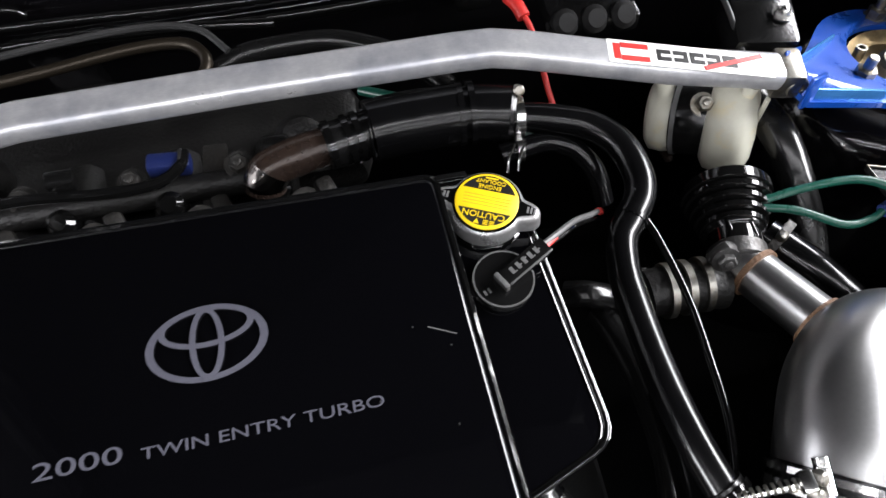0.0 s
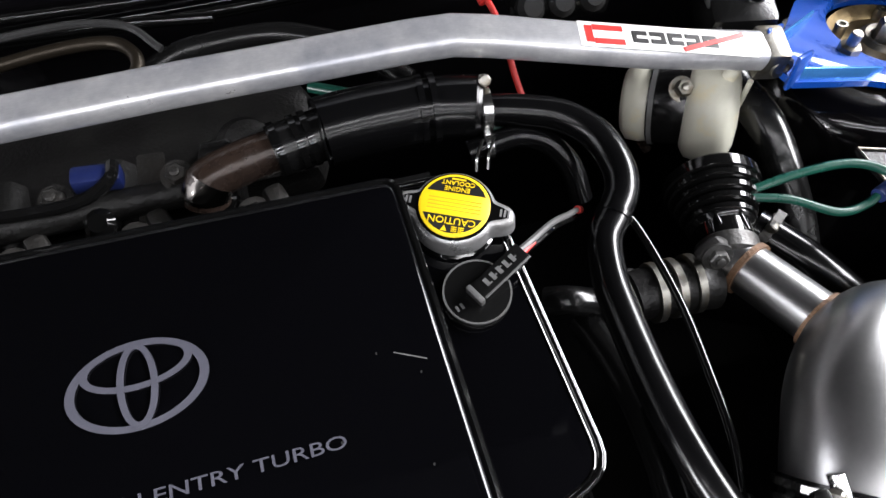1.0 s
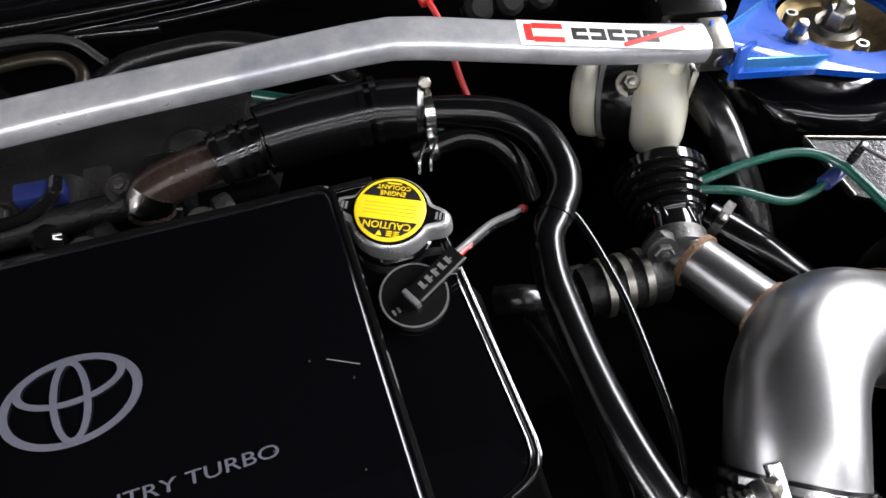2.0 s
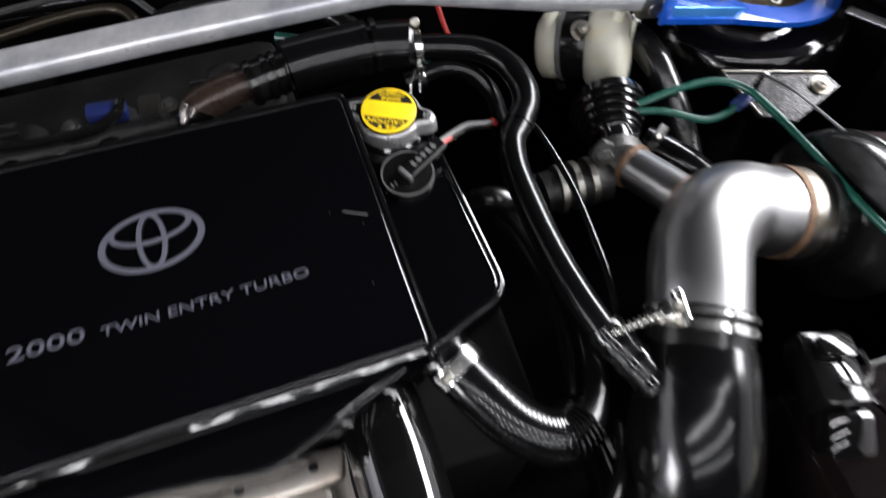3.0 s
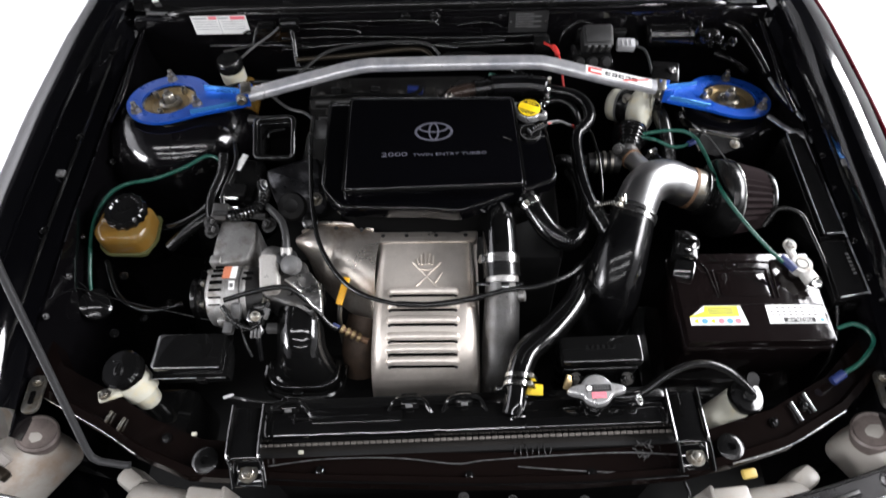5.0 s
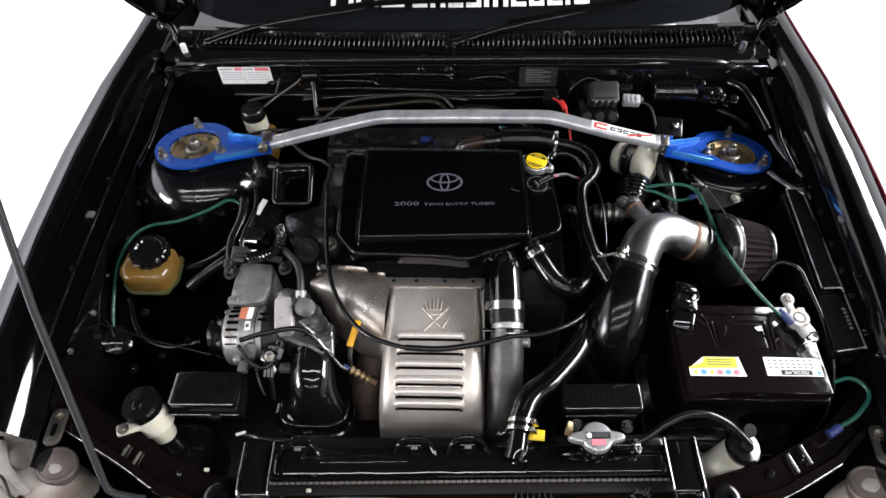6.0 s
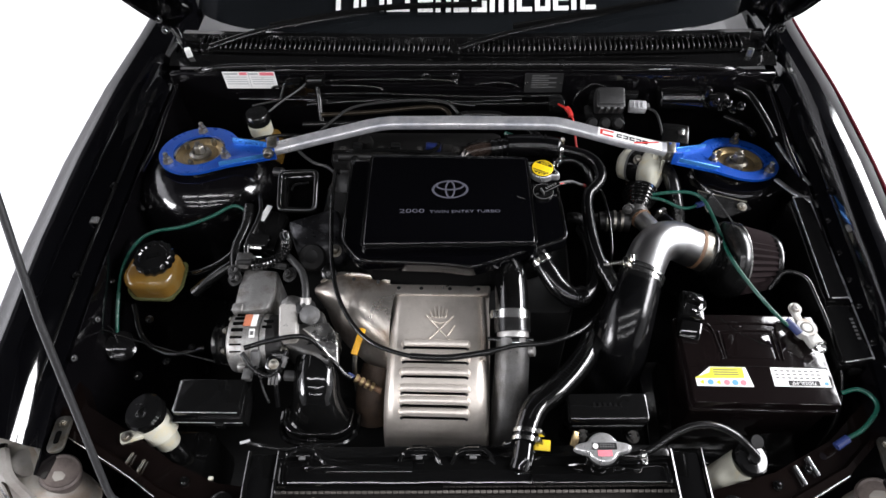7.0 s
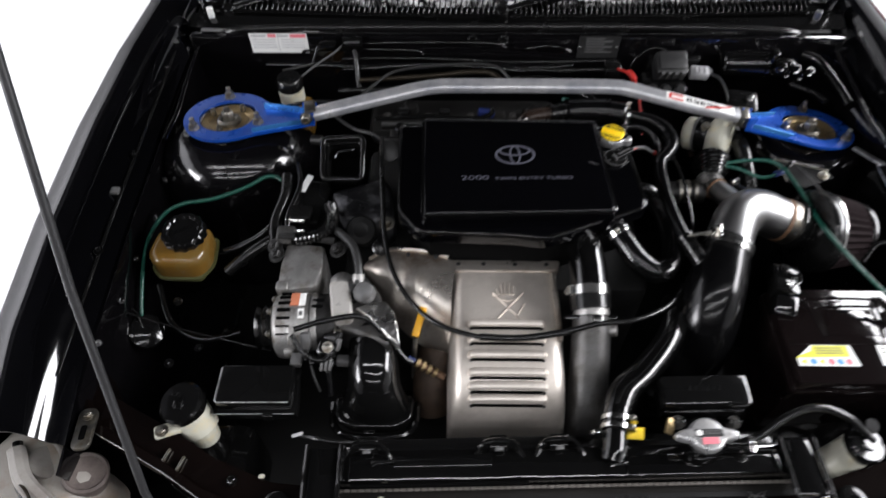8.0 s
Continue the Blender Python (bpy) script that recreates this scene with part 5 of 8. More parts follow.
part("end_cap", lathe([(0.051, 0.077), (0.052, 0.080), (0.051, 0.086), (0.042, 0.089), (0.01, 0.088)], fa, fax, 48), M_RUBBER, filt)
# relief valve on the elbow
bov = thing("relief_valve", (0.325, -0.14, 0.86), "steel branch pipe and black ribbed valve cap", "valve")
part("branch_pipe", tube([(0.352, -0.195, 0.869), (0.340, -0.160, 0.857), (0.330, -0.134, 0.849), (0.322, -0.114, 0.845)], 0.0172, 24), M_STEEL, bov, "stainless branch pipe")
part("branch_weld", ring((0.3465, -0.179, 0.8635), (0.32, -0.90, 0.30), 0.0178, 0.004, 0.0018), M_RUST, bov, "brown weld seam")
part("branch_weld", ring((0.3290, -0.1315, 0.8482), (0.36, -0.90, 0.25), 0.0174, 0.004, 0.0018), M_RUST, bov, "brown weld seam")
VA = Vector((0.26, 0.95, -0.10)).normalized()
V0 = Vector((0.3235, -0.118, 0.8455))
fl = part("flange", lathe([(0.0180, -0.007), (0.0205, -0.005), (0.0205, 0.006), (0.018, 0.008)], V0, VA, 32), M_CASTG, bov)
part("flange_ear", rbox((0.3055, -0.118, 0.861), (0.020, 0.011, 0.020), 0.006, (0, 45, 14)), M_CASTG, fl)
part("flange_ear", rbox((0.3415, -0.118, 0.832), (0.018, 0.011, 0.018), 0.006, (0, 45, 14)), M_CASTG, fl)
part("flange_bolt", bolt((0.3020, -0.126, 0.869), (-0.2, -1, 0.5), 0.0065, 0.006), M_CASTG, fl)
cup = part("valve_cap", lathe([(0.0190, 0.007), (0.0190, 0.018), (0.0210, 0.020), (0.0225, 0.024)], V0, VA, 36), M_PLASTIC_G, bov, "black ribbed cap")
for k in range(4):
    r = 0.0232 + 0.0026 * k
    part("cap_rib", lathe([(r - 0.003, 0.021 + 0.0075 * k), (r, 0.0225 + 0.0075 * k), (r + 0.0006, 0.0255 + 0.0075 * k), (r - 0.003, 0.0282 + 0.0075 * k)], V0, VA, 36), M_PLASTIC_G, cup)
part("cap_rim", lathe([(0.0290, 0.049), (0.0330, 0.051), (0.0330, 0.059), (0.030, 0.062), (0.010, 0.063)], V0, VA, 36), M_PLASTIC_G, cup)
for a in (-0.5, 0.35):
    part("cap_web", rbox(V0 + VA * 0.018 + Vector((0.0185 * math.sin(a), 0, 0.0185 * math.cos(a))), (0.003, 0.020, 0.003), 0.001, (2, 0, 0)), M_PLASTIC_G, cup)
thr = thing("coupler_pipe", (0.27, -0.13, 0.83), "dull steel pipe stub with clamps beside the engine", "pipe")
part("stub", tube([(0.255, -0.128, 0.836), (0.275, -0.128, 0.838), (0.31, -0.132, 0.836)], 0.017, 18), M_CASTD, thr)
for k in range(3):
    part("band", ring((0.268 + 0.013 * k, -0.129, 0.838), (1, -0.05, 0), 0.018, 0.005, 0.002), M_DULL, thr)
part("lower_stub", tube([(0.20, -0.115, 0.83), (0.215, -0.12, 0.835), (0.245, -0.125, 0.82)], 0.010, 12), M_RUBBER, thr)
part("grey_block", rbox((0.255, -0.115, 0.822), (0.024, 0.022, 0.02), 0.005), M_CASTD, thr)

# ---- hoses at the turbo ----
turbo = thing("turbocharger", (0.085, -0.43, 0.60), "grey cast turbo housing with black outlet hose", "turbocharger")
part("outlet_hose", tube([(0.083, -0.235, 0.842), (0.083, -0.262, 0.868), (0.085, -0.300, 0.874), (0.086, -0.335, 0.868), (0.086, -0.360, 0.858)], 0.0275, 24, 8), M_GLOSS, turbo, "gloss black outlet hose")
clamp(turbo, (0.0862, -0.352, 0.861), (0, -1, -0.38), 0.0285, 0.014, (-0.95, 0, 0.3), "wide bright steel clamp")
part("coupler", tube([(0.086, -0.358, 0.858), (0.087, -0.378, 0.850)], 0.0295, 24), M_RUBBER, turbo, "grey-black rubber coupler")
part("collar", tube([(0.087, -0.376, 0.850), (0.087, -0.385, 0.846)], 0.026, 24), M_CAST, turbo)
part("compressor", tube([(0.087, -0.383, 0.846), (0.086, -0.41, 0.828), (0.084, -0.455, 0.79), (0.083, -0.50, 0.735), (0.083, -0.52, 0.66)], lambda t: 0.0265 + 0.006 * t, 24, 8), M_CASTG, turbo, "oily grey cast compressor outlet")
part("boss", lathe([(0.009, 0), (0.009, 0.012), (0.007, 0.013)], (0.110, -0.405, 0.838), (1, -0.1, 0.3), 16), M_CAST, turbo)
part("cast_mark", rbox((0.087, -0.418, 0.853), (0.014, 0.010, 0.004), 0.001, (38, 0, 0)), M_CASTD, turbo)
part("cable_clip", rbox((0.090, -0.402, 0.866), (0.014, 0.010, 0.010), 0.002, (10, 0, 0)), M_CHROME, turbo, "bright cable clip")
part("cable_bracket", rbox((0.082, -0.394, 0.858), (0.075, 0.006, 0.003), 0.001, (20, 0, 0)), M_GLOSS, turbo)

h2 = thing("oil_hose", (0.18, -0.28, 0.85), "glossy black bent hose with a clamped end", "hose")
part("hose", tube([(0.130, -0.245, 0.888), (0.146, -0.276, 0.882), (0.166, -0.305, 0.873), (0.190, -0.318, 0.866), (0.215, -0.306, 0.863), (0.229, -0.276, 0.862), (0.236, -0.238, 0.856), (0.240, -0.20, 0.845)], lambda t: 0.0178 if t < 0.40 else max(0.0118, 0.0178 - 0.03 * (t - 0.40)), 20, 8), M_HOSE, h2)
bend_line = smooth_line([(0.146, -0.276, 0.882), (0.166, -0.305, 0.873), (0.190, -0.318, 0.866), (0.215, -0.306, 0.863)], 8)
for i in range(1, len(bend_line) - 3):
    part("hose_rib", ring(bend_line[i], (bend_line[i + 1] - bend_line[i - 1]).normalized(), 0.0174, 0.0016, 0.0010, 20), M_GLOSS, h2)
clamp(h2, (0.1375, -0.260, 0.8855), (0.5, -0.85, -0.2), 0.0180, 0.010, (-0.3, 0.2, 0.9))
part("end_lip", ring((0.1315, -0.249, 0.888), (0.5, -0.85, -0.15), 0.0182, 0.006, 0.002), M_RUBBER, h2)

rh = thing("radiator_hose", (0.15, -0.46, 0.80), "ribbed black radiator hose with steel clamps", "hose")
RH = [(0.232, -0.33, 0.795), (0.225, -0.365, 0.815), (0.200, -0.415, 0.828), (0.158, -0.465, 0.834), (0.122, -0.498, 0.836), (0.107, -0.530, 0.834), (0.102, -0.552, 0.832)]
part("hose", tube(RH, 0.019, 20, 12), M_GLOSS, rh)
dense = smooth_line(RH, 12)
for i in range(14, 58):
    d = (dense[i + 1] - dense[i - 1]).normalized()
    part("rib", ring(dense[i], d, 0.0186, 0.0022, 0.0013, 20), M_GLOSS, rh)
for q in ((0.1045, -0.541, 0.833), (0.1020, -0.553, 0.832)):
    clamp(rh, q, (-0.15, -1, -0.05), 0.0198, 0.006, (0.9, 0, 0.4))
part("clamp_tab", rbox((0.078, -0.556, 0.828), (0.02, 0.006, 0.012), 0.002, (0, 20, 15)), M_CHROME, rh)
part("outlet", tube([(0.102, -0.550, 0.832), (0.098, -0.575, 0.828), (0.093, -0.592, 0.822)], 0.016, 18), M_GLOSS, rh, "gloss black radiator outlet")

# ---- turbo heat shield ----
shield = thing("heat_shield", (-0.04, -0.40, 0.70), "grey-beige pressed steel turbo heat shield with louvres", "heat shield")
prof = [(-0.268, 0.790), (-0.272, 0.820), (-0.282, 0.829), (-0.34, 0.834), (-0.40, 0.835), (-0.45, 0.829), (-0.482, 0.817), (-0.502, 0.800), (-0.514, 0.780), (-0.521, 0.75), (-0.523, 0.68)]
line = smooth_line([(0, y, z) for y, z in prof], 5)
rows = []
for q in line:
    t = min(1, max(0, (-0.27 - q.y) / 0.05))
    x0, x1 = -0.128 + 0.008 * t, 0.050 - 0.004 * t
    rows.append([(x0 - 0.006, q.y, q.z - 0.060), (x0, q.y, q.z - 0.025), (x0 + 0.003, q.y, q.z - 0.012), (x0 + 0.009, q.y, q.z - 0.004), (x0 + 0.018, q.y, q.z - 0.0005)] +
                [(x0 + 0.018 + (x1 - x0 - 0.036) * k / 8, q.y, q.z) for k in range(1, 8)] +
                [(x1 - 0.018, q.y, q.z - 0.0005), (x1 - 0.009, q.y, q.z - 0.004), (x1 - 0.003, q.y, q.z - 0.012), (x1, q.y, q.z - 0.025), (x1 + 0.005, q.y, q.z - 0.060)])
sh = part("shell", sheet(rows, 0.0015), M_SHIELD, shield, sharp=1.2)
part("top_step", slab(rounded([(-0.132, -0.274), (-0.128, -0.296), (0.048, -0.296), (0.052, -0.274)], 0.006), 0.822, 0.8335, 0.003), M_SHIELDD, shield, "burnt brown upper edge")
part("side_step", tube([(0.038, -0.30, 0.832), (0.040, -0.36, 0.834), (0.040, -0.42, 0.832)], 0.004, 8), M_SHIELDD, shield)


def shield_z(y):
    for a, b in zip(line, line[1:]):
        if b.y <= y <= a.y:
            return a.z + (b.z - a.z) * (y - a.y) / (b.y - a.y), math.degrees(math.atan2(b.z - a.z, b.y - a.y))
    return 0.7, 0


for y in (-0.400, -0.425, -0.449, -0.474, -0.491, -0.505):
    z, _ = shield_z(y)
    z2, _ = shield_z(y + 0.012)
    lv = bmesh.new()
    tube([(-0.090, y + 0.006, z + 0.001), (-0.084, y + 0.006, (z + z2) / 2 + 0.004), (0.006, y + 0.006, (z + z2) / 2 + 0.004), (0.012, y + 0.006, z + 0.001)], 0.0065, 10, 4, lv, flat=0.8)
    lo = part("louvre", lv, M_SHIELD, shield)
    # Slot and slot ends are black shapes painting the shade under each louvre.
    part("slot", tube([(-0.090, y - 0.001, z + 0.0008), (0.012, y - 0.001, z + 0.0010)], 0.0023, 6), M_SLOTSHADE, lo, "black strip for the shade in a louvre slot")
    for x in (-0.091, 0.013):
        part("slot_end", lathe([(0.0026, 0), (0.0026, 0.0008)], (x, y - 0.002, z + 0.0003), (0, -0.2, 1), 10), M_INKHOLE, lo)
# embossed hand and cross
hm = bmesh.new()
HZ = 0.8352
for dx, ly in ((-0.020, -0.324), (-0.012, -0.313), (-0.0035, -0.309), (0.005, -0.311), (0.013, -0.318)):
    tube([(-0.034 + dx, ly, HZ - 0.001), (-0.034 + dx * 0.8, -0.338, HZ)], 0.0021, 6, 2, hm)
tube([(-0.062, -0.334, HZ), (-0.048, -0.350, HZ), (-0.012, -0.392, HZ)], 0.0021, 6, 2, hm)
tube([(-0.006, -0.334, HZ), (-0.020, -0.350, HZ), (-0.056, -0.392, HZ)], 0.0021, 6, 2, hm)
tube([(-0.050, -0.395, HZ), (-0.034, -0.398, HZ), (-0.018, -0.395, HZ)], 0.0019, 6, 2, hm)
tube([(-0.003, -0.358, HZ), (-0.018, -0.384, HZ)], 0.0019, 6, 2, hm)
tube([(-0.055, -0.345, HZ), (-0.034, -0.352, HZ), (-0.013, -0.345, HZ)], 0.0019, 6, 2, hm)
bmesh.ops.scale(hm, vec=(0.80, 0.80, 1.0), space=Matrix.Translation((0.036, 0.356, 0)), verts=hm.verts[:])
part("embossed_sign", hm, M_SHIELD, shield, "embossed hot surface sign")
for x in (-0.11, -0.07, -0.02, 0.03):
    # Black discs paint the shade of the holes.
    part("rivet_hole", lathe([(0.0035, 0), (0.0035, 0.001)], (x, -0.283, 0.8333), (0, 0.1, 1), 12), M_INKHOLE, shield)
man = thing("manifold_shield", (-0.19, -0.30, 0.70), "scorched bright steel exhaust manifold shield", "heat shield")
upper = smooth_line([(-0.256, -0.258, 0.806), (-0.225, -0.254, 0.826), (-0.185, -0.260, 0.834), (-0.148, -0.266, 0.835), (-0.112, -0.280, 0.833)], 5)
lower = smooth_line([(-0.252, -0.282, 0.768), (-0.232, -0.322, 0.757), (-0.200, -0.360, 0.756), (-0.160, -0.395, 0.758), (-0.116, -0.430, 0.762)], 5)
rows = []
for i, (a, b) in enumerate(zip(upper, lower)):
    u = i / (len(upper) - 1)
    row = []
    for j in range(15):
        v = j / 14
        bulge = (0.030 - 0.006 * u) * math.sin(math.pi * v ** 0.85) - 0.005 * math.exp(-((u - 0.52) / 0.05) ** 2) * math.sin(math.pi * v)
        row.append(a.lerp(b, v) + Vector((-0.30, -0.42, 0.86)) * bulge)
    rows.append(row)
part("shell", sheet(rows, 0.0015), M_SHIELDD, man, sharp=1.2)
part("shield_edge", tube([p + Vector((0, 0.003, 0.001)) for p in upper[::3]], 0.0035, 8), M_SHIELDD, man)
for x, y, z in ((-0.225, -0.264, 0.829), (-0.190, -0.270, 0.840), (-0.146, -0.276, 0.842)):
    # Holes here are black discs for their shade, not cut through.
    part("shield_hole", lathe([(0.0035, 0), (0.0035, 0.001)], (x, y, z), (-0.1, -0.4, 1), 12), M_INKHOLE, man)
part("lower_pipe", tube([(-0.14, -0.40, 0.76), (-0.15, -0.44, 0.74), (-0.15, -0.47, 0.70)], 0.03, 16), M_PIPEDARK, man, "scorched brown exhaust pipe")

# ---- radiator ----
rad = thing("radiator", (0.03, -0.60, 0.45), "black radiator with fine silver fins along its top edge", "radiator")
RT = Matrix.Translation((0.03, -0.600, 0)) @ pose(0, 0, 0, 0, 0, 2)
tank = part("top_tank", rbox((0, 0, 0), (0.62, 0.046, 0.05), 0.010), M_GLOSS, rad, "gloss black top tank")
tank.matrix_local = Matrix.Translation(-WORLD_AT[rad]) @ Matrix.Translation((0.03, -0.596, 0.803)) @ pose(0, 0, 0, 0, 0, 2)
WORLD_AT[tank] = Vector((0.03, -0.596, 0.803))


def on_rad(x, y, z):
    return RT @ Vector((x, y, z))


def turned(bm):
    bm.transform(RT)
    return bm


for x0, x1, y in ((0.06, 0.13, -0.004), (0.10, 0.24, -0.019), (0.14, 0.28, 0.006), (-0.25, -0.12, 0.004)):
    part("tank_ridge", turned(tube([(x0, y, 0.8285), (x0 + 0.006, y + 0.004, 0.8295), (x1 - 0.006, y + 0.005, 0.8295), (x1, y + 0.002, 0.8285)], 0.0028, 8, 3)), M_GLOSS, rad)
part("tank_ridge", turned(tube([(-0.28, -0.022, 0.826), (-0.05, -0.022, 0.826)], 0.0035, 8)), M_GLOSS, rad)
part("tank_step", turned(rbox((0.18, -0.005, 0.829), (0.20, 0.026, 0.008), 0.003)), M_GLOSS, rad)
part("tank_step", turned(rbox((-0.16, 0.008, 0.828), (0.13, 0.016, 0.006), 0.002)), M_GLOSS, rad)
part("core", turned(rbox((0, -0.030, 0.64), (0.62, 0.020, 0.335), 0.002)), M_MATTE, rad)
fin_mesh = None
for k in range(66):
    if fin_mesh is None:
        first = part("fin", turned(rbox((-0.304, -0.0235, 0.8128), (0.0078, 0.0042, 0.004), 0.0008, segs=1)), M_FINS, rad)
        fin_mesh = first.data
    else:
        ob = new("fin", fin_mesh)
        ob.parent = rad
        ob.location = first.location + (on_rad(-0.304 + k * 0.0092, 0, 0) - on_rad(-0.304, 0, 0))
part("core_face", turned(rbox((0, -0.0285, 0.795), (0.62, 0.010, 0.026), 0.001)), M_FINPACK, rad, "dark fine fin pack")
for s, bx in ((-1, -0.315), (1, 0.305)):
    br = part("bracket", turned(rbox((bx, -0.012, 0.834), (0.042, 0.075, 0.012), 0.004)), M_GLOSS, rad, "gloss black mounting bracket")
    part("bracket_foot", turned(rbox((bx + 0.004, -0.062, 0.818), (0.042, 0.038, 0.006), 0.003, (18, 0, 0))), M_GLOSS, br)
    for dx in (-0.022, 0.022):
        part("bracket_rib", turned(tube([(bx + dx, 0.028, 0.842), (bx + dx, -0.04, 0.842), (bx + dx + 0.004, -0.055, 0.832), (bx + dx + 0.008, -0.082, 0.816)], 0.0028, 8, 3)), M_GLOSS, br)
    part("bracket_bolt", bolt(on_rad(bx + 0.006, -0.064, 0.822), (0, 0, 1), 0.009, 0.007), M_DULL, br, "steel bolt")
    part("bracket_mount", turned(rbox((bx, 0.005, 0.805), (0.036, 0.03, 0.05), 0.004)), M_PLASTIC, br)
for x in (-0.26, -0.085, -0.005):
    fb = part("fan_bracket", turned(rbox((x, 0.032, 0.822), (0.026, 0.018, 0.022), 0.004)), M_PLASTIC_G, rad)
    part("bracket_leg", turned(tube([(x - 0.032, 0.012, 0.826), (x - 0.018, 0.030, 0.836), (x + 0.018, 0.030, 0.836), (x + 0.032, 0.012, 0.826)], 0.003, 6, 3)), M_PLASTIC_G, fb)
    part("bracket_tab", turned(rbox((x, 0.020, 0.834), (0.010, 0.005, 0.003), 0.001)), M_GREY, fb)
part("fan_shroud", turned(rbox((0.0, 0.04, 0.63), (0.60, 0.03, 0.33), 0.01)), M_PLASTIC, rad, "black fan shroud")
RC = Vector((0.211, -0.571, 0.836))
part("filler_neck", lathe([(0.024, -0.012), (0.024, 0.012), (0.027, 0.014), (0.027, 0.020)], RC, (0, 0, 1), 28), M_GLOSS, rad)
part("neck_pipe", tube([RC + Vector((0.02, -0.002, 0.006)), RC + Vector((0.045, -0.004, 0.008)), RC + Vector((0.062, -0.004, 0.010))], 0.006, 10), M_GLOSS, rad)
KM = Matrix.Translation(RC + Vector((0, 0, 0.020))) @ pose(0, 0, 0, 0, 0, 2)
ears = eared(0.0222, 0.0340, 0.0080, blend=6)
ksh = part("radiator_cap", slab(ears, 0, 0.010, 0.0035, KM, 3, 0.04), M_CAPSTEEL, rad, "silver radiator cap with a printed label", sharp=0.9)
part("label_band", bars([(-0.016, -0.004, 0.019, 0.006)], KM @ pose(0, 0, 0.0103), 0.0006), M_INKHOLE, ksh, "black printed band")
part("pink_patch", bars([(-0.009, -0.0135, 0.011, -0.005)], KM @ pose(0, 0, 0.0103), 0.0006), M_PINK, ksh, "pink printed patch")
part("print_bar", bars([(-0.005 + 0.0036 * k, -0.001, -0.0025 + 0.0036 * k, 0.0012) for k in range(6)] + [(-0.005 + 0.0036 * k, 0.0025, -0.0025 + 0.0036 * k, 0.0045) for k in range(6)], KM @ pose(0, 0, 0.0106), 0.0006), M_GREY, ksh)
part("round_mark", lathe([(0.0040, 0.0), (0.0040, 0.0008)], KM @ Vector((-0.0115, 0.001, 0.0104)), (0, 0, 1), 18), M_WHITE, ksh)
tagged(part("warning_tag", rbox((0.127, -0.556, 0.826), (0.026, 0.016, 0.004), 0.001, (20, 0, -4)), M_YELLOW), "small yellow warning tag behind the radiator", "tag")
tagged(part("warning_tag", rbox((0.178, -0.545, 0.825), (0.012, 0.022, 0.004), 0.001, (20, 30, -8)), M_GOLD), "small yellow warning tag behind the radiator", "tag")

# overflow bottle and its hose
ob_ = thing("overflow_bottle", (0.42, -0.57, 0.70), "yellowed plastic coolant overflow bottle with black cap", "bottle")
part("body", tube([(0.372, -0.60, 0.715), (0.385, -0.592, 0.735), (0.405, -0.580, 0.765), (0.430, -0.566, 0.815)], lambda t: 0.034 - 0.012 * t, 24), M_WHITEP, ob_)
ocap = part("cap", lathe([(0.024, 0), (0.0255, 0.002), (0.0255, 0.012), (0.022, 0.016), (0.010, 0.017), (0.009, 0.021)], (0.431, -0.566, 0.814), (0.20, -0.12, 0.95), 28, lobes=24, lobe=0.012), M_PLASTIC_G, ob_, "glossy black cap")
part("cap_tab", lathe([(0.010, 0), (0.010, 0.003)], (0.442, -0.546, 0.836), (0.2, -0.3, 0.9), 18), M_MATTE, ocap)
part("overflow_hose", tube([RC + Vector((0.050, -0.004, 0.010)), (0.285, -0.566, 0.85), (0.315, -0.548, 0.862), (0.345, -0.536, 0.866), (0.375, -0.534, 0.864), (0.405, -0.542, 0.855), (0.425, -0.553, 0.842), (0.44, -0.565, 0.832)], 0.0055, 10, 8), M_RUBBER, ob_, "thin black hose")
part("spring_clip", tube([(0.266, -0.58, 0.852), (0.272, -0.588, 0.848), (0.276, -0.58, 0.846), (0.272, -0.575, 0.85)], 0.0015, 6), M_CHROME, ob_)
part("clip_ring", ring((0.270, -0.574, 0.847), (1, 0.1, 0), 0.0058, 0.007, 0.0018, 16), M_CHROME, ob_)

# relay box on its bracket
rb = thing("relay_box", (0.23, -0.50, 0.78), "glossy black relay box on a bracket behind the radiator", "relay box")
part("lid", rbox((0.229, -0.500, 0.834), (0.124, 0.045, 0.030), 0.006, (6, 0, 2), 0.97), M_PLASTIC_G, rb, "glossy black lid")
part("base", rbox((0.229, -0.502, 0.808), (0.112, 0.040, 0.032), 0.004, (6, 0, 2)), M_PLASTIC, rb)
part("stamp", bars([(-0.024 + 0.008 * k, -0.003, -0.0195 + 0.008 * k, 0.003) for k in range(6)], pose(0.229, -0.499, 0.8497, 6, 0, 2), 0.0008), M_PLASTIC, rb)
for x in (0.190, 0.266):
    tab = part("bracket", rbox((x, -0.532, 0.815), (0.026, 0.010, 0.030), 0.003, (30, 0, 0), 0.7), M_GLOSS, rb)
    part("bracket_bolt", bolt((x, -0.538, 0.822), (0, -0.6, 1), 0.0065, 0.006), M_DARKGREY, tab)

# ---- battery ----
bat = thing("battery", (0.47, -0.411, 0.63), "black car battery with white and yellow labels", "battery")
X0, X1, Y0, Y1, ZT = 0.360, 0.580, -0.490, -0.333, 0.846
part("case", rbox(((X0 + X1) / 2, (Y0 + Y1) / 2, 0.735), (X1 - X0 - 0.006, Y1 - Y0 - 0.006, 0.20), 0.006), M_BATTERY, bat, "black plastic case")
lid = part("lid", slab(rounded(rect(X0, Y0, X1, Y1), 0.006), 0.812, ZT, 0.003), M_BATTERY, bat, "glossy black lid", sharp=0.6)
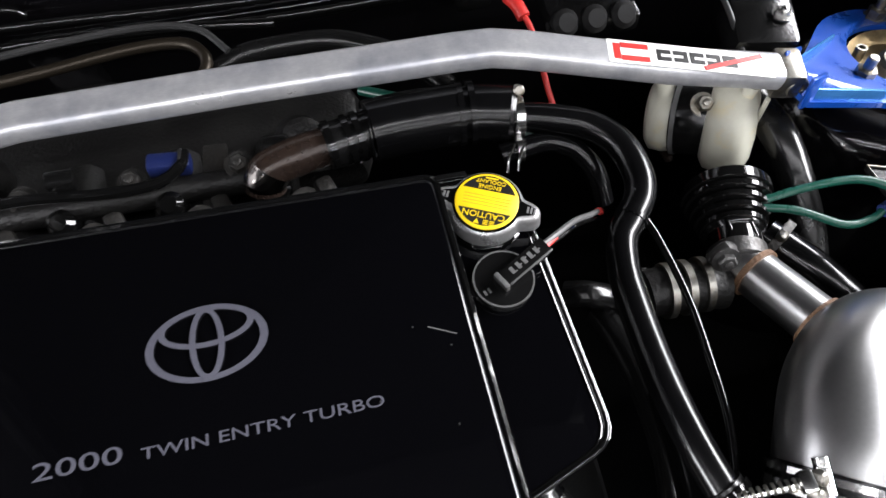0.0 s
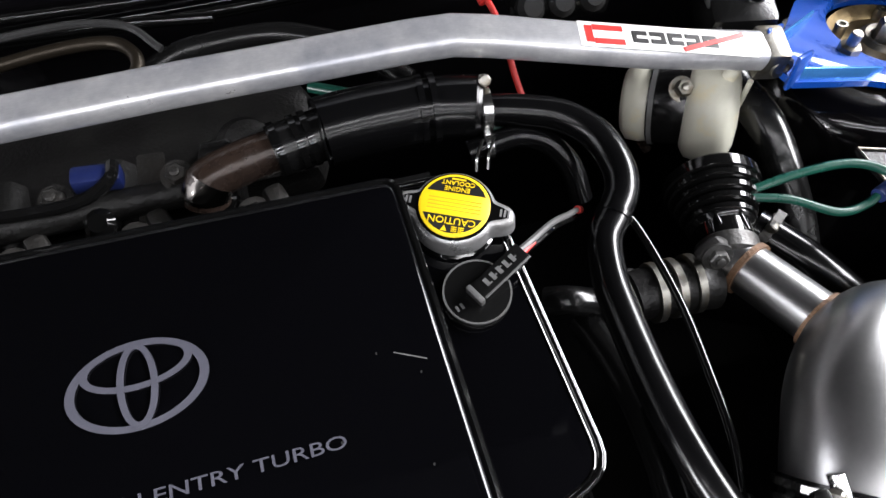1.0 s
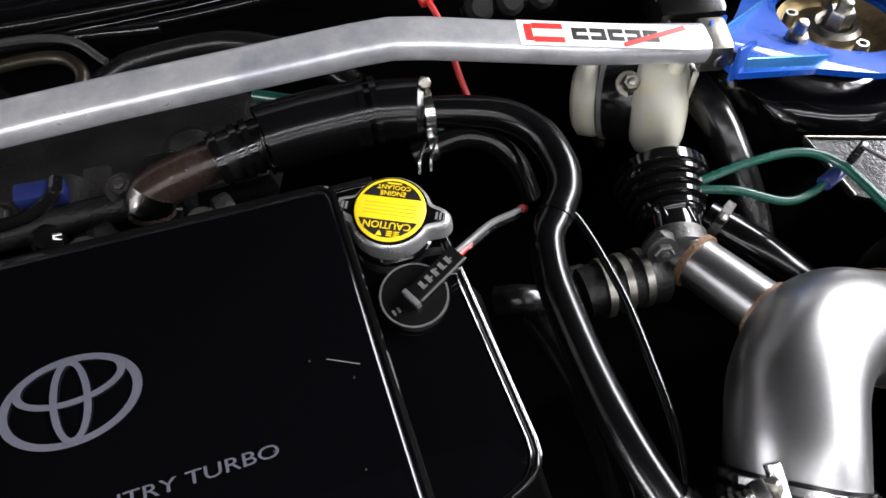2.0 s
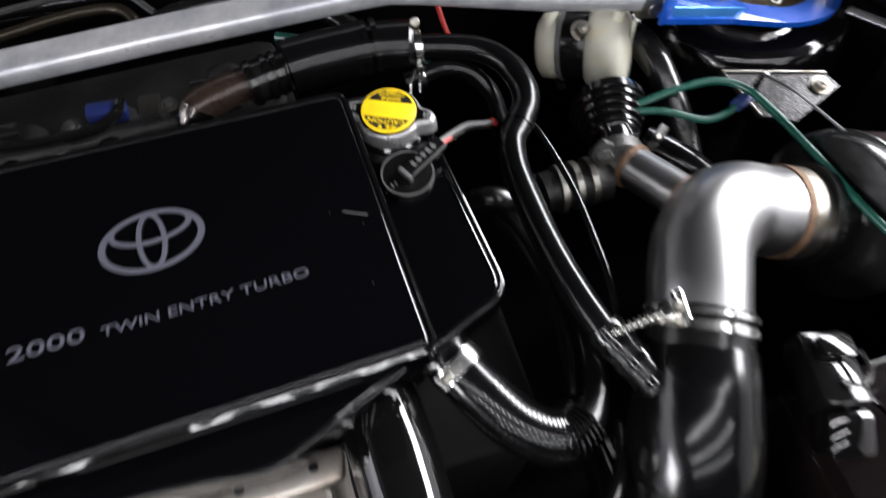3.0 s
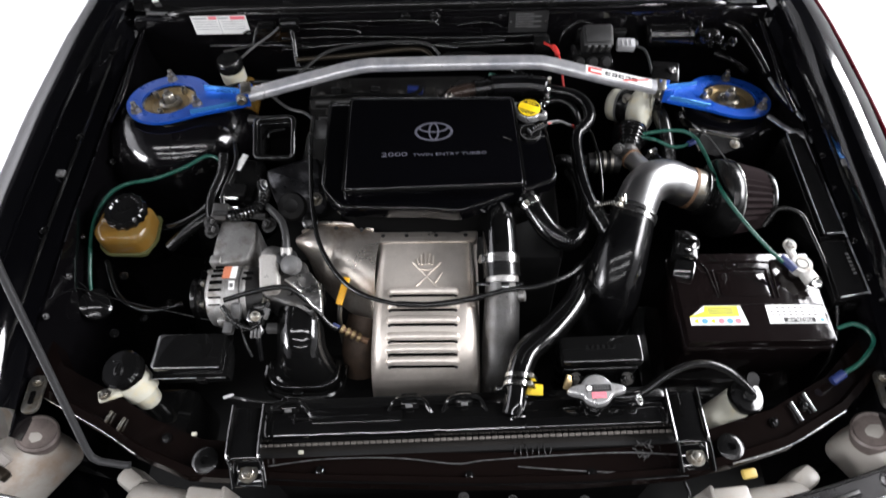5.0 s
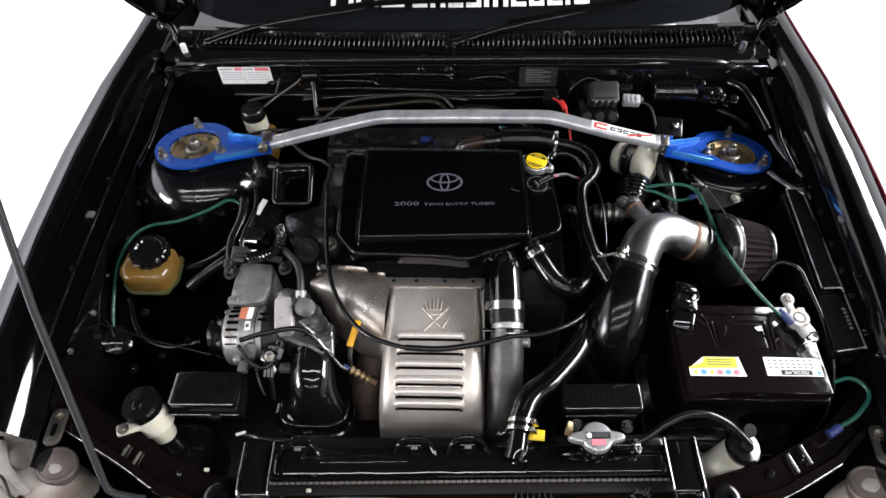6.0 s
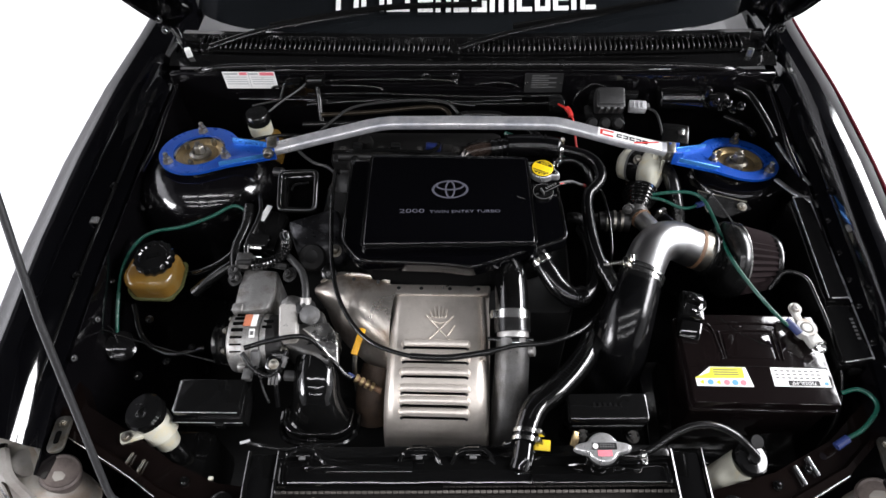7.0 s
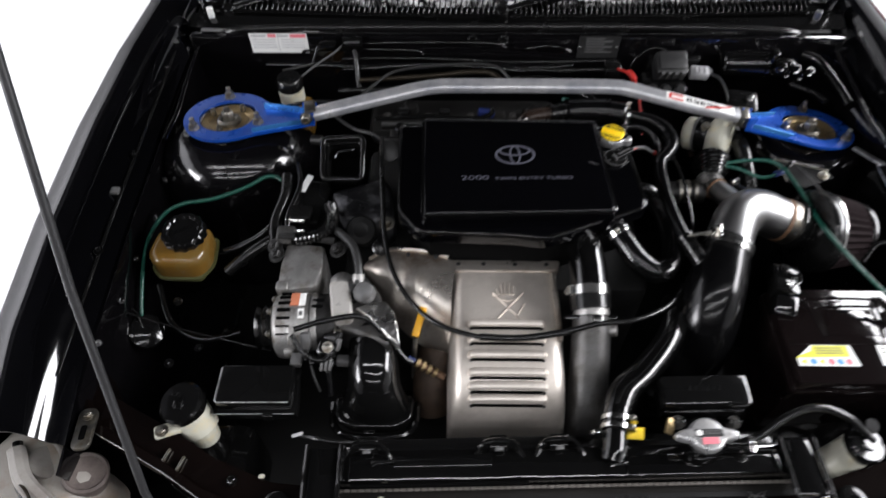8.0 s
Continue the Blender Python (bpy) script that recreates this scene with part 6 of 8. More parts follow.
part("lid_rim", slab(rounded(rect(X0 - 0.002, Y0 - 0.003, X1 + 0.002, Y1 + 0.003), 0.006), 0.815, 0.827, 0.002), M_BATTERY, lid)
BZ = ZT + 0.0002
for line_, rr in (([(0.405, -0.352), (0.412, -0.366), (0.419, -0.416)], 0.0016), ([(0.423, -0.416), (0.421, -0.372), (0.428, -0.366), (0.500, -0.364), (0.504, -0.372), (0.505, -0.416)], 0.0016), ([(0.405, -0.352), (0.452, -0.350), (0.510, -0.352), (0.513, -0.366), (0.512, -0.416)], 0.0016), ([(0.364, -0.350), (0.405, -0.352)], 0.0014), ([(0.364, -0.430), (0.405, -0.4285), (0.535, -0.4285), (0.575, -0.430)], 0.0010)):
    part("lid_bead", tube([(x, y, BZ) for x, y in line_], rr, 8, 4), M_BATTERY, lid)
part("handle_well", rbox((0.463, -0.392, ZT - 0.0004), (0.074, 0.044, 0.003), 0.001), M_BATTERY, lid)
part("vent_mark", ring((0.452, -0.356, BZ), (0, 0, 1), 0.010, 0.001, 0.0015), M_BATTERY, lid)
part("vent_bar", rbox((0.452, -0.356, BZ), (0.014, 0.003, 0.002), 0.0008), M_BATTERY, lid)
l1 = part("label", slab([(0.369, -0.463), (0.455, -0.463), (0.449, -0.430), (0.394, -0.430), (0.369, -0.450)], ZT - 0.001, ZT + 0.0006), M_WHITE, lid, "white label with yellow warning field and symbols")
part("yellow_field", slab([(0.369, -0.4505), (0.444, -0.4485), (0.444, -0.431), (0.3945, -0.431), (0.392, -0.440), (0.369, -0.4485)], ZT, ZT + 0.001), M_LIME, l1)
for k in range(6):
    part("symbol", lathe([(0.0047, 0), (0.0047, 0.0012)], (0.378 + 0.0125 * k, -0.4565, ZT), (0, 0, 1), 3 if k in (0, 2) else 18), (M_YELLOW, M_LBLUE, M_YELLOW, M_PINK, M_LBLUE, M_PINK)[k], l1)
part("print_bar", bars([(0.398, -0.436 - 0.004 * k, 0.436, -0.4345 - 0.004 * k) for k in range(3)], pose(0, 0, ZT + 0.001), 0.0006), M_GREY, l1)
l2 = part("label", slab([(0.487, -0.461), (0.572, -0.461), (0.572, -0.429), (0.487, -0.429)], ZT - 0.001, ZT + 0.0006), M_WHITE, lid, "white label with the battery type in a black field")
part("black_field", bars([(0.509, -0.4595, 0.556, -0.4510)], pose(0, 0, ZT + 0.0006), 0.0006), M_INKHOLE, l2)
part("lettering", lettering("75D23L-MF", 0.0078, pose(0.5325, -0.4552, ZT + 0.0012, 0, 0, 180), 0.0002), M_WHITE, l2, "white type lettering")
part("print_bar", bars([(0.492 + 0.009 * k, -0.436 - 0.006 * j, 0.4975 + 0.009 * k, -0.4335 - 0.006 * j) for k in range(8) for j in range(3)], pose(0, 0, ZT + 0.0005), 0.0005), M_GREY, l2)
part("blue_mark", lathe([(0.003, 0), (0.003, 0.001)], (0.566, -0.4555, ZT + 0.0003), (0, 0, 1), 14), M_LBLUE, l2)
# terminal clamp
term = thing("battery_terminal", (0.553, -0.368, 0.845), "pale corroded lead terminal clamp", "terminal")
part("post", lathe([(0.009, 0), (0.009, 0.020), (0.0075, 0.022)], (0.553, -0.368, 0.846), (0, 0, 1), 20), M_LEAD, term)
part("clamp_ring", ring((0.553, -0.368, 0.860), (0, 0, 1), 0.010, 0.014, 0.006, 24), M_LEAD, term)
part("clamp_ear", rbox((0.560, -0.388, 0.860), (0.022, 0.022, 0.014), 0.004, (0, 0, 20)), M_LEAD, term)
part("clamp_bolt", bolt((0.566, -0.398, 0.862), (0.3, -1, 0.2), 0.007, 0.010), M_CHROME, term)
part("cable_lug", rbox((0.546, -0.342, 0.860), (0.013, 0.028, 0.008), 0.004, (10, 0, 15)), M_LEAD, term)
part("lug_bolt", bolt((0.545, -0.332, 0.864), (0, -0.2, 1), 0.007, 0.009), M_LEAD, term, "pale corroded lug bolt")
part("blue_boot", tube([(0.520, -0.358, 0.873), (0.530, -0.370, 0.871), (0.538, -0.380, 0.868)], 0.0062, 10), M_BLUEP, term, "dark blue cable end")
wire("battery_lead", [(0.520, -0.285, 0.850), (0.545, -0.262, 0.868), (0.575, -0.275, 0.872), (0.585, -0.31, 0.866), (0.597, -0.37, 0.852), (0.603, -0.43, 0.83), (0.602, -0.48, 0.78), (0.60, -0.50, 0.70)], 0.0035, M_RUBBER, "thin black battery lead", "cable", 8)
hd = thing("battery_relay", (0.37, -0.345, 0.83), "glossy black relay at the battery's corner", "relay")
part("relay_body", rbox((0.380, -0.330, 0.856), (0.038, 0.052, 0.026), 0.004, (-6, 8, -12)), M_PLASTIC_G, hd)
part("frosted_face", rbox((0.372, -0.368, 0.852), (0.034, 0.030, 0.022), 0.004, (24, 6, -12)), M_GLOSS, hd, "bright reflecting relay face")
part("relay_lug", rbox((0.386, -0.318, 0.872), (0.026, 0.016, 0.008), 0.002, (-10, 8, -12)), M_PLASTIC_G, hd)
part("relay_clip", tube([(0.378, -0.340, 0.872), (0.385, -0.346, 0.876), (0.396, -0.340, 0.876), (0.398, -0.326, 0.876)], 0.0018, 6, 3), M_CHROME, hd)
tagged(part("battery_tray", rbox((0.47, -0.41, 0.615), (0.26, 0.2, 0.03), 0.006), M_PLASTIC), "black plastic tray below the battery", "tray")

# fuse box along the wing
fb = thing("fuse_box", (0.638, -0.24, 0.74), "long black fuse box with a raised edge beside the wing", "fuse box")
part("body", slab(rounded([(0.604, -0.085), (0.641, -0.082), (0.645, -0.418), (0.592, -0.428), (0.594, -0.325), (0.604, -0.315)], 0.008), 0.74, 0.852, 0.004), M_PLASTIC_G, fb)
part("lid", slab(rounded([(0.608, -0.088), (0.638, -0.086), (0.641, -0.308), (0.606, -0.311)], 0.006), 0.848, 0.864, 0.003), M_PLASTIC_G, fb, "glossy black lid", sharp=0.6)
# The pale lid edges paint the highlights of the rounded lid.
part("lid_edge", tube([(0.637, -0.090, 0.8645), (0.64, -0.300, 0.8645), (0.637, -0.307, 0.8640), (0.611, -0.309, 0.8635)], 0.0014, 10, 4), M_EDGE, fb, "lid edge with a painted highlight")
part("front_lid", slab(rounded([(0.598, -0.322), (0.642, -0.318), (0.644, -0.415), (0.594, -0.425)], 0.006), 0.848, 0.860, 0.003), M_PLASTIC_G, fb, sharp=0.6)
part("lid_edge", tube([(0.6425, -0.318, 0.8600), (0.6435, -0.410, 0.8600), (0.639, -0.416, 0.8595), (0.598, -0.424, 0.8590)], 0.0013, 10, 4), M_EDGE, fb)
part("lid_edge", tube([(0.6085, -0.090, 0.8640), (0.6065, -0.309, 0.8640)], 0.0012, 8), M_EDGE, fb)
part("lid_edge", tube([(0.6085, -0.089, 0.8640), (0.637, -0.087, 0.8640)], 0.0012, 8), M_EDGE, fb)
part("latch", rbox((0.62, -0.428, 0.835), (0.018, 0.006, 0.022), 0.002), M_PLASTIC_G, fb)
part("stamp", bars([(-0.020 + 0.007 * k, -0.0025, -0.016 + 0.007 * k, 0.0025) for k in range(6)], pose(0.632, -0.365, 0.8605, 0, 0, -88), 0.0006), M_GREY, fb)

# panel below the right tower
bpn = thing("bracket_panel", (0.485, -0.095, 0.850), "flat dark bracket panel with pale edges", "bracket")
part("plate", slab([(0.441, -0.069), (0.449, -0.121), (0.475, -0.135), (0.530, -0.112), (0.526, -0.096)], 0.852, 0.856), M_PLASTIC, bpn)
part("plate_edge", tube([(0.526, -0.096, 0.857), (0.441, -0.069, 0.857), (0.449, -0.121, 0.857)], 0.0010, 6, 1, curve=False), M_DULL, bpn, "pale panel edge")
part("screw", bolt((0.514, -0.108, 0.857), (0, -0.2, 1), 0.006, 0.005), M_DULL, bpn)

# ---- green hoses and other lines ----
gh = thing("green_hose", (0.45, -0.20, 0.80), "shiny green earth cables running to the battery terminal", "cable")
part("long_cable", tube([(0.345, -0.083, 0.858), (0.385, -0.082, 0.866), (0.420, -0.085, 0.869), (0.440, -0.100, 0.870), (0.446, -0.133, 0.875), (0.448, -0.19, 0.885), (0.452, -0.25, 0.892), (0.473, -0.305, 0.890), (0.500, -0.348, 0.882), (0.522, -0.368, 0.872)], 0.0031, 12, 8), M_GREEN, gh)
part("short_cable", tube([(0.345, -0.086, 0.857), (0.372, -0.096, 0.860), (0.400, -0.112, 0.858), (0.420, -0.112, 0.858), (0.436, -0.106, 0.862)], 0.0029, 12, 8), M_GREEN, gh)
part("cable_tie", rbox((0.452, -0.100, 0.876), (0.014, 0.006, 0.012), 0.002, (0, 0, 30)), M_PLASTIC, gh, "black cable tie")
part("tie_tail", tube([(0.452, -0.10, 0.882), (0.458, -0.13, 0.892), (0.470, -0.175, 0.895)], 0.0012, 6), M_DUST, gh)
part("blue_end", tube([(0.430, -0.109, 0.861), (0.446, -0.103, 0.862)], 0.0052, 10), M_BLUEP, gh, "blue cable end")
wire("green_cable", [(0.586, -0.468, 0.842), (0.608, -0.464, 0.848), (0.624, -0.475, 0.850), (0.627, -0.495, 0.848), (0.603, -0.522, 0.840), (0.574, -0.538, 0.832)], 0.0034, M_GREEN, "green earth cable looping beside the battery", "cable")
tagged(part("cable_end", tube([(0.578, -0.536, 0.833), (0.560, -0.547, 0.828)], 0.0065, 12), M_BLUEP), "blue end of an earth cable", "cable end")
wire("green_cable", [(-0.395, -0.165, 0.860), (-0.41, -0.135, 0.866), (-0.435, -0.128, 0.868), (-0.47, -0.150, 0.864), (-0.52, -0.170, 0.858), (-0.575, -0.178, 0.852), (-0.605, -0.200, 0.845), (-0.622, -0.25, 0.83), (-0.620, -0.32, 0.80), (-0.617, -0.38, 0.76)], 0.0032, M_GREEN, "thin green cable along the inner wing", "cable", 8)
wire("green_cable", [(0.08, 0.055, 0.885), (0.14, 0.02, 0.89), (0.18, 0.0, 0.886), (0.215, -0.02, 0.875)], 0.004, M_GREEN, "green cable passing below the brace", "cable")
wire("red_wire", [(0.19, 0.13, 0.895), (0.205, 0.09, 0.912), (0.214, 0.062, 0.905), (0.218, 0.03, 0.885), (0.222, 0.010, 0.870), (0.223, -0.006, 0.855)], 0.0022, M_RED, "bright red wire passing below the brace", "wire")
tagged(part("red_sleeve", tube([(0.202, 0.098, 0.912), (0.206, 0.086, 0.914), (0.209, 0.076, 0.911)], 0.0052, 10), M_RED), "red insulating sleeve on a wire", "sleeve")
ck = thing("clutch_cable", (0, -0.40, 0.82), "long thin black cable looping in front of the heat shield", "cable")
part("cable", tube([(-0.243, -0.060, 0.895), (-0.238, -0.13, 0.902), (-0.232, -0.20, 0.890), (-0.228, -0.25, 0.868), (-0.212, -0.31, 0.852), (-0.180, -0.365, 0.848), (-0.140, -0.402, 0.848), (-0.079, -0.424, 0.850), (-0.02, -0.427, 0.853), (0.04, -0.420, 0.858), (0.09, -0.410, 0.866), (0.14, -0.402, 0.862), (0.19, -0.378, 0.855), (0.222, -0.348, 0.848), (0.240, -0.318, 0.83)], 0.0040, 10, 8), M_RUBBER, ck)
part("sheath", tube([(-0.079, -0.424, 0.850), (-0.02, -0.427, 0.853), (0.04, -0.420, 0.858), (0.055, -0.417, 0.861)], 0.0052, 10, 8), M_RUBBER, ck)

# white round bottle by the tower
wb = thing("vacuum_canister", (0.350, 0.012, 0.80), "round cream plastic canister held by a black band", "canister")
WA = Vector((0.80, -0.52, 0.28)).normalized()
WR = Vector((0.3690, 0.0010, 0.836))
WL = WR - WA * 0.054 + Vector((0, 0, 0.005))
part("canister", lathe([(0.012, -0.018), (0.030, -0.018), (0.0365, -0.014), (0.0388, -0.006), (0.0388, 0.006), (0.0372, 0.012), (0.033, 0.0165), (0.025, 0.0195), (0.010, 0.021)], WR, WA, 44), M_WHITEP, wb, "cream plastic end with a rounded rim", sharp=0.9)
part("canister", lathe([(0.010, -0.010), (0.024, -0.010), (0.0295, -0.006), (0.0305, 0.004), (0.029, 0.012)], WL, WA, 40), M_WHITEP, wb, "stained cream plastic end", sharp=0.9)
part("nozzle", tube([WR + Vector((0, 0, 0.034)), WR + Vector((0.001, 0, 0.048))], 0.0055, 12), M_WHITEP, wb)
part("mould_seam", tube([WR + WA * 0.0158 + Vector((0, 0, 0.034)), WR + WA * 0.0172 + Vector((0, 0, 0.012)), WR + WA * 0.0172 + Vector((0.001, 0, -0.012))], 0.0020, 8), M_WHITEP, wb)
band = part("band", lathe([(0.0300, 0.010), (0.0312, 0.012), (0.0312, 0.036), (0.0300, 0.040)], WL, WA, 32), M_PLASTIC, wb, "black holding band")
part("band_edge", ring(WL + WA * 0.013, WA, 0.0310, 0.0035, 0.0012), M_GREY, band)
part("band_bolt", bolt(WL + WA * 0.020 + Vector((-0.002, -0.012, 0.030)), (-0.1, -0.5, 1), 0.0065, 0.008), M_DULL, band)
part("drain_tip", tube([WL + Vector((0.004, -0.016, -0.030)), WL + Vector((0.010, -0.022, -0.038))], 0.004, 8), M_PIPEEND, wb, "rust brown drain stub")
wire("side_hose", [(0.395, 0.02, 0.84), (0.405, -0.02, 0.835), (0.412, -0.06, 0.815), (0.415, -0.10, 0.79), (0.41, -0.14, 0.76)], 0.014, M_RUBBER, "black hose beside the tower", "hose")
bd = thing("black_duct", (0.395, -0.125, 0.80), "dark rubber hose with a clamp behind the filter", "hose")
part("hose", tube([(0.37, -0.09, 0.812), (0.395, -0.125, 0.812), (0.42, -0.16, 0.802)], 0.015, 16), M_HOSE, bd)
clamp(bd, (0.376, -0.098, 0.812), (0.58, -0.81, 0), 0.0155, 0.007, (0, 0.2, 0.9), "dark steel hose clamp", mat=M_DARKGREY)

# ---- passenger side: reservoir, alternator, duct ----
ps = thing("steering_reservoir", (-0.55, -0.27, 0.78), "amber fluid reservoir with a black screw cap", "reservoir")
part("tank", slab(rounded([(-0.600, -0.232), (-0.606, -0.280), (-0.588, -0.301), (-0.524, -0.301), (-0.510, -0.278), (-0.514, -0.224)], 0.012), 0.815, 0.856, 0.014, segs=3), M_AMBER, ps, "amber translucent tank", sharp=1.0)
part("lower_tank", slab(rounded([(-0.594, -0.240), (-0.597, -0.295), (-0.526, -0.297), (-0.514, -0.24)], 0.012), 0.797, 0.8145), M_FLUID, ps, "greenish lower half")
part("tank_seam", slab(rounded([(-0.603, -0.227), (-0.609, -0.284), (-0.588, -0.305), (-0.523, -0.305), (-0.506, -0.278), (-0.510, -0.220)], 0.012), 0.812, 0.816), M_FLUID, ps)
pc = part("screw_cap", lathe([(0.030, 0), (0.0345, 0.002), (0.0345, 0.014), (0.031, 0.018), (0.025, 0.0175), (0.023, 0.015)], (-0.549, -0.247, 0.856), (0, -0.05, 1), 84, lobes=14, lobe=0.035), M_PLASTIC_G, ps, "black ribbed screw cap")
for k in range(5):
    part("cap_print", bars([(-0.014 + 0.006 * k, -0.004, -0.010 + 0.006 * k, 0.004)], pose(-0.549, -0.247, 0.8718, 0, 0, 20), 0.0012), M_PLASTIC_G, pc)
part("outlet_hose", tube([(-0.484, -0.285, 0.81), (-0.46, -0.272, 0.825), (-0.43, -0.255, 0.838), (-0.405, -0.24, 0.845)], 0.010, 12), M_RUBBER, ps, "black return hose")
wire("steering_hose", [(-0.400, -0.13, 0.872), (-0.398, -0.17, 0.866), (-0.408, -0.22, 0.858), (-0.402, -0.26, 0.852), (-0.392, -0.285, 0.842)], 0.010, M_RUBBER, "glossy black hose bend", "hose")
wire("steering_line", [(-0.386, -0.10, 0.868), (-0.375, -0.15, 0.872), (-0.386, -0.22, 0.868), (-0.38, -0.25, 0.85)], 0.005, M_RUBBER, "black hose behind the ignition coil", "hose")

alt = thing("alternator", (-0.3500, -0.39, 0.72), "grimy cast aluminium alternator with cooling slots", "alternator")
part("housing", lathe([(0.028, -0.058), (0.048, -0.057), (0.0555, -0.053), (0.058, -0.046), (0.058, -0.01), (0.058, 0.012), (0.056, 0.016)], (-0.3320, -0.395, 0.805), (1, 0.05, 0.02), 40), M_CAST, alt, "cast aluminium drum", sharp=0.8)
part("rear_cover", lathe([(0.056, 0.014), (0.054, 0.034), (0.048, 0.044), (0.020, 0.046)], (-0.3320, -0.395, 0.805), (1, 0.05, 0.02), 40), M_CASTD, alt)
part("pulley", lathe([(0.034, -0.088), (0.040, -0.086), (0.035, -0.080), (0.040, -0.074), (0.035, -0.068), (0.040, -0.062), (0.02, -0.058)], (-0.3320, -0.395, 0.805), (1, 0.05, 0.02), 36), M_PLASTIC, alt, "dark belt pulley")
for k in range(7):
    a = radians(44 + 14.2 * k)
    q = Vector((-0.3680, -0.395 - math.cos(a) * 0.0570, 0.805 + math.sin(a) * 0.0570))
    # Black bars on the drum paint the shade inside its slots.
    part("slot", rbox(q, (0.022, 0.0078, 0.0030), 0.0014, (-(90 - math.degrees(a)), 0, 3), segs=2), M_SLOTSHADE, alt, "black bar for the shade in a cooling slot")
for k in range(2):
    a = radians(94 + 14 * k)
    q = Vector((-0.3150, -0.395 - math.cos(a) * 0.0578, 0.805 + math.sin(a) * 0.0578))
    part("slot", rbox(q, (0.018, 0.0060, 0.0030), 0.0014, (-(90 - math.degrees(a)), 0, 3), segs=2), M_SLOTSHADE, alt, "black bar for the shade in a cooling slot")
part("rim_band", ring((-0.3540, -0.396, 0.8045), (1, 0.05, 0.02), 0.0570, 0.004, 0.0022, 40), M_CAST, alt)
part("clamp_lug", rbox((-0.352, -0.436, 0.838), (0.018, 0.034, 0.014), 0.004, (46, 0, 3)), M_CAST, alt, "cast bolt lug")
part("clamp_lug", rbox((-0.360, -0.452, 0.812), (0.016, 0.016, 0.020), 0.004, (60, 0, 3)), M_CAST, alt, "cast bolt lug")
part("terminal_boot", rbox((-0.330, -0.446, 0.840), (0.016, 0.030, 0.018), 0.004, (48, 0, 4)), M_GREY, alt, "grey rubber terminal boot")
part("black_elbow", rbox((-0.288, -0.440, 0.836), (0.030, 0.024, 0.020), 0.005, (30, 0, 12)), M_PLASTIC, alt)
part("label", rbox((-0.3525, -0.3760, 0.8610), (0.014, 0.030, 0.0012), 0.0003, (-12, 0, 3)), M_ORANGE, alt, "orange and white sticker")
part("label", rbox((-0.3405, -0.3760, 0.8610), (0.010, 0.030, 0.0014), 0.0003, (-12, 0, 3)), M_WHITE, alt, "white sticker half with grey bars")
part("label", rbox((-0.3400, -0.4050, 0.8615), (0.010, 0.018, 0.0014), 0.0003, (10, 0, 3)), M_WHITE, alt, "small white sticker")
part("print_bar", rbox((-0.3400, -0.4050, 0.8624), (0.006, 0.008, 0.0008), 0.0002, (10, 0, 3)), M_GREY, alt)
for k in range(3):
    a = radians(40 + 50 * k)
    part("case_bolt", bolt((-0.3905, -0.395 - math.cos(a) * 0.046, 0.805 + math.sin(a) * 0.046), (-1, -0.05, 0.1), 0.0055, 0.006), M_DULL, alt)
part("case_seam", ring((-0.3260, -0.3945, 0.8055), (1, 0.05, 0.02), 0.0575, 0.0025, 0.0014, 40), M_CASTG, alt)
part("through_bolt", bolt((-0.2850, -0.43, 0.84), (1, 0, 0), 0.007, 0.008), M_DULL, alt)
part("bolt_boss", rbox((-0.3800, -0.345, 0.846), (0.020, 0.020, 0.030), 0.005), M_CAST, alt)
alt.location += Vector((0, 0.008, 0.022))
alt.scale = (0.92, 0.85, 0.85)
br = thing("engine_bracket", (-0.34, -0.30, 0.75), "stained cast aluminium bracket above the alternator", "bracket")
part("plate", slab(rounded([(-0.383, -0.262), (-0.322, -0.266), (-0.320, -0.31), (-0.326, -0.345), (-0.372, -0.352), (-0.385, -0.335), (-0.386, -0.305)], 0.008), 0.78, 0.858, 0.005), M_CAST, br, sharp=0.6)
part("rim", tube([(-0.395, -0.255, 0.863), (-0.35, -0.256, 0.866), (-0.305, -0.262, 0.864)], 0.007, 8), M_CASTD, br)
for x, y in ((-0.40, -0.268), (-0.30, -0.275), (-0.395, -0.285)):
    part("bracket_bolt", bolt((x, y, 0.858), (-0.3, -0.3, 1), 0.009, 0.010), M_CASTD, br)
th = thing("thermostat_housing", (-0.26, -0.37, 0.76), "pale cast water outlet with plugs and fittings", "housing")
part("drum", slab(rounded([(-0.306, -0.338), (-0.274, -0.338), (-0.264, -0.404), (-0.294, -0.406)], 0.010), 0.80, 0.866, 0.004, segs=3), M_PALECAST, th, "pale smooth metal cover", sharp=1.0)
part("drum_top", lathe([(0.017, -0.006), (0.017, 0.008), (0.012, 0.013), (0.003, 0.014)], (-0.288, -0.332, 0.848), (0, 0.35, 1), 24), M_CAST, th)
part("drum_slot", rbox((-0.268, -0.360, 0.856), (0.008, 0.022, 0.010), 0.002, (0, 0, 10)), M_PLASTIC, th)
part("casting", slab(rounded([(-0.300, -0.370), (-0.260, -0.330), (-0.232, -0.340), (-0.212, -0.40), (-0.205, -0.44), (-0.24, -0.425), (-0.29, -0.410)], 0.010), 0.79, 0.848, 0.008), M_CASTG, th, "oily grey casting", sharp=0.8)
part("foil_wrap", slab([(-0.262, -0.378), (-0.240, -0.368), (-0.220, -0.366), (-0.206, -0.384), (-0.199, -0.406), (-0.194, -0.440), (-0.212, -0.426), (-0.232, -0.402)][::-1], 0.838, 0.853, 0.0025), M_FOIL, th, "crumpled bright foil wrap", sharp=0.9)
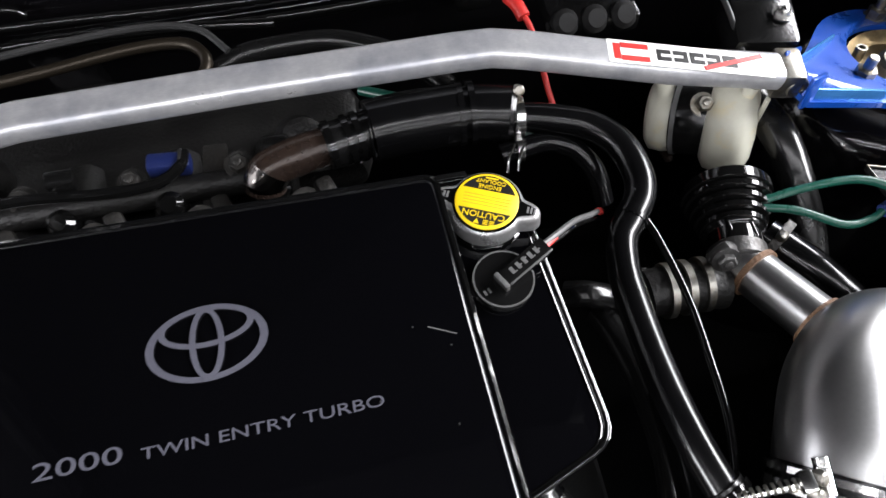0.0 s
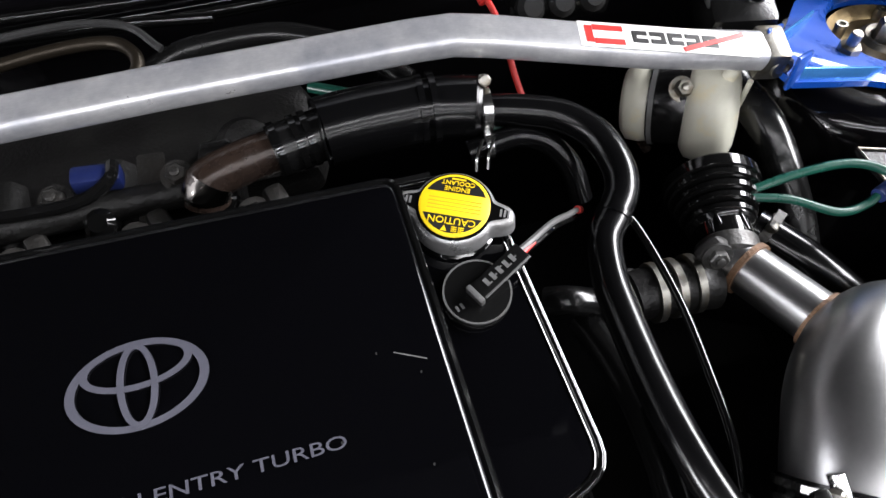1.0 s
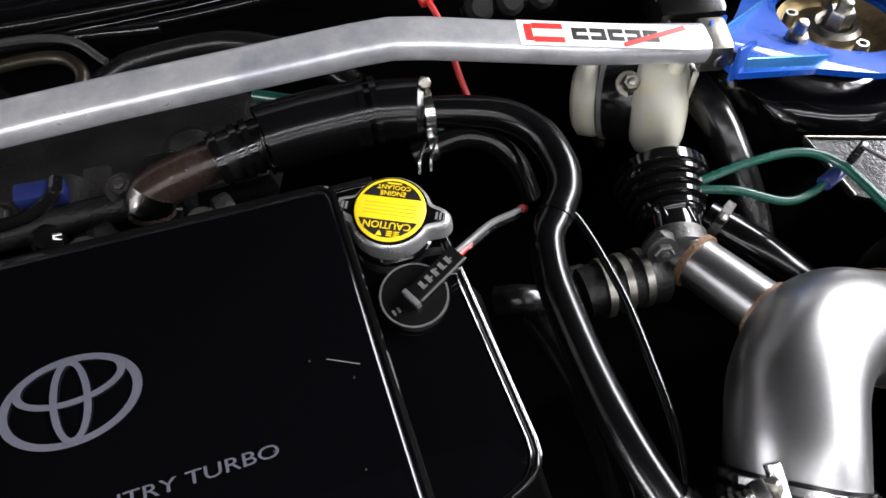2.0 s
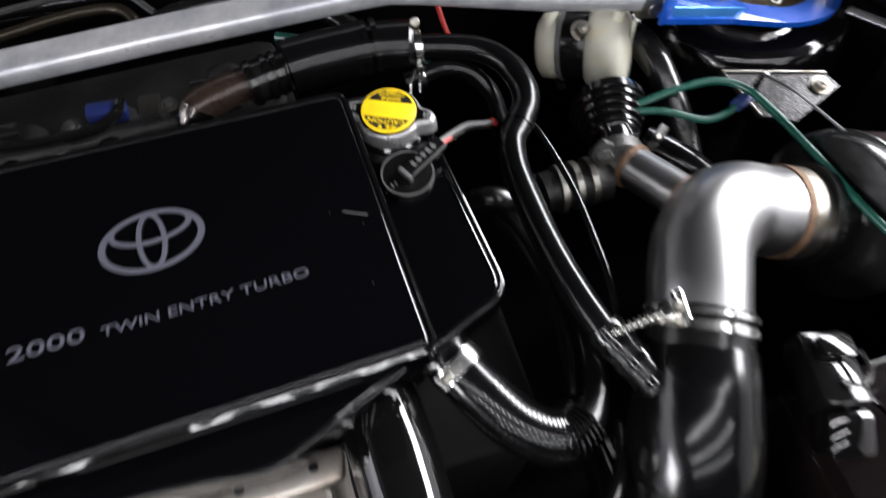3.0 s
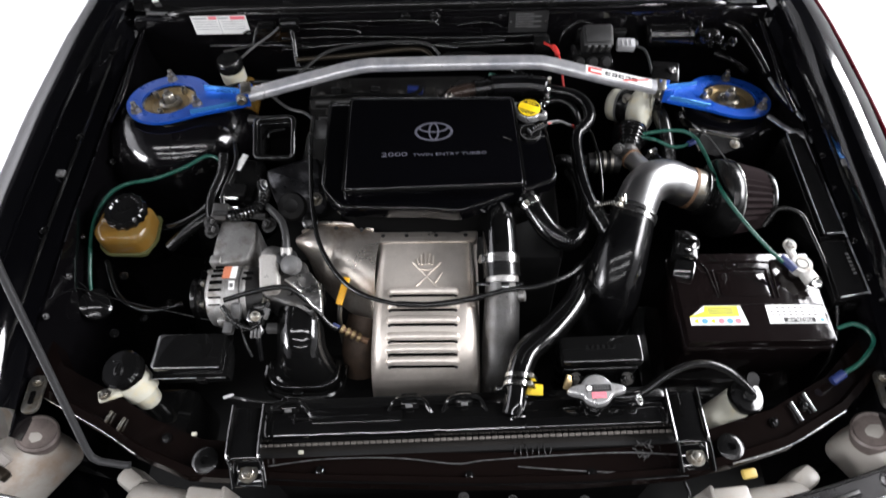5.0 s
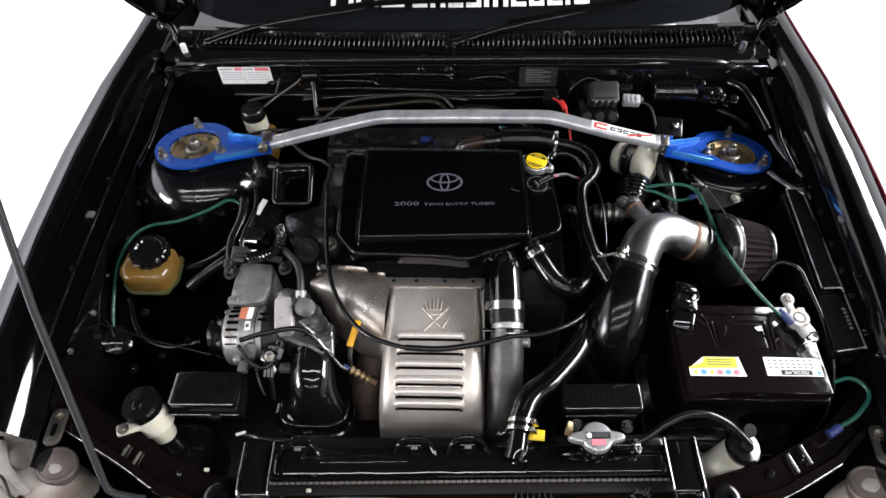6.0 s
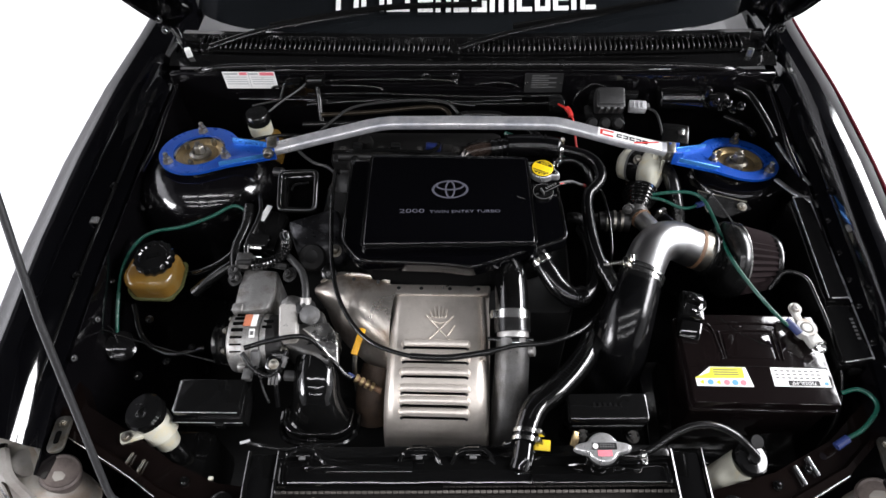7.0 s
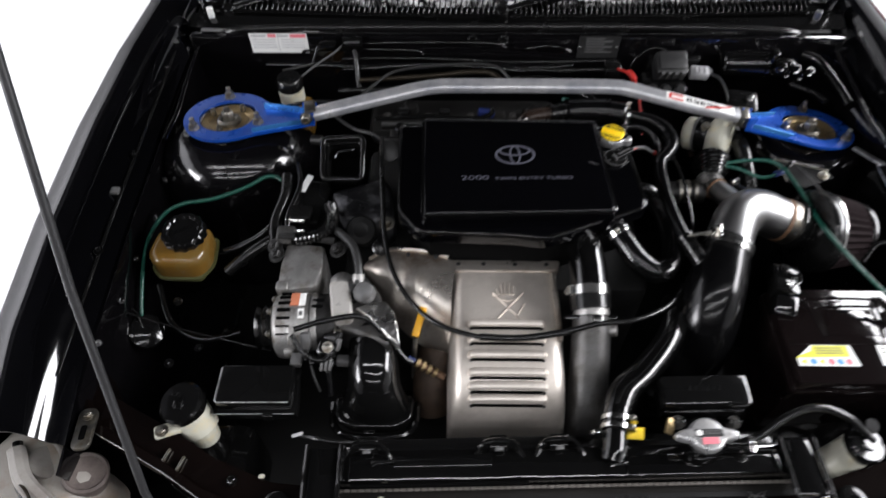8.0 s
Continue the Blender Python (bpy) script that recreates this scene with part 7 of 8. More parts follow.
part("hose_elbow", lathe([(0.017, 0), (0.018, 0.014), (0.013, 0.018)], (-0.262, -0.345, 0.848), (0, 0.3, 1), 20), M_DUST, th)
for k in range(5):
    part("clutter_plug", rbox((-0.345 + 0.022 * k, -0.452 + 0.006 * (k % 2), 0.826 - 0.004 * k), (0.016, 0.02, 0.012), 0.003, (20 * (k % 3), 15 * (k % 2), 30 * k)), M_PLASTIC if k % 3 else M_GREY, th)
wire("coolant_pipe", [(-0.262, -0.345, 0.862), (-0.262, -0.318, 0.873), (-0.272, -0.285, 0.878), (-0.290, -0.262, 0.876), (-0.305, -0.245, 0.87)], 0.0062, M_DUST, "dusty grey bent coolant pipe", "pipe")
wire("sensor_harness", [(-0.345, -0.425, 0.868), (-0.30, -0.412, 0.872), (-0.25, -0.402, 0.866), (-0.215, -0.42, 0.84), (-0.190, -0.440, 0.815), (-0.178, -0.444, 0.806)], 0.0042, M_RUBBER, "black wiring harness to the exhaust sensor", "wiring")
wire("sensor_harness", [(-0.350, -0.430, 0.860), (-0.33, -0.452, 0.846), (-0.305, -0.458, 0.838), (-0.29, -0.44, 0.842), (-0.28, -0.42, 0.85)], 0.004, M_RUBBER, "black wiring harness by the alternator", "wiring")
part("pipe_sleeve", tube([(-0.2615, -0.350, 0.852), (-0.2615, -0.328, 0.868)], 0.0095, 16), M_CAST, th, "stained steel pipe sleeve")
part("outlet_knob", lathe([(0.010, -0.010), (0.0155, -0.008), (0.0155, 0.006), (0.011, 0.011), (0.004, 0.012)], (-0.250, -0.360, 0.866), (-0.3, -0.3, 0.9), 24), M_GREY, th, "dull grey round outlet plug")
for pts, r in (([(-0.338, -0.446, 0.826), (-0.330, -0.425, 0.836), (-0.318, -0.412, 0.842)], 0.0028), ([(-0.334, -0.450, 0.822), (-0.324, -0.428, 0.834), (-0.312, -0.414, 0.842)], 0.0022), ([(-0.326, -0.452, 0.820), (-0.320, -0.470, 0.806), (-0.312, -0.484, 0.790)], 0.0022), ([(-0.300, -0.448, 0.828), (-0.298, -0.468, 0.812), (-0.296, -0.490, 0.790)], 0.0045)):
    wire("plug_lead", pts, r, M_DUST if r < 0.0025 else M_HOSE, "thin dusty wire below the alternator", "wire")
pg = thing("sensor_plug", (-0.298, -0.440, 0.80), "square black wiring plug by the alternator", "plug")
part("shell", rbox((-0.298, -0.440, 0.842), (0.026, 0.022, 0.018), 0.003, (25, 0, -20)), M_PLASTIC_G, pg)
part("screw", bolt((-0.297, -0.4445, 0.852), (0.1, -0.4, 1), 0.0055, 0.004), M_DULL, pg)
part("latch", rbox((-0.284, -0.436, 0.844), (0.006, 0.018, 0.014), 0.002, (25, 0, -20)), M_GREY, pg)
for k in range(3):
    part("pin_sleeve", tube([(-0.306 + 0.006 * k, -0.455, 0.832), (-0.308 + 0.006 * k, -0.466, 0.822)], 0.0023, 8), M_GREY, pg, "grey plug sleeve")
o2 = thing("exhaust_sensor", (-0.165, -0.44, 0.79), "small exhaust sensor with gold and blue sleeve", "sensor")
part("blue_sleeve", tube([(-0.184, -0.4385, 0.812), (-0.174, -0.4415, 0.806)], 0.0035, 8), M_BLUEP, o2)
for k in range(4):
    part("sensor_ring", ring((-0.170 + 0.0085 * k, -0.443 - 0.003 * k, 0.803 - 0.004 * k), (0.9, -0.3, -0.4), 0.0055, 0.005, 0.002, 14), M_GOLD, o2)
part("sensor_body", tube([(-0.172, -0.442, 0.804), (-0.130, -0.456, 0.784)], 0.005, 10), M_RUST, o2)
dip = tagged(part("dipstick", rbox((-0.168, -0.393, 0.838), (0.011, 0.046, 0.006), 0.002, (18, 0, -16)), M_YELLOWP), "flat yellow plastic dipstick handle", "dipstick")
wire("dipstick_tube", [(-0.173, -0.412, 0.826), (-0.176, -0.425, 0.80), (-0.178, -0.435, 0.74)], 0.004, M_DULL, "thin steel dipstick tube", "tube")

duct = thing("fan_duct", (-0.24, -0.47, 0.66), "glossy black moulded duct flaring at its foot", "duct")
spine = smooth_line([(-0.238, -0.372, 0.806), (-0.237, -0.400, 0.814), (-0.236, -0.432, 0.812), (-0.235, -0.462, 0.797), (-0.234, -0.482, 0.770), (-0.234, -0.492, 0.738)], 6)
rows = []
for i, q in enumerate(spine):
    t = i / (len(spine) - 1)
    d = (spine[min(i + 1, len(spine) - 1)] - spine[max(i - 1, 0)]).normalized()
    up2 = Vector((1, 0, 0)).cross(d).normalized()
    w = 0.034 + 0.008 * t + 0.018 * max(0.0, t - 0.62) ** 1.4 * 4
    h = 0.029 + 0.006 * t
    rows.append([q + Vector((1, 0, 0)) * (math.cos(2 * math.pi * k / 28) * w) - up2 * (math.sin(2 * math.pi * k / 28) * h) for k in range(29)])
part("moulding", sheet(rows, 0.002), M_PLASTIC_G, duct, "glossy black moulded bend", sharp=1.0)
foot_line = rounded([(-0.296, -0.472), (-0.292, -0.512), (-0.268, -0.526), (-0.202, -0.526), (-0.178, -0.512), (-0.174, -0.472)], 0.012)
part("foot_flange", slab(foot_line, 0.742, 0.758, 0.005, segs=3), M_PLASTIC_G, duct, "rounded flange at the foot", sharp=0.9)
part("foot_rim", tube([(-0.299, -0.478, 0.738), (-0.296, -0.514, 0.738), (-0.270, -0.531, 0.738), (-0.200, -0.531, 0.738), (-0.174, -0.514, 0.738), (-0.171, -0.478, 0.738)], 0.0055, 8), M_PLASTIC_G, duct)
part("foot_catch", rbox((-0.240, -0.531, 0.752), (0.018, 0.006, 0.010), 0.002), M_PLASTIC_G, duct)
part("mould_seam", tube([(-0.244, -0.392, 0.8435), (-0.243, -0.420, 0.8445), (-0.242, -0.448, 0.8385), (-0.241, -0.474, 0.8220)], 0.0008, 6), M_PLASTIC_G, duct)
neck = part("neck_ring", ring((-0.237, -0.398, 0.8135), (0.03, -0.97, 0.24), 0.0345, 0.012, 0.003, 32), M_PLASTIC, duct)
part("neck_strap", ring((-0.237, -0.408, 0.8145), (0.03, -0.98, 0.12), 0.0355, 0.004, 0.0022, 32), M_PLASTIC_G, neck)
lb = thing("relay_box", (-0.40, -0.49, 0.76), "flat black box with highlights painted along its edges", "relay box")
part("lid", rbox((-0.3965, -0.4925, 0.822), (0.108, 0.060, 0.024), 0.004, (0, 0, 1), 0.96), M_PLASTIC_G, lb, "glossy black lid")
part("base", rbox((-0.3965, -0.4945, 0.794), (0.110, 0.056, 0.036), 0.003, (0, 0, 1)), M_PLASTIC, lb)
part("lid_lip", rbox((-0.3965, -0.4945, 0.8115), (0.116, 0.070, 0.004), 0.0015, (0, 0, 1)), M_PLASTIC_G, lb)
# Pale tubes here are the lid's edge highlights.
part("lid_edge", tube([(-0.4480, -0.468, 0.8325), (-0.4485, -0.5185, 0.8325), (-0.4455, -0.5215, 0.8325), (-0.346, -0.5200, 0.8325)], 0.0011, 8, 1, curve=False), M_EDGE, lb, "box lid edge with a painted highlight")
part("lid_edge", tube([(-0.4540, -0.5300, 0.8125), (-0.340, -0.5285, 0.8125)], 0.0008, 8), M_EDGE, lb)
part("catch", rbox((-0.377, -0.531, 0.806), (0.016, 0.006, 0.016), 0.002), M_PLASTIC, lb)
ws = thing("washer_bottle", (-0.48, -0.54, 0.72), "white plastic washer filler neck with a black cap", "bottle")
part("neck", tube([(-0.491, -0.522, 0.818), (-0.484, -0.530, 0.800), (-0.475, -0.539, 0.782)], lambda t: 0.0275 - 0.002 * t, 24), M_WHITEP, ws)
part("lower_neck", tube([(-0.475, -0.539, 0.790), (-0.473, -0.542, 0.780), (-0.471, -0.545, 0.765)], lambda t: 0.0215 - 0.003 * t, 24), M_WHITEP, ws)
part("dark_neck", tube([(-0.471, -0.545, 0.764), (-0.470, -0.548, 0.71)], 0.015, 20), M_PLASTIC, ws)
part("bottle", rbox((-0.48, -0.55, 0.64), (0.12, 0.10, 0.15), 0.02), M_PLASTIC_G, ws)
wc = part("cap", lathe([(0.0285, -0.004), (0.031, -0.002), (0.031, 0.012), (0.027, 0.016), (0.012, 0.017)], (-0.493, -0.521, 0.820), (-0.12, -0.08, 1), 32), M_PLASTIC_G, ws, "glossy black flip cap")
for k, (dx, dy, sx, sy) in enumerate(((-0.010, 0.010, 0.005, 0.002), (-0.003, 0.011, 0.006, 0.002), (0.005, 0.011, 0.005, 0.002), (0.011, 0.010, 0.004, 0.002), (0.0, -0.010, 0.012, 0.003), (-0.006, -0.004, 0.003, 0.010), (0.006, -0.004, 0.003, 0.010))):
    part("cap_relief", rbox((-0.495 + dx, -0.522 + dy, 0.8372), (sx, sy, 0.0016), 0.0006, (-4, -6, 0)), M_PLASTIC_G, wc)
part("cap_relief", ring((-0.495, -0.519, 0.8374), (-0.12, -0.08, 1), 0.004, 0.002, 0.001, 16), M_PLASTIC_G, wc)

part("tab", rbox((-0.512, -0.551, 0.806), (0.040, 0.020, 0.010), 0.008, (0, 0, 20), segs=3), M_WHITEP, ws)
part("tab_bolt", bolt((-0.519, -0.555, 0.812), (0, 0, 1), 0.006, 0.005), M_DULL, ws)
wire("fan_harness", [(-0.33, -0.555, 0.80), (-0.30, -0.565, 0.815), (-0.275, -0.568, 0.812), (-0.25, -0.565, 0.80)], 0.004, M_RUBBER, "black wiring loom behind the radiator", "wiring")
tagged(part("wire_tag", rbox((-0.332, -0.556, 0.806), (0.016, 0.005, 0.003), 0.002, (0, 0, 18)), M_PRINT), "small pale wiring tag", "tag")

# ---- rear passenger side: intake box, throttle, coil ----
fr = thing("intake_snorkel", (-0.30, -0.12, 0.84), "open black plastic intake frame", "duct")
mouth = rounded([(-0.0345, 0.036), (0.0325, 0.038), (0.0310, -0.036), (-0.0345, -0.034)], 0.010, 5)
SNM = pose(-0.3010, -0.1230, 0.9060, 24, 0, 2)
part("mouth_rim", tube([SNM @ Vector((x, y, 0)) for x, y in mouth + mouth[:1]], 0.0048, 10, 1, curve=False), M_PLASTIC_G, fr, "rounded glossy mouth rim")
part("mouth_lip", tube([SNM @ Vector((x * 0.86, y * 0.84, -0.008)) for x, y in mouth + mouth[:1]], 0.0026, 8, 1, curve=False), M_PLASTIC_G, fr)
throat = sheet([[SNM @ Vector((x * k, y * k, z)) for x, y in mouth + mouth[:1]] for k, z in ((1.0, -0.001), (0.86, -0.008), (0.72, -0.020), (0.66, -0.060))], 0.002)
part("throat", throat, M_PLASTIC, fr, "dark open throat")
part("throat_floor", slab([(x * 0.66, y * 0.66) for x, y in mouth], -0.064, -0.060, 0, SNM), M_SLOTSHADE, fr)
part("inner_step", tube([SNM @ Vector(q) for q in ((-0.016, 0.006, -0.012), (-0.010, 0.016, -0.010), (0.016, 0.020, -0.010))], 0.0026, 8), M_PLASTIC_G, fr)
tb = part("throttle_body", slab(rounded([(-0.325, -0.160), (-0.235, -0.125), (-0.215, -0.165), (-0.215, -0.215), (-0.255, -0.228), (-0.30, -0.218)], 0.012), 0.78, 0.868, 0.010), M_SMOKE, engine, "smoky grey cast throttle housing", sharp=0.9)
part("rubber_boot", lathe([(0.024, 0), (0.025, 0.012), (0.022, 0.018), (0.012, 0.021), (0.009, 0.019), (0.001, 0.0185)], (-0.266, -0.232, 0.85), (0, -0.5, 0.85), 28), M_MATTE, tb)
part("plug", bolt((-0.226, -0.225, 0.862), (0, -0.3, 1), 0.008, 0.010), M_DULL, tb)
part("small_boot", lathe([(0.014, 0), (0.015, 0.012), (0.010, 0.016)], (-0.235, -0.255, 0.838), (0, -0.4, 0.9), 18), M_RUBBER, tb)
part("cable_cam", lathe([(0.010, 0), (0.018, 0.002), (0.018, 0.008), (0.012, 0.010)], (-0.228, -0.085, 0.885), (0, -0.5, 0.8), 20), M_DUST, tb)
co = thing("ignition_coil", (-0.36, -0.20, 0.80), "black ignition coil with a white label", "ignition coil")
part("body", rbox((-0.358, -0.178, 0.845), (0.052, 0.085, 0.045), 0.006, (6, 4, -8)), M_PLASTIC_G, co)
part("label", rbox((-0.365, -0.148, 0.8735), (0.011, 0.034, 0.0012), 0.0003, (8, 4, -20)), M_WHITE, co, "narrow white label")
part("terminal_block", rbox((-0.368, -0.208, 0.862), (0.040, 0.026, 0.026), 0.004, (8, 0, -6)), M_PLASTIC, co)
for z in (0.868, 0.856):
    part("steel_plate", rbox((-0.374, -0.224 - (0.868 - z), z), (0.032, 0.006, 0.006), 0.001, (40, 0, -4)), M_CHROME, co)
part("bracket", rbox((-0.386, -0.250, 0.858), (0.028, 0.032, 0.022), 0.004, (14, 0, -4)), M_CASTG, co, "dull grey metal bracket")
hl = [(-0.365, -0.262, 0.868), (-0.335, -0.258, 0.872), (-0.315, -0.245, 0.876), (-0.312, -0.222, 0.878), (-0.318, -0.20, 0.875)]
cg = thing("corrugated_tube", (-0.33, -0.25, 0.84), "black corrugated wiring tube", "wiring")
part("tube", tube(hl, lambda t: 0.010 + 0.0014 * math.cos(t * 2 * math.pi * 18), 14, 18), M_PLASTIC_G, cg)

# brake fluid bottle behind the brace
bf = thing("brake_reservoir", (-0.43, 0.09, 0.80), "white brake fluid bottle with a ribbed black cap", "reservoir")
part("cap", lathe([(0.022, 0), (0.0245, 0.002), (0.0245, 0.020), (0.021, 0.024), (0.008, 0.024)], (-0.432, 0.105, 0.868), (0, 0, 1), 48, lobes=24, lobe=0.02), M_PLASTIC, bf)
part("neck", lathe([(0.024, -0.026), (0.024, 0)], (-0.432, 0.105, 0.867), (0, 0, 1), 28), M_WHITEP, bf)
part("tank", rbox((-0.424, 0.080, 0.805), (0.06, 0.085, 0.07), 0.014, segs=3), M_AMBER, bf, "stained amber tank")
wire("brake_line", [(-0.455, 0.055, 0.856), (-0.40, 0.060, 0.868), (-0.34, 0.058, 0.872), (-0.30, 0.045, 0.87)], 0.004, M_PLASTIC, "thin black line behind the brace", "pipe")
tagged(part("side_spigot", lathe([(0.009, 0), (0.009, 0.018), (0.007, 0.020)], (-0.372, -0.035, 0.865), (1, -0.2, 0.1), 14), M_CASTD), "short grey pipe stub under the brace", "pipe stub")

# ---- firewall fittings ----
fl = thing("service_label", (-0.464, 0.204, 0.895), "white service label with red headings on the firewall", "label")
LM = pose(-0.464, 0.2040, 0.896, 90, 0, 0)
part("paper", bars([(-0.0565, -0.022, 0.0565, 0.022)], LM, 0.0008), M_WHITE, fl)
for block in ((-0.020, 0.014, -0.004, 0.021), (0.024, 0.013, 0.054, 0.021)):
    part("red_heading", bars([block], LM @ pose(0, 0, 0.0006), 0.0006), M_PINK, fl)
part("print_bar", bars([(-0.054, 0.015, -0.024, 0.019), (0.0, 0.015, 0.020, 0.019)] + [(-0.052 + 0.056 * (k % 2), 0.008 - 0.006 * (k // 2), -0.006 + 0.056 * (k % 2), 0.0095 - 0.006 * (k // 2)) for k in range(8)], LM @ pose(0, 0, 0.0006), 0.0006), M_PRINT, fl)
part("fold", bars([(-0.0015, -0.022, -0.0005, 0.022)], LM @ pose(0, 0, 0.0006), 0.0006), M_PRINT, fl)
vp = thing("data_plate", (0.164, 0.204, 0.889), "dull grey riveted metal data plate on the firewall", "plate")
VM = pose(0.164, 0.2040, 0.889, 90, 0, 0)
part("plate", bars([(-0.040, -0.025, 0.040, 0.025)], VM, 0.0012), M_DUST, vp)
part("print_bar", bars([(-0.026, 0.018 - 0.006 * k, 0.010 + 0.016 * (k % 2), 0.0205 - 0.006 * k) for k in range(6)], VM @ pose(0, 0, 0.0008), 0.0006), M_GREY, vp)
for x in (-0.036, 0.036):
    part("rivet", lathe([(0.003, 0), (0.002, 0.002)], VM @ Vector((x, 0, 0.0006)), (0, -1, 0), 12), M_CHROME, vp)
for x in (-0.084, -0.024):
    tagged(part("grommet", lathe([(0.011, 0), (0.011, 0.004), (0.007, 0.006), (0.004, 0.004)], (x, 0.2045, 0.905), (0, -1, 0.2), 24), M_PLASTIC_G), "round black grommet on the firewall", "grommet", "firewall grommets")
ig = thing("igniter", (0.30, 0.17, 0.86), "dark ribbed ignition module on the firewall", "igniter")
part("body", rbox((0.298, 0.160, 0.878), (0.060, 0.045, 0.036), 0.005, (25, 0, 0)), M_DUST, ig)
for k in range(4):
    part("fin", rbox((0.280 + 0.013 * k, 0.140, 0.874), (0.006, 0.010, 0.024), 0.001, (25, 0, 0)), M_GREY, ig)
part("bracket", rbox((0.31, 0.185, 0.86), (0.10, 0.012, 0.05), 0.003, (10, 0, 0)), M_PLASTIC, ig)
part("lower_bracket", rbox((0.29, 0.145, 0.845), (0.08, 0.06, 0.02), 0.004), M_PLASTIC, ig)
for k in range(3):
    part("valve", lathe([(0.009, -0.012), (0.012, -0.010), (0.012, 0.006), (0.008, 0.010)], (0.262 + 0.026 * k, 0.122, 0.850), (0.1, -0.6, 0.7), 16), M_MATTE, ig)
part("cover_plate", rbox((0.298, 0.152, 0.8985), (0.050, 0.036, 0.003), 0.001, (25, 0, 0)), M_DUST, ig)
cnp = thing("connector", (0.358, 0.158, 0.862), "pale grey ribbed wiring connector plug", "connector")
part("shell", rbox((0.358, 0.158, 0.864), (0.036, 0.022, 0.018), 0.003, (10, 0, -6)), M_PRINT, cnp)
for k in range(3):
    part("rib", rbox((0.349 + 0.009 * k, 0.154, 0.874), (0.003, 0.016, 0.003), 0.0008, (10, 0, -6)), M_PRINT, cnp)
part("latch", rbox((0.378, 0.157, 0.866), (0.008, 0.012, 0.010), 0.002, (10, 0, -6)), M_GREY, cnp)
wire("module_wire", [(0.375, 0.156, 0.864), (0.392, 0.135, 0.868), (0.398, 0.10, 0.862), (0.40, 0.06, 0.85)], 0.0025, M_DUST, "thin grey wire near the firewall", "wire")
wire("module_wire", [(0.225, 0.17, 0.86), (0.235, 0.175, 0.885), (0.262, 0.18, 0.905), (0.29, 0.175, 0.902)], 0.0028, M_RUBBER, "thin black wire loop", "wire")
cn = thing("vapour_canister", (0.455, 0.18, 0.84), "shiny black round canister on the firewall", "canister")
part("drum", lathe([(0.020, -0.05), (0.025, -0.046), (0.025, 0.030), (0.027, 0.031), (0.027, 0.038), (0.02, 0.040)], (0.452, 0.180, 0.868), (1, 0, 0), 28), M_GLOSS, cn)
part("strap", rbox((0.492, 0.172, 0.872), (0.010, 0.012, 0.07), 0.002, (10, 8, 0)), M_PLASTIC_G, cn)
part("plug", rbox((0.525, 0.175, 0.865), (0.045, 0.03, 0.03), 0.008), M_PLASTIC_G, cn)
for k in range(6):
    part("fitting", bolt((0.505 + 0.012 * k, 0.17 - 0.004 * k, 0.862 + 0.012 * (k % 2)), (0.2, -0.6, 0.8), 0.006, 0.009), M_PLASTIC_G, cn)
wire("corner_pipe", [(0.56, 0.19, 0.885), (0.585, 0.165, 0.885), (0.605, 0.10, 0.875), (0.612, 0.06, 0.87)], 0.008, M_PLASTIC_G, "glossy black pipe at the inner wing", "pipe")
wire("corner_pipe", [(0.545, 0.155, 0.84), (0.57, 0.12, 0.85), (0.58, 0.08, 0.86)], 0.006, M_PLASTIC_G, "glossy black pipe at the inner wing", "pipe")
tagged(part("sensor_box", rbox((0.425, 0.085, 0.845), (0.055, 0.05, 0.035), 0.006, (8, 0, -10)), M_PLASTIC), "black sensor box behind the brace", "sensor")
tagged(part("sensor_screw", bolt((0.438, 0.082, 0.864), (0, 0, 1), 0.006, 0.006), M_CHROME), "bright screw on the sensor box", "screw")
tagged(part("valve_block", rbox((0.19, 0.165, 0.865), (0.032, 0.03, 0.028), 0.005, (10, 0, 5)), M_PLASTIC), "small dark vacuum valve on the firewall", "valve")
tagged(part("firewall_plug", rbox((-0.365, 0.185, 0.905), (0.035, 0.022, 0.014), 0.004), M_PLASTIC_G), "black wiring plug on the firewall", "plug")
wire("firewall_wire", [(-0.385, 0.185, 0.902), (-0.395, 0.175, 0.88), (-0.40, 0.17, 0.872), (-0.43, 0.15, 0.878), (-0.45, 0.14, 0.88)], 0.0022, M_DUST, "thin grey wire near the firewall", "wire")
for i, (z, y) in enumerate(((0.868, 0.185), (0.856, 0.175), (0.848, 0.18))):
    wire("brake_pipe", [(-0.34, y, z + 0.006), (-0.2, y + 0.005, z + 0.004), (0.0, y, z), (0.12, y + 0.004, z - 0.002), (0.2, y, z + 0.004)], 0.0032, M_PLASTIC_G, "thin black pipe along the firewall", "pipe")
wire("accelerator_cable", [(-0.36, 0.05, 0.862), (-0.30, -0.02, 0.880), (-0.26, -0.045, 0.888), (-0.23, -0.08, 0.89)], 0.003, M_DUST, "thin grey cable behind the engine cover", "cable")
wire("bonnet_cable", [(-0.66, -0.35, 0.80), (-0.55, -0.38, 0.79), (-0.46, -0.40, 0.785), (-0.40, -0.41, 0.775)], 0.0016, M_RUBBER, "thin black release cable", "cable")
wire("heater_hose", [(0.226, -0.13, 0.815), (0.232, -0.172, 0.832), (0.235, -0.205, 0.834), (0.235, -0.245, 0.83), (0.228, -0.285, 0.815)], 0.013, M_RUBBER, "thick black hose beside the engine cover", "hose")
hrn = thing("wing_horn", (-0.64, -0.365, 0.74), "small dark round horn on the inner wing", "horn")
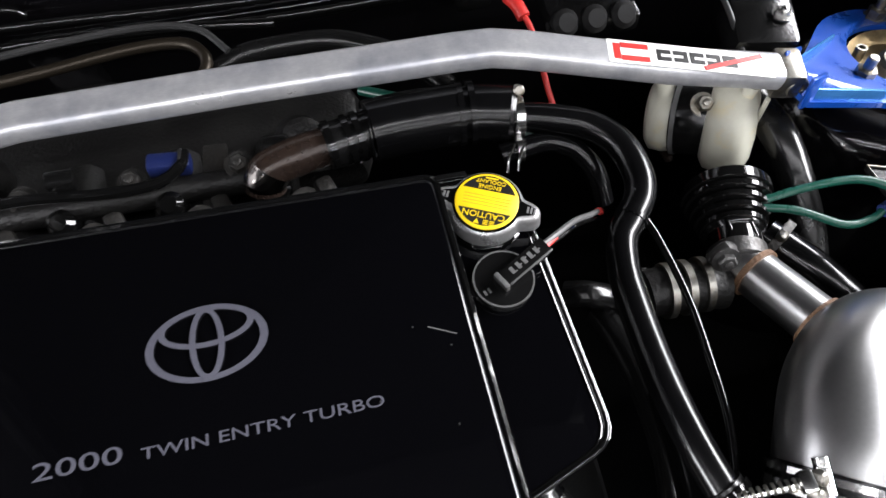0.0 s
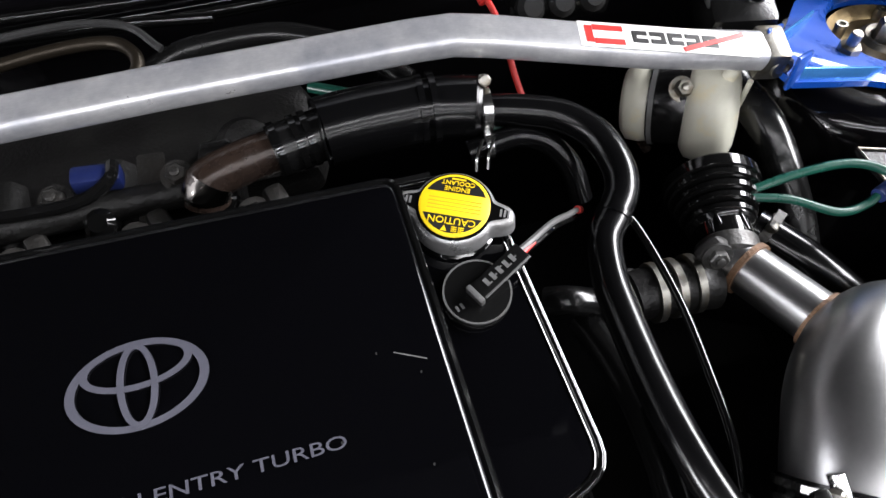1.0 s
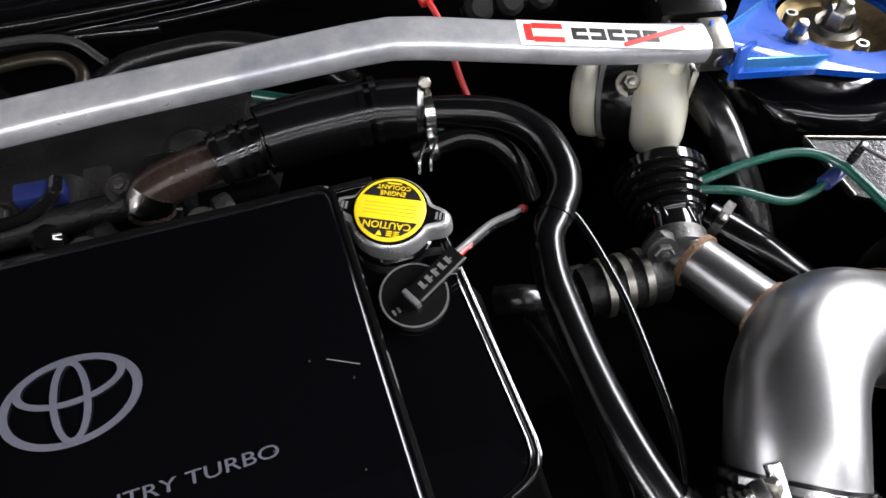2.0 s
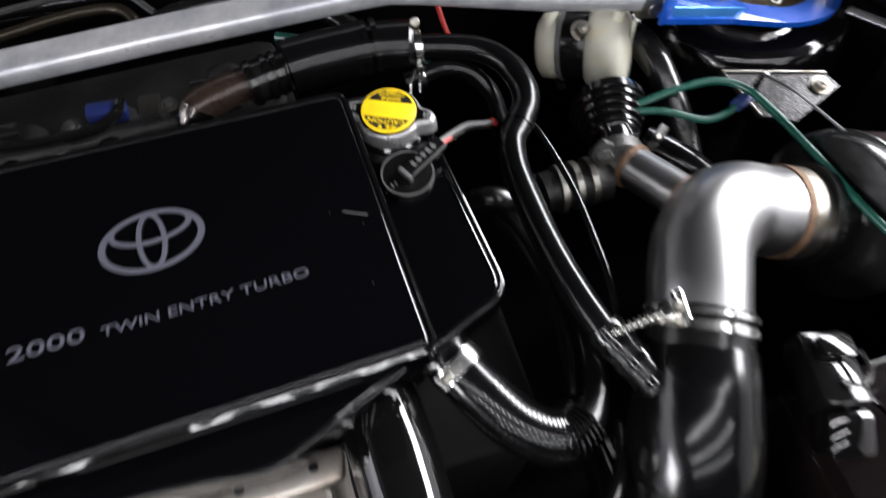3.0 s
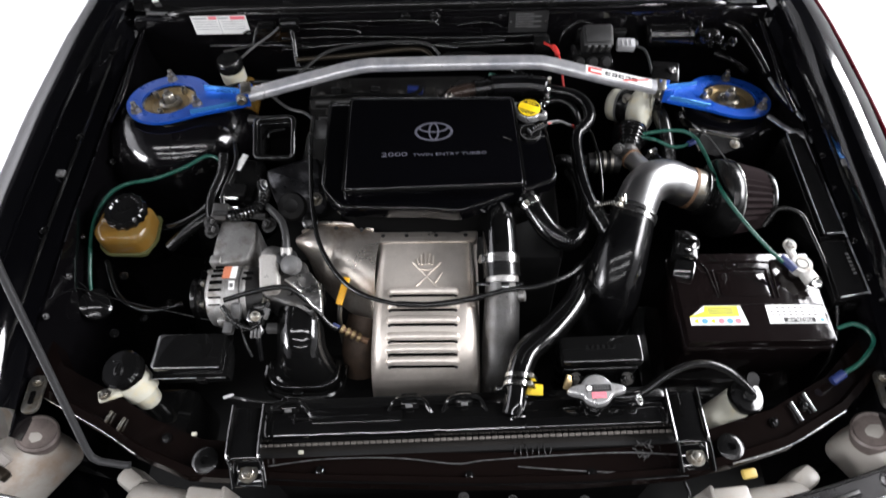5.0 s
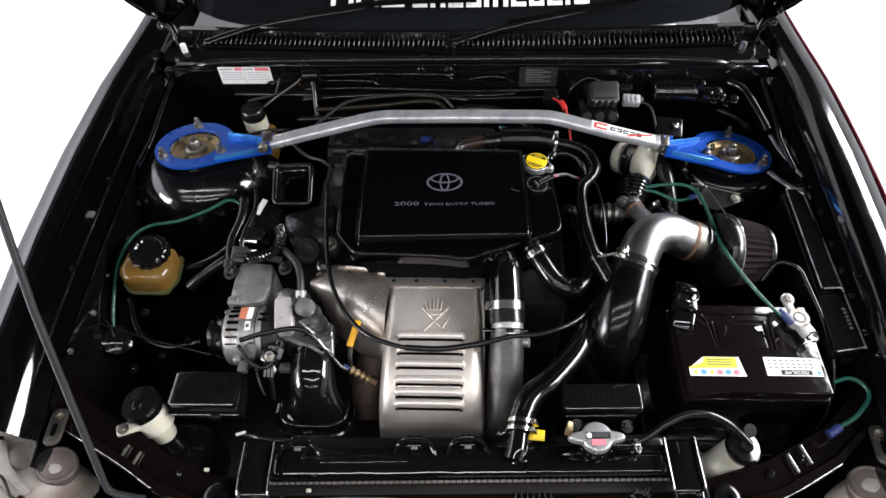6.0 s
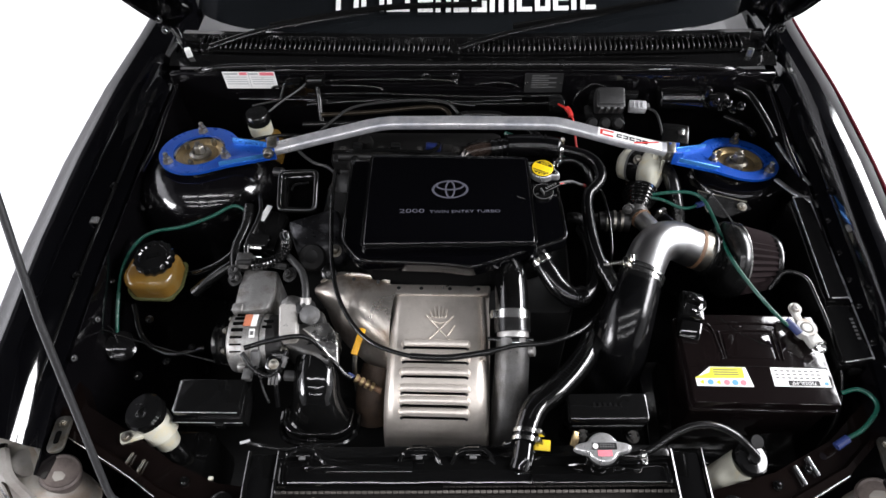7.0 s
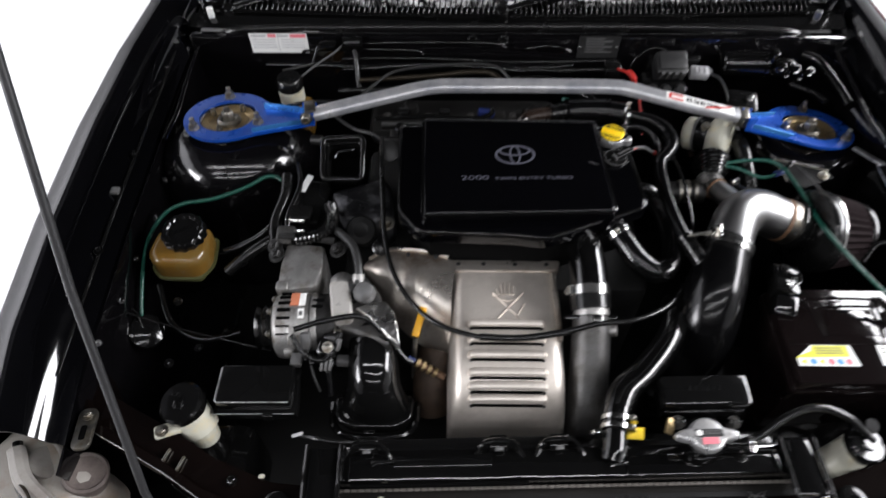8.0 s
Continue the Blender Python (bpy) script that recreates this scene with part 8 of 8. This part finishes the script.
part("disc", lathe([(0.012, -0.006), (0.026, -0.004), (0.028, 0.0), (0.026, 0.004), (0.010, 0.008)], (-0.610, -0.372, 0.765), (0.5, -0.3, 0.8), 28), M_PLASTIC_G, hrn)
part("lead", tube([(-0.612, -0.372, 0.775), (-0.620, -0.355, 0.790), (-0.628, -0.350, 0.80)], 0.0012, 6), M_RUBBER, hrn, "thin black lead")
# Made-up clips, scattered to give pinpoint glints in the dark left bay.
for q, ax in (((-0.547, -0.441, 0.790), (0.3, -0.2, 1)), ((-0.562, -0.331, 0.790), (0.4, 0, 1)), ((-0.478, -0.374, 0.770), (0.2, 0.2, 1)), ((-0.521, -0.398, 0.760), (0, 0, 1))):
    tagged(part("glint_clip", bolt(q, ax, 0.005, 0.006), M_GLOSS), "small glossy clip added for a glint on the inner wing", "clip", "inner wing clips")
wire("wing_loom", [(-0.585, -0.20, 0.815), (-0.555, -0.235, 0.800), (-0.50, -0.235, 0.800), (-0.45, -0.22, 0.815), (-0.415, -0.20, 0.835)], 0.006, M_GLOSS, "glossy black wiring loom on the inner wing", "wiring")
wire("wing_loom", [(-0.60, -0.30, 0.79), (-0.57, -0.36, 0.775), (-0.52, -0.385, 0.765), (-0.46, -0.37, 0.76)], 0.005, M_GLOSS, "glossy black wiring loom on the inner wing", "wiring")

# made-up small fasteners added for glints, and pipes that catch the light round the bay
rng = random.Random(11)
for k in range(6):
    y = -0.44 + 0.085 * k + rng.uniform(-0.012, 0.012)
    tagged(part("glint_screw", bolt((-0.634 + rng.uniform(0, 0.010), y, 0.826 + rng.uniform(-0.03, 0.03)), (0.8, -0.2, 0.5), 0.0034, 0.004), M_GLOSS), "small glossy screw added for a glint on the inner wing", "screw", "inner wing screws")
for k in range(7):
    y = -0.44 + 0.058 * k + rng.uniform(-0.012, 0.012)
    tagged(part("glint_screw", bolt((0.648, y, 0.872 + rng.uniform(-0.006, 0.004)), (-0.6, -0.2, 0.8), 0.0034, 0.004), M_GLOSS), "small glossy screw added for a glint on the inner wing", "screw", "inner wing screws")
for z, y, x0, x1 in ((0.902, 0.196, -0.30, -0.02), (0.884, 0.198, -0.42, -0.18), (0.893, 0.197, 0.02, 0.11)):
    wire("firewall_pipe", [(x0, y, z - 0.004), (x0 + 0.02, y, z), ((x0 + x1) / 2, y + 0.001, z + 0.002), (x1 - 0.02, y, z), (x1, y, z - 0.010)], 0.0030, M_GLOSS, "thin glossy black pipe clipped to the firewall", "pipe")
fc = thing("firewall_connector", (-0.315, 0.180, 0.90), "black wiring plug with its loom at the firewall", "plug")
part("shell", rbox((-0.315, 0.178, 0.912), (0.040, 0.022, 0.018), 0.003, (12, 0, 4)), M_PLASTIC_G, fc)
# The pale rib paints a highlight on the plug.
part("shell_rib", rbox((-0.315, 0.170, 0.9225), (0.030, 0.003, 0.003), 0.001, (12, 0, 4)), M_EDGE, fc, "plug rib with a painted highlight")
part("loom", tube([(-0.312, 0.172, 0.905), (-0.308, 0.155, 0.890), (-0.306, 0.135, 0.870), (-0.300, 0.110, 0.850)], 0.005, 10), M_RUBBER, fc, "black loom")
part("thin_lead", tube([(-0.334, 0.176, 0.912), (-0.350, 0.160, 0.906), (-0.385, 0.140, 0.892), (-0.410, 0.120, 0.882)], 0.0018, 8), M_GREY, fc, "thin grey lead")
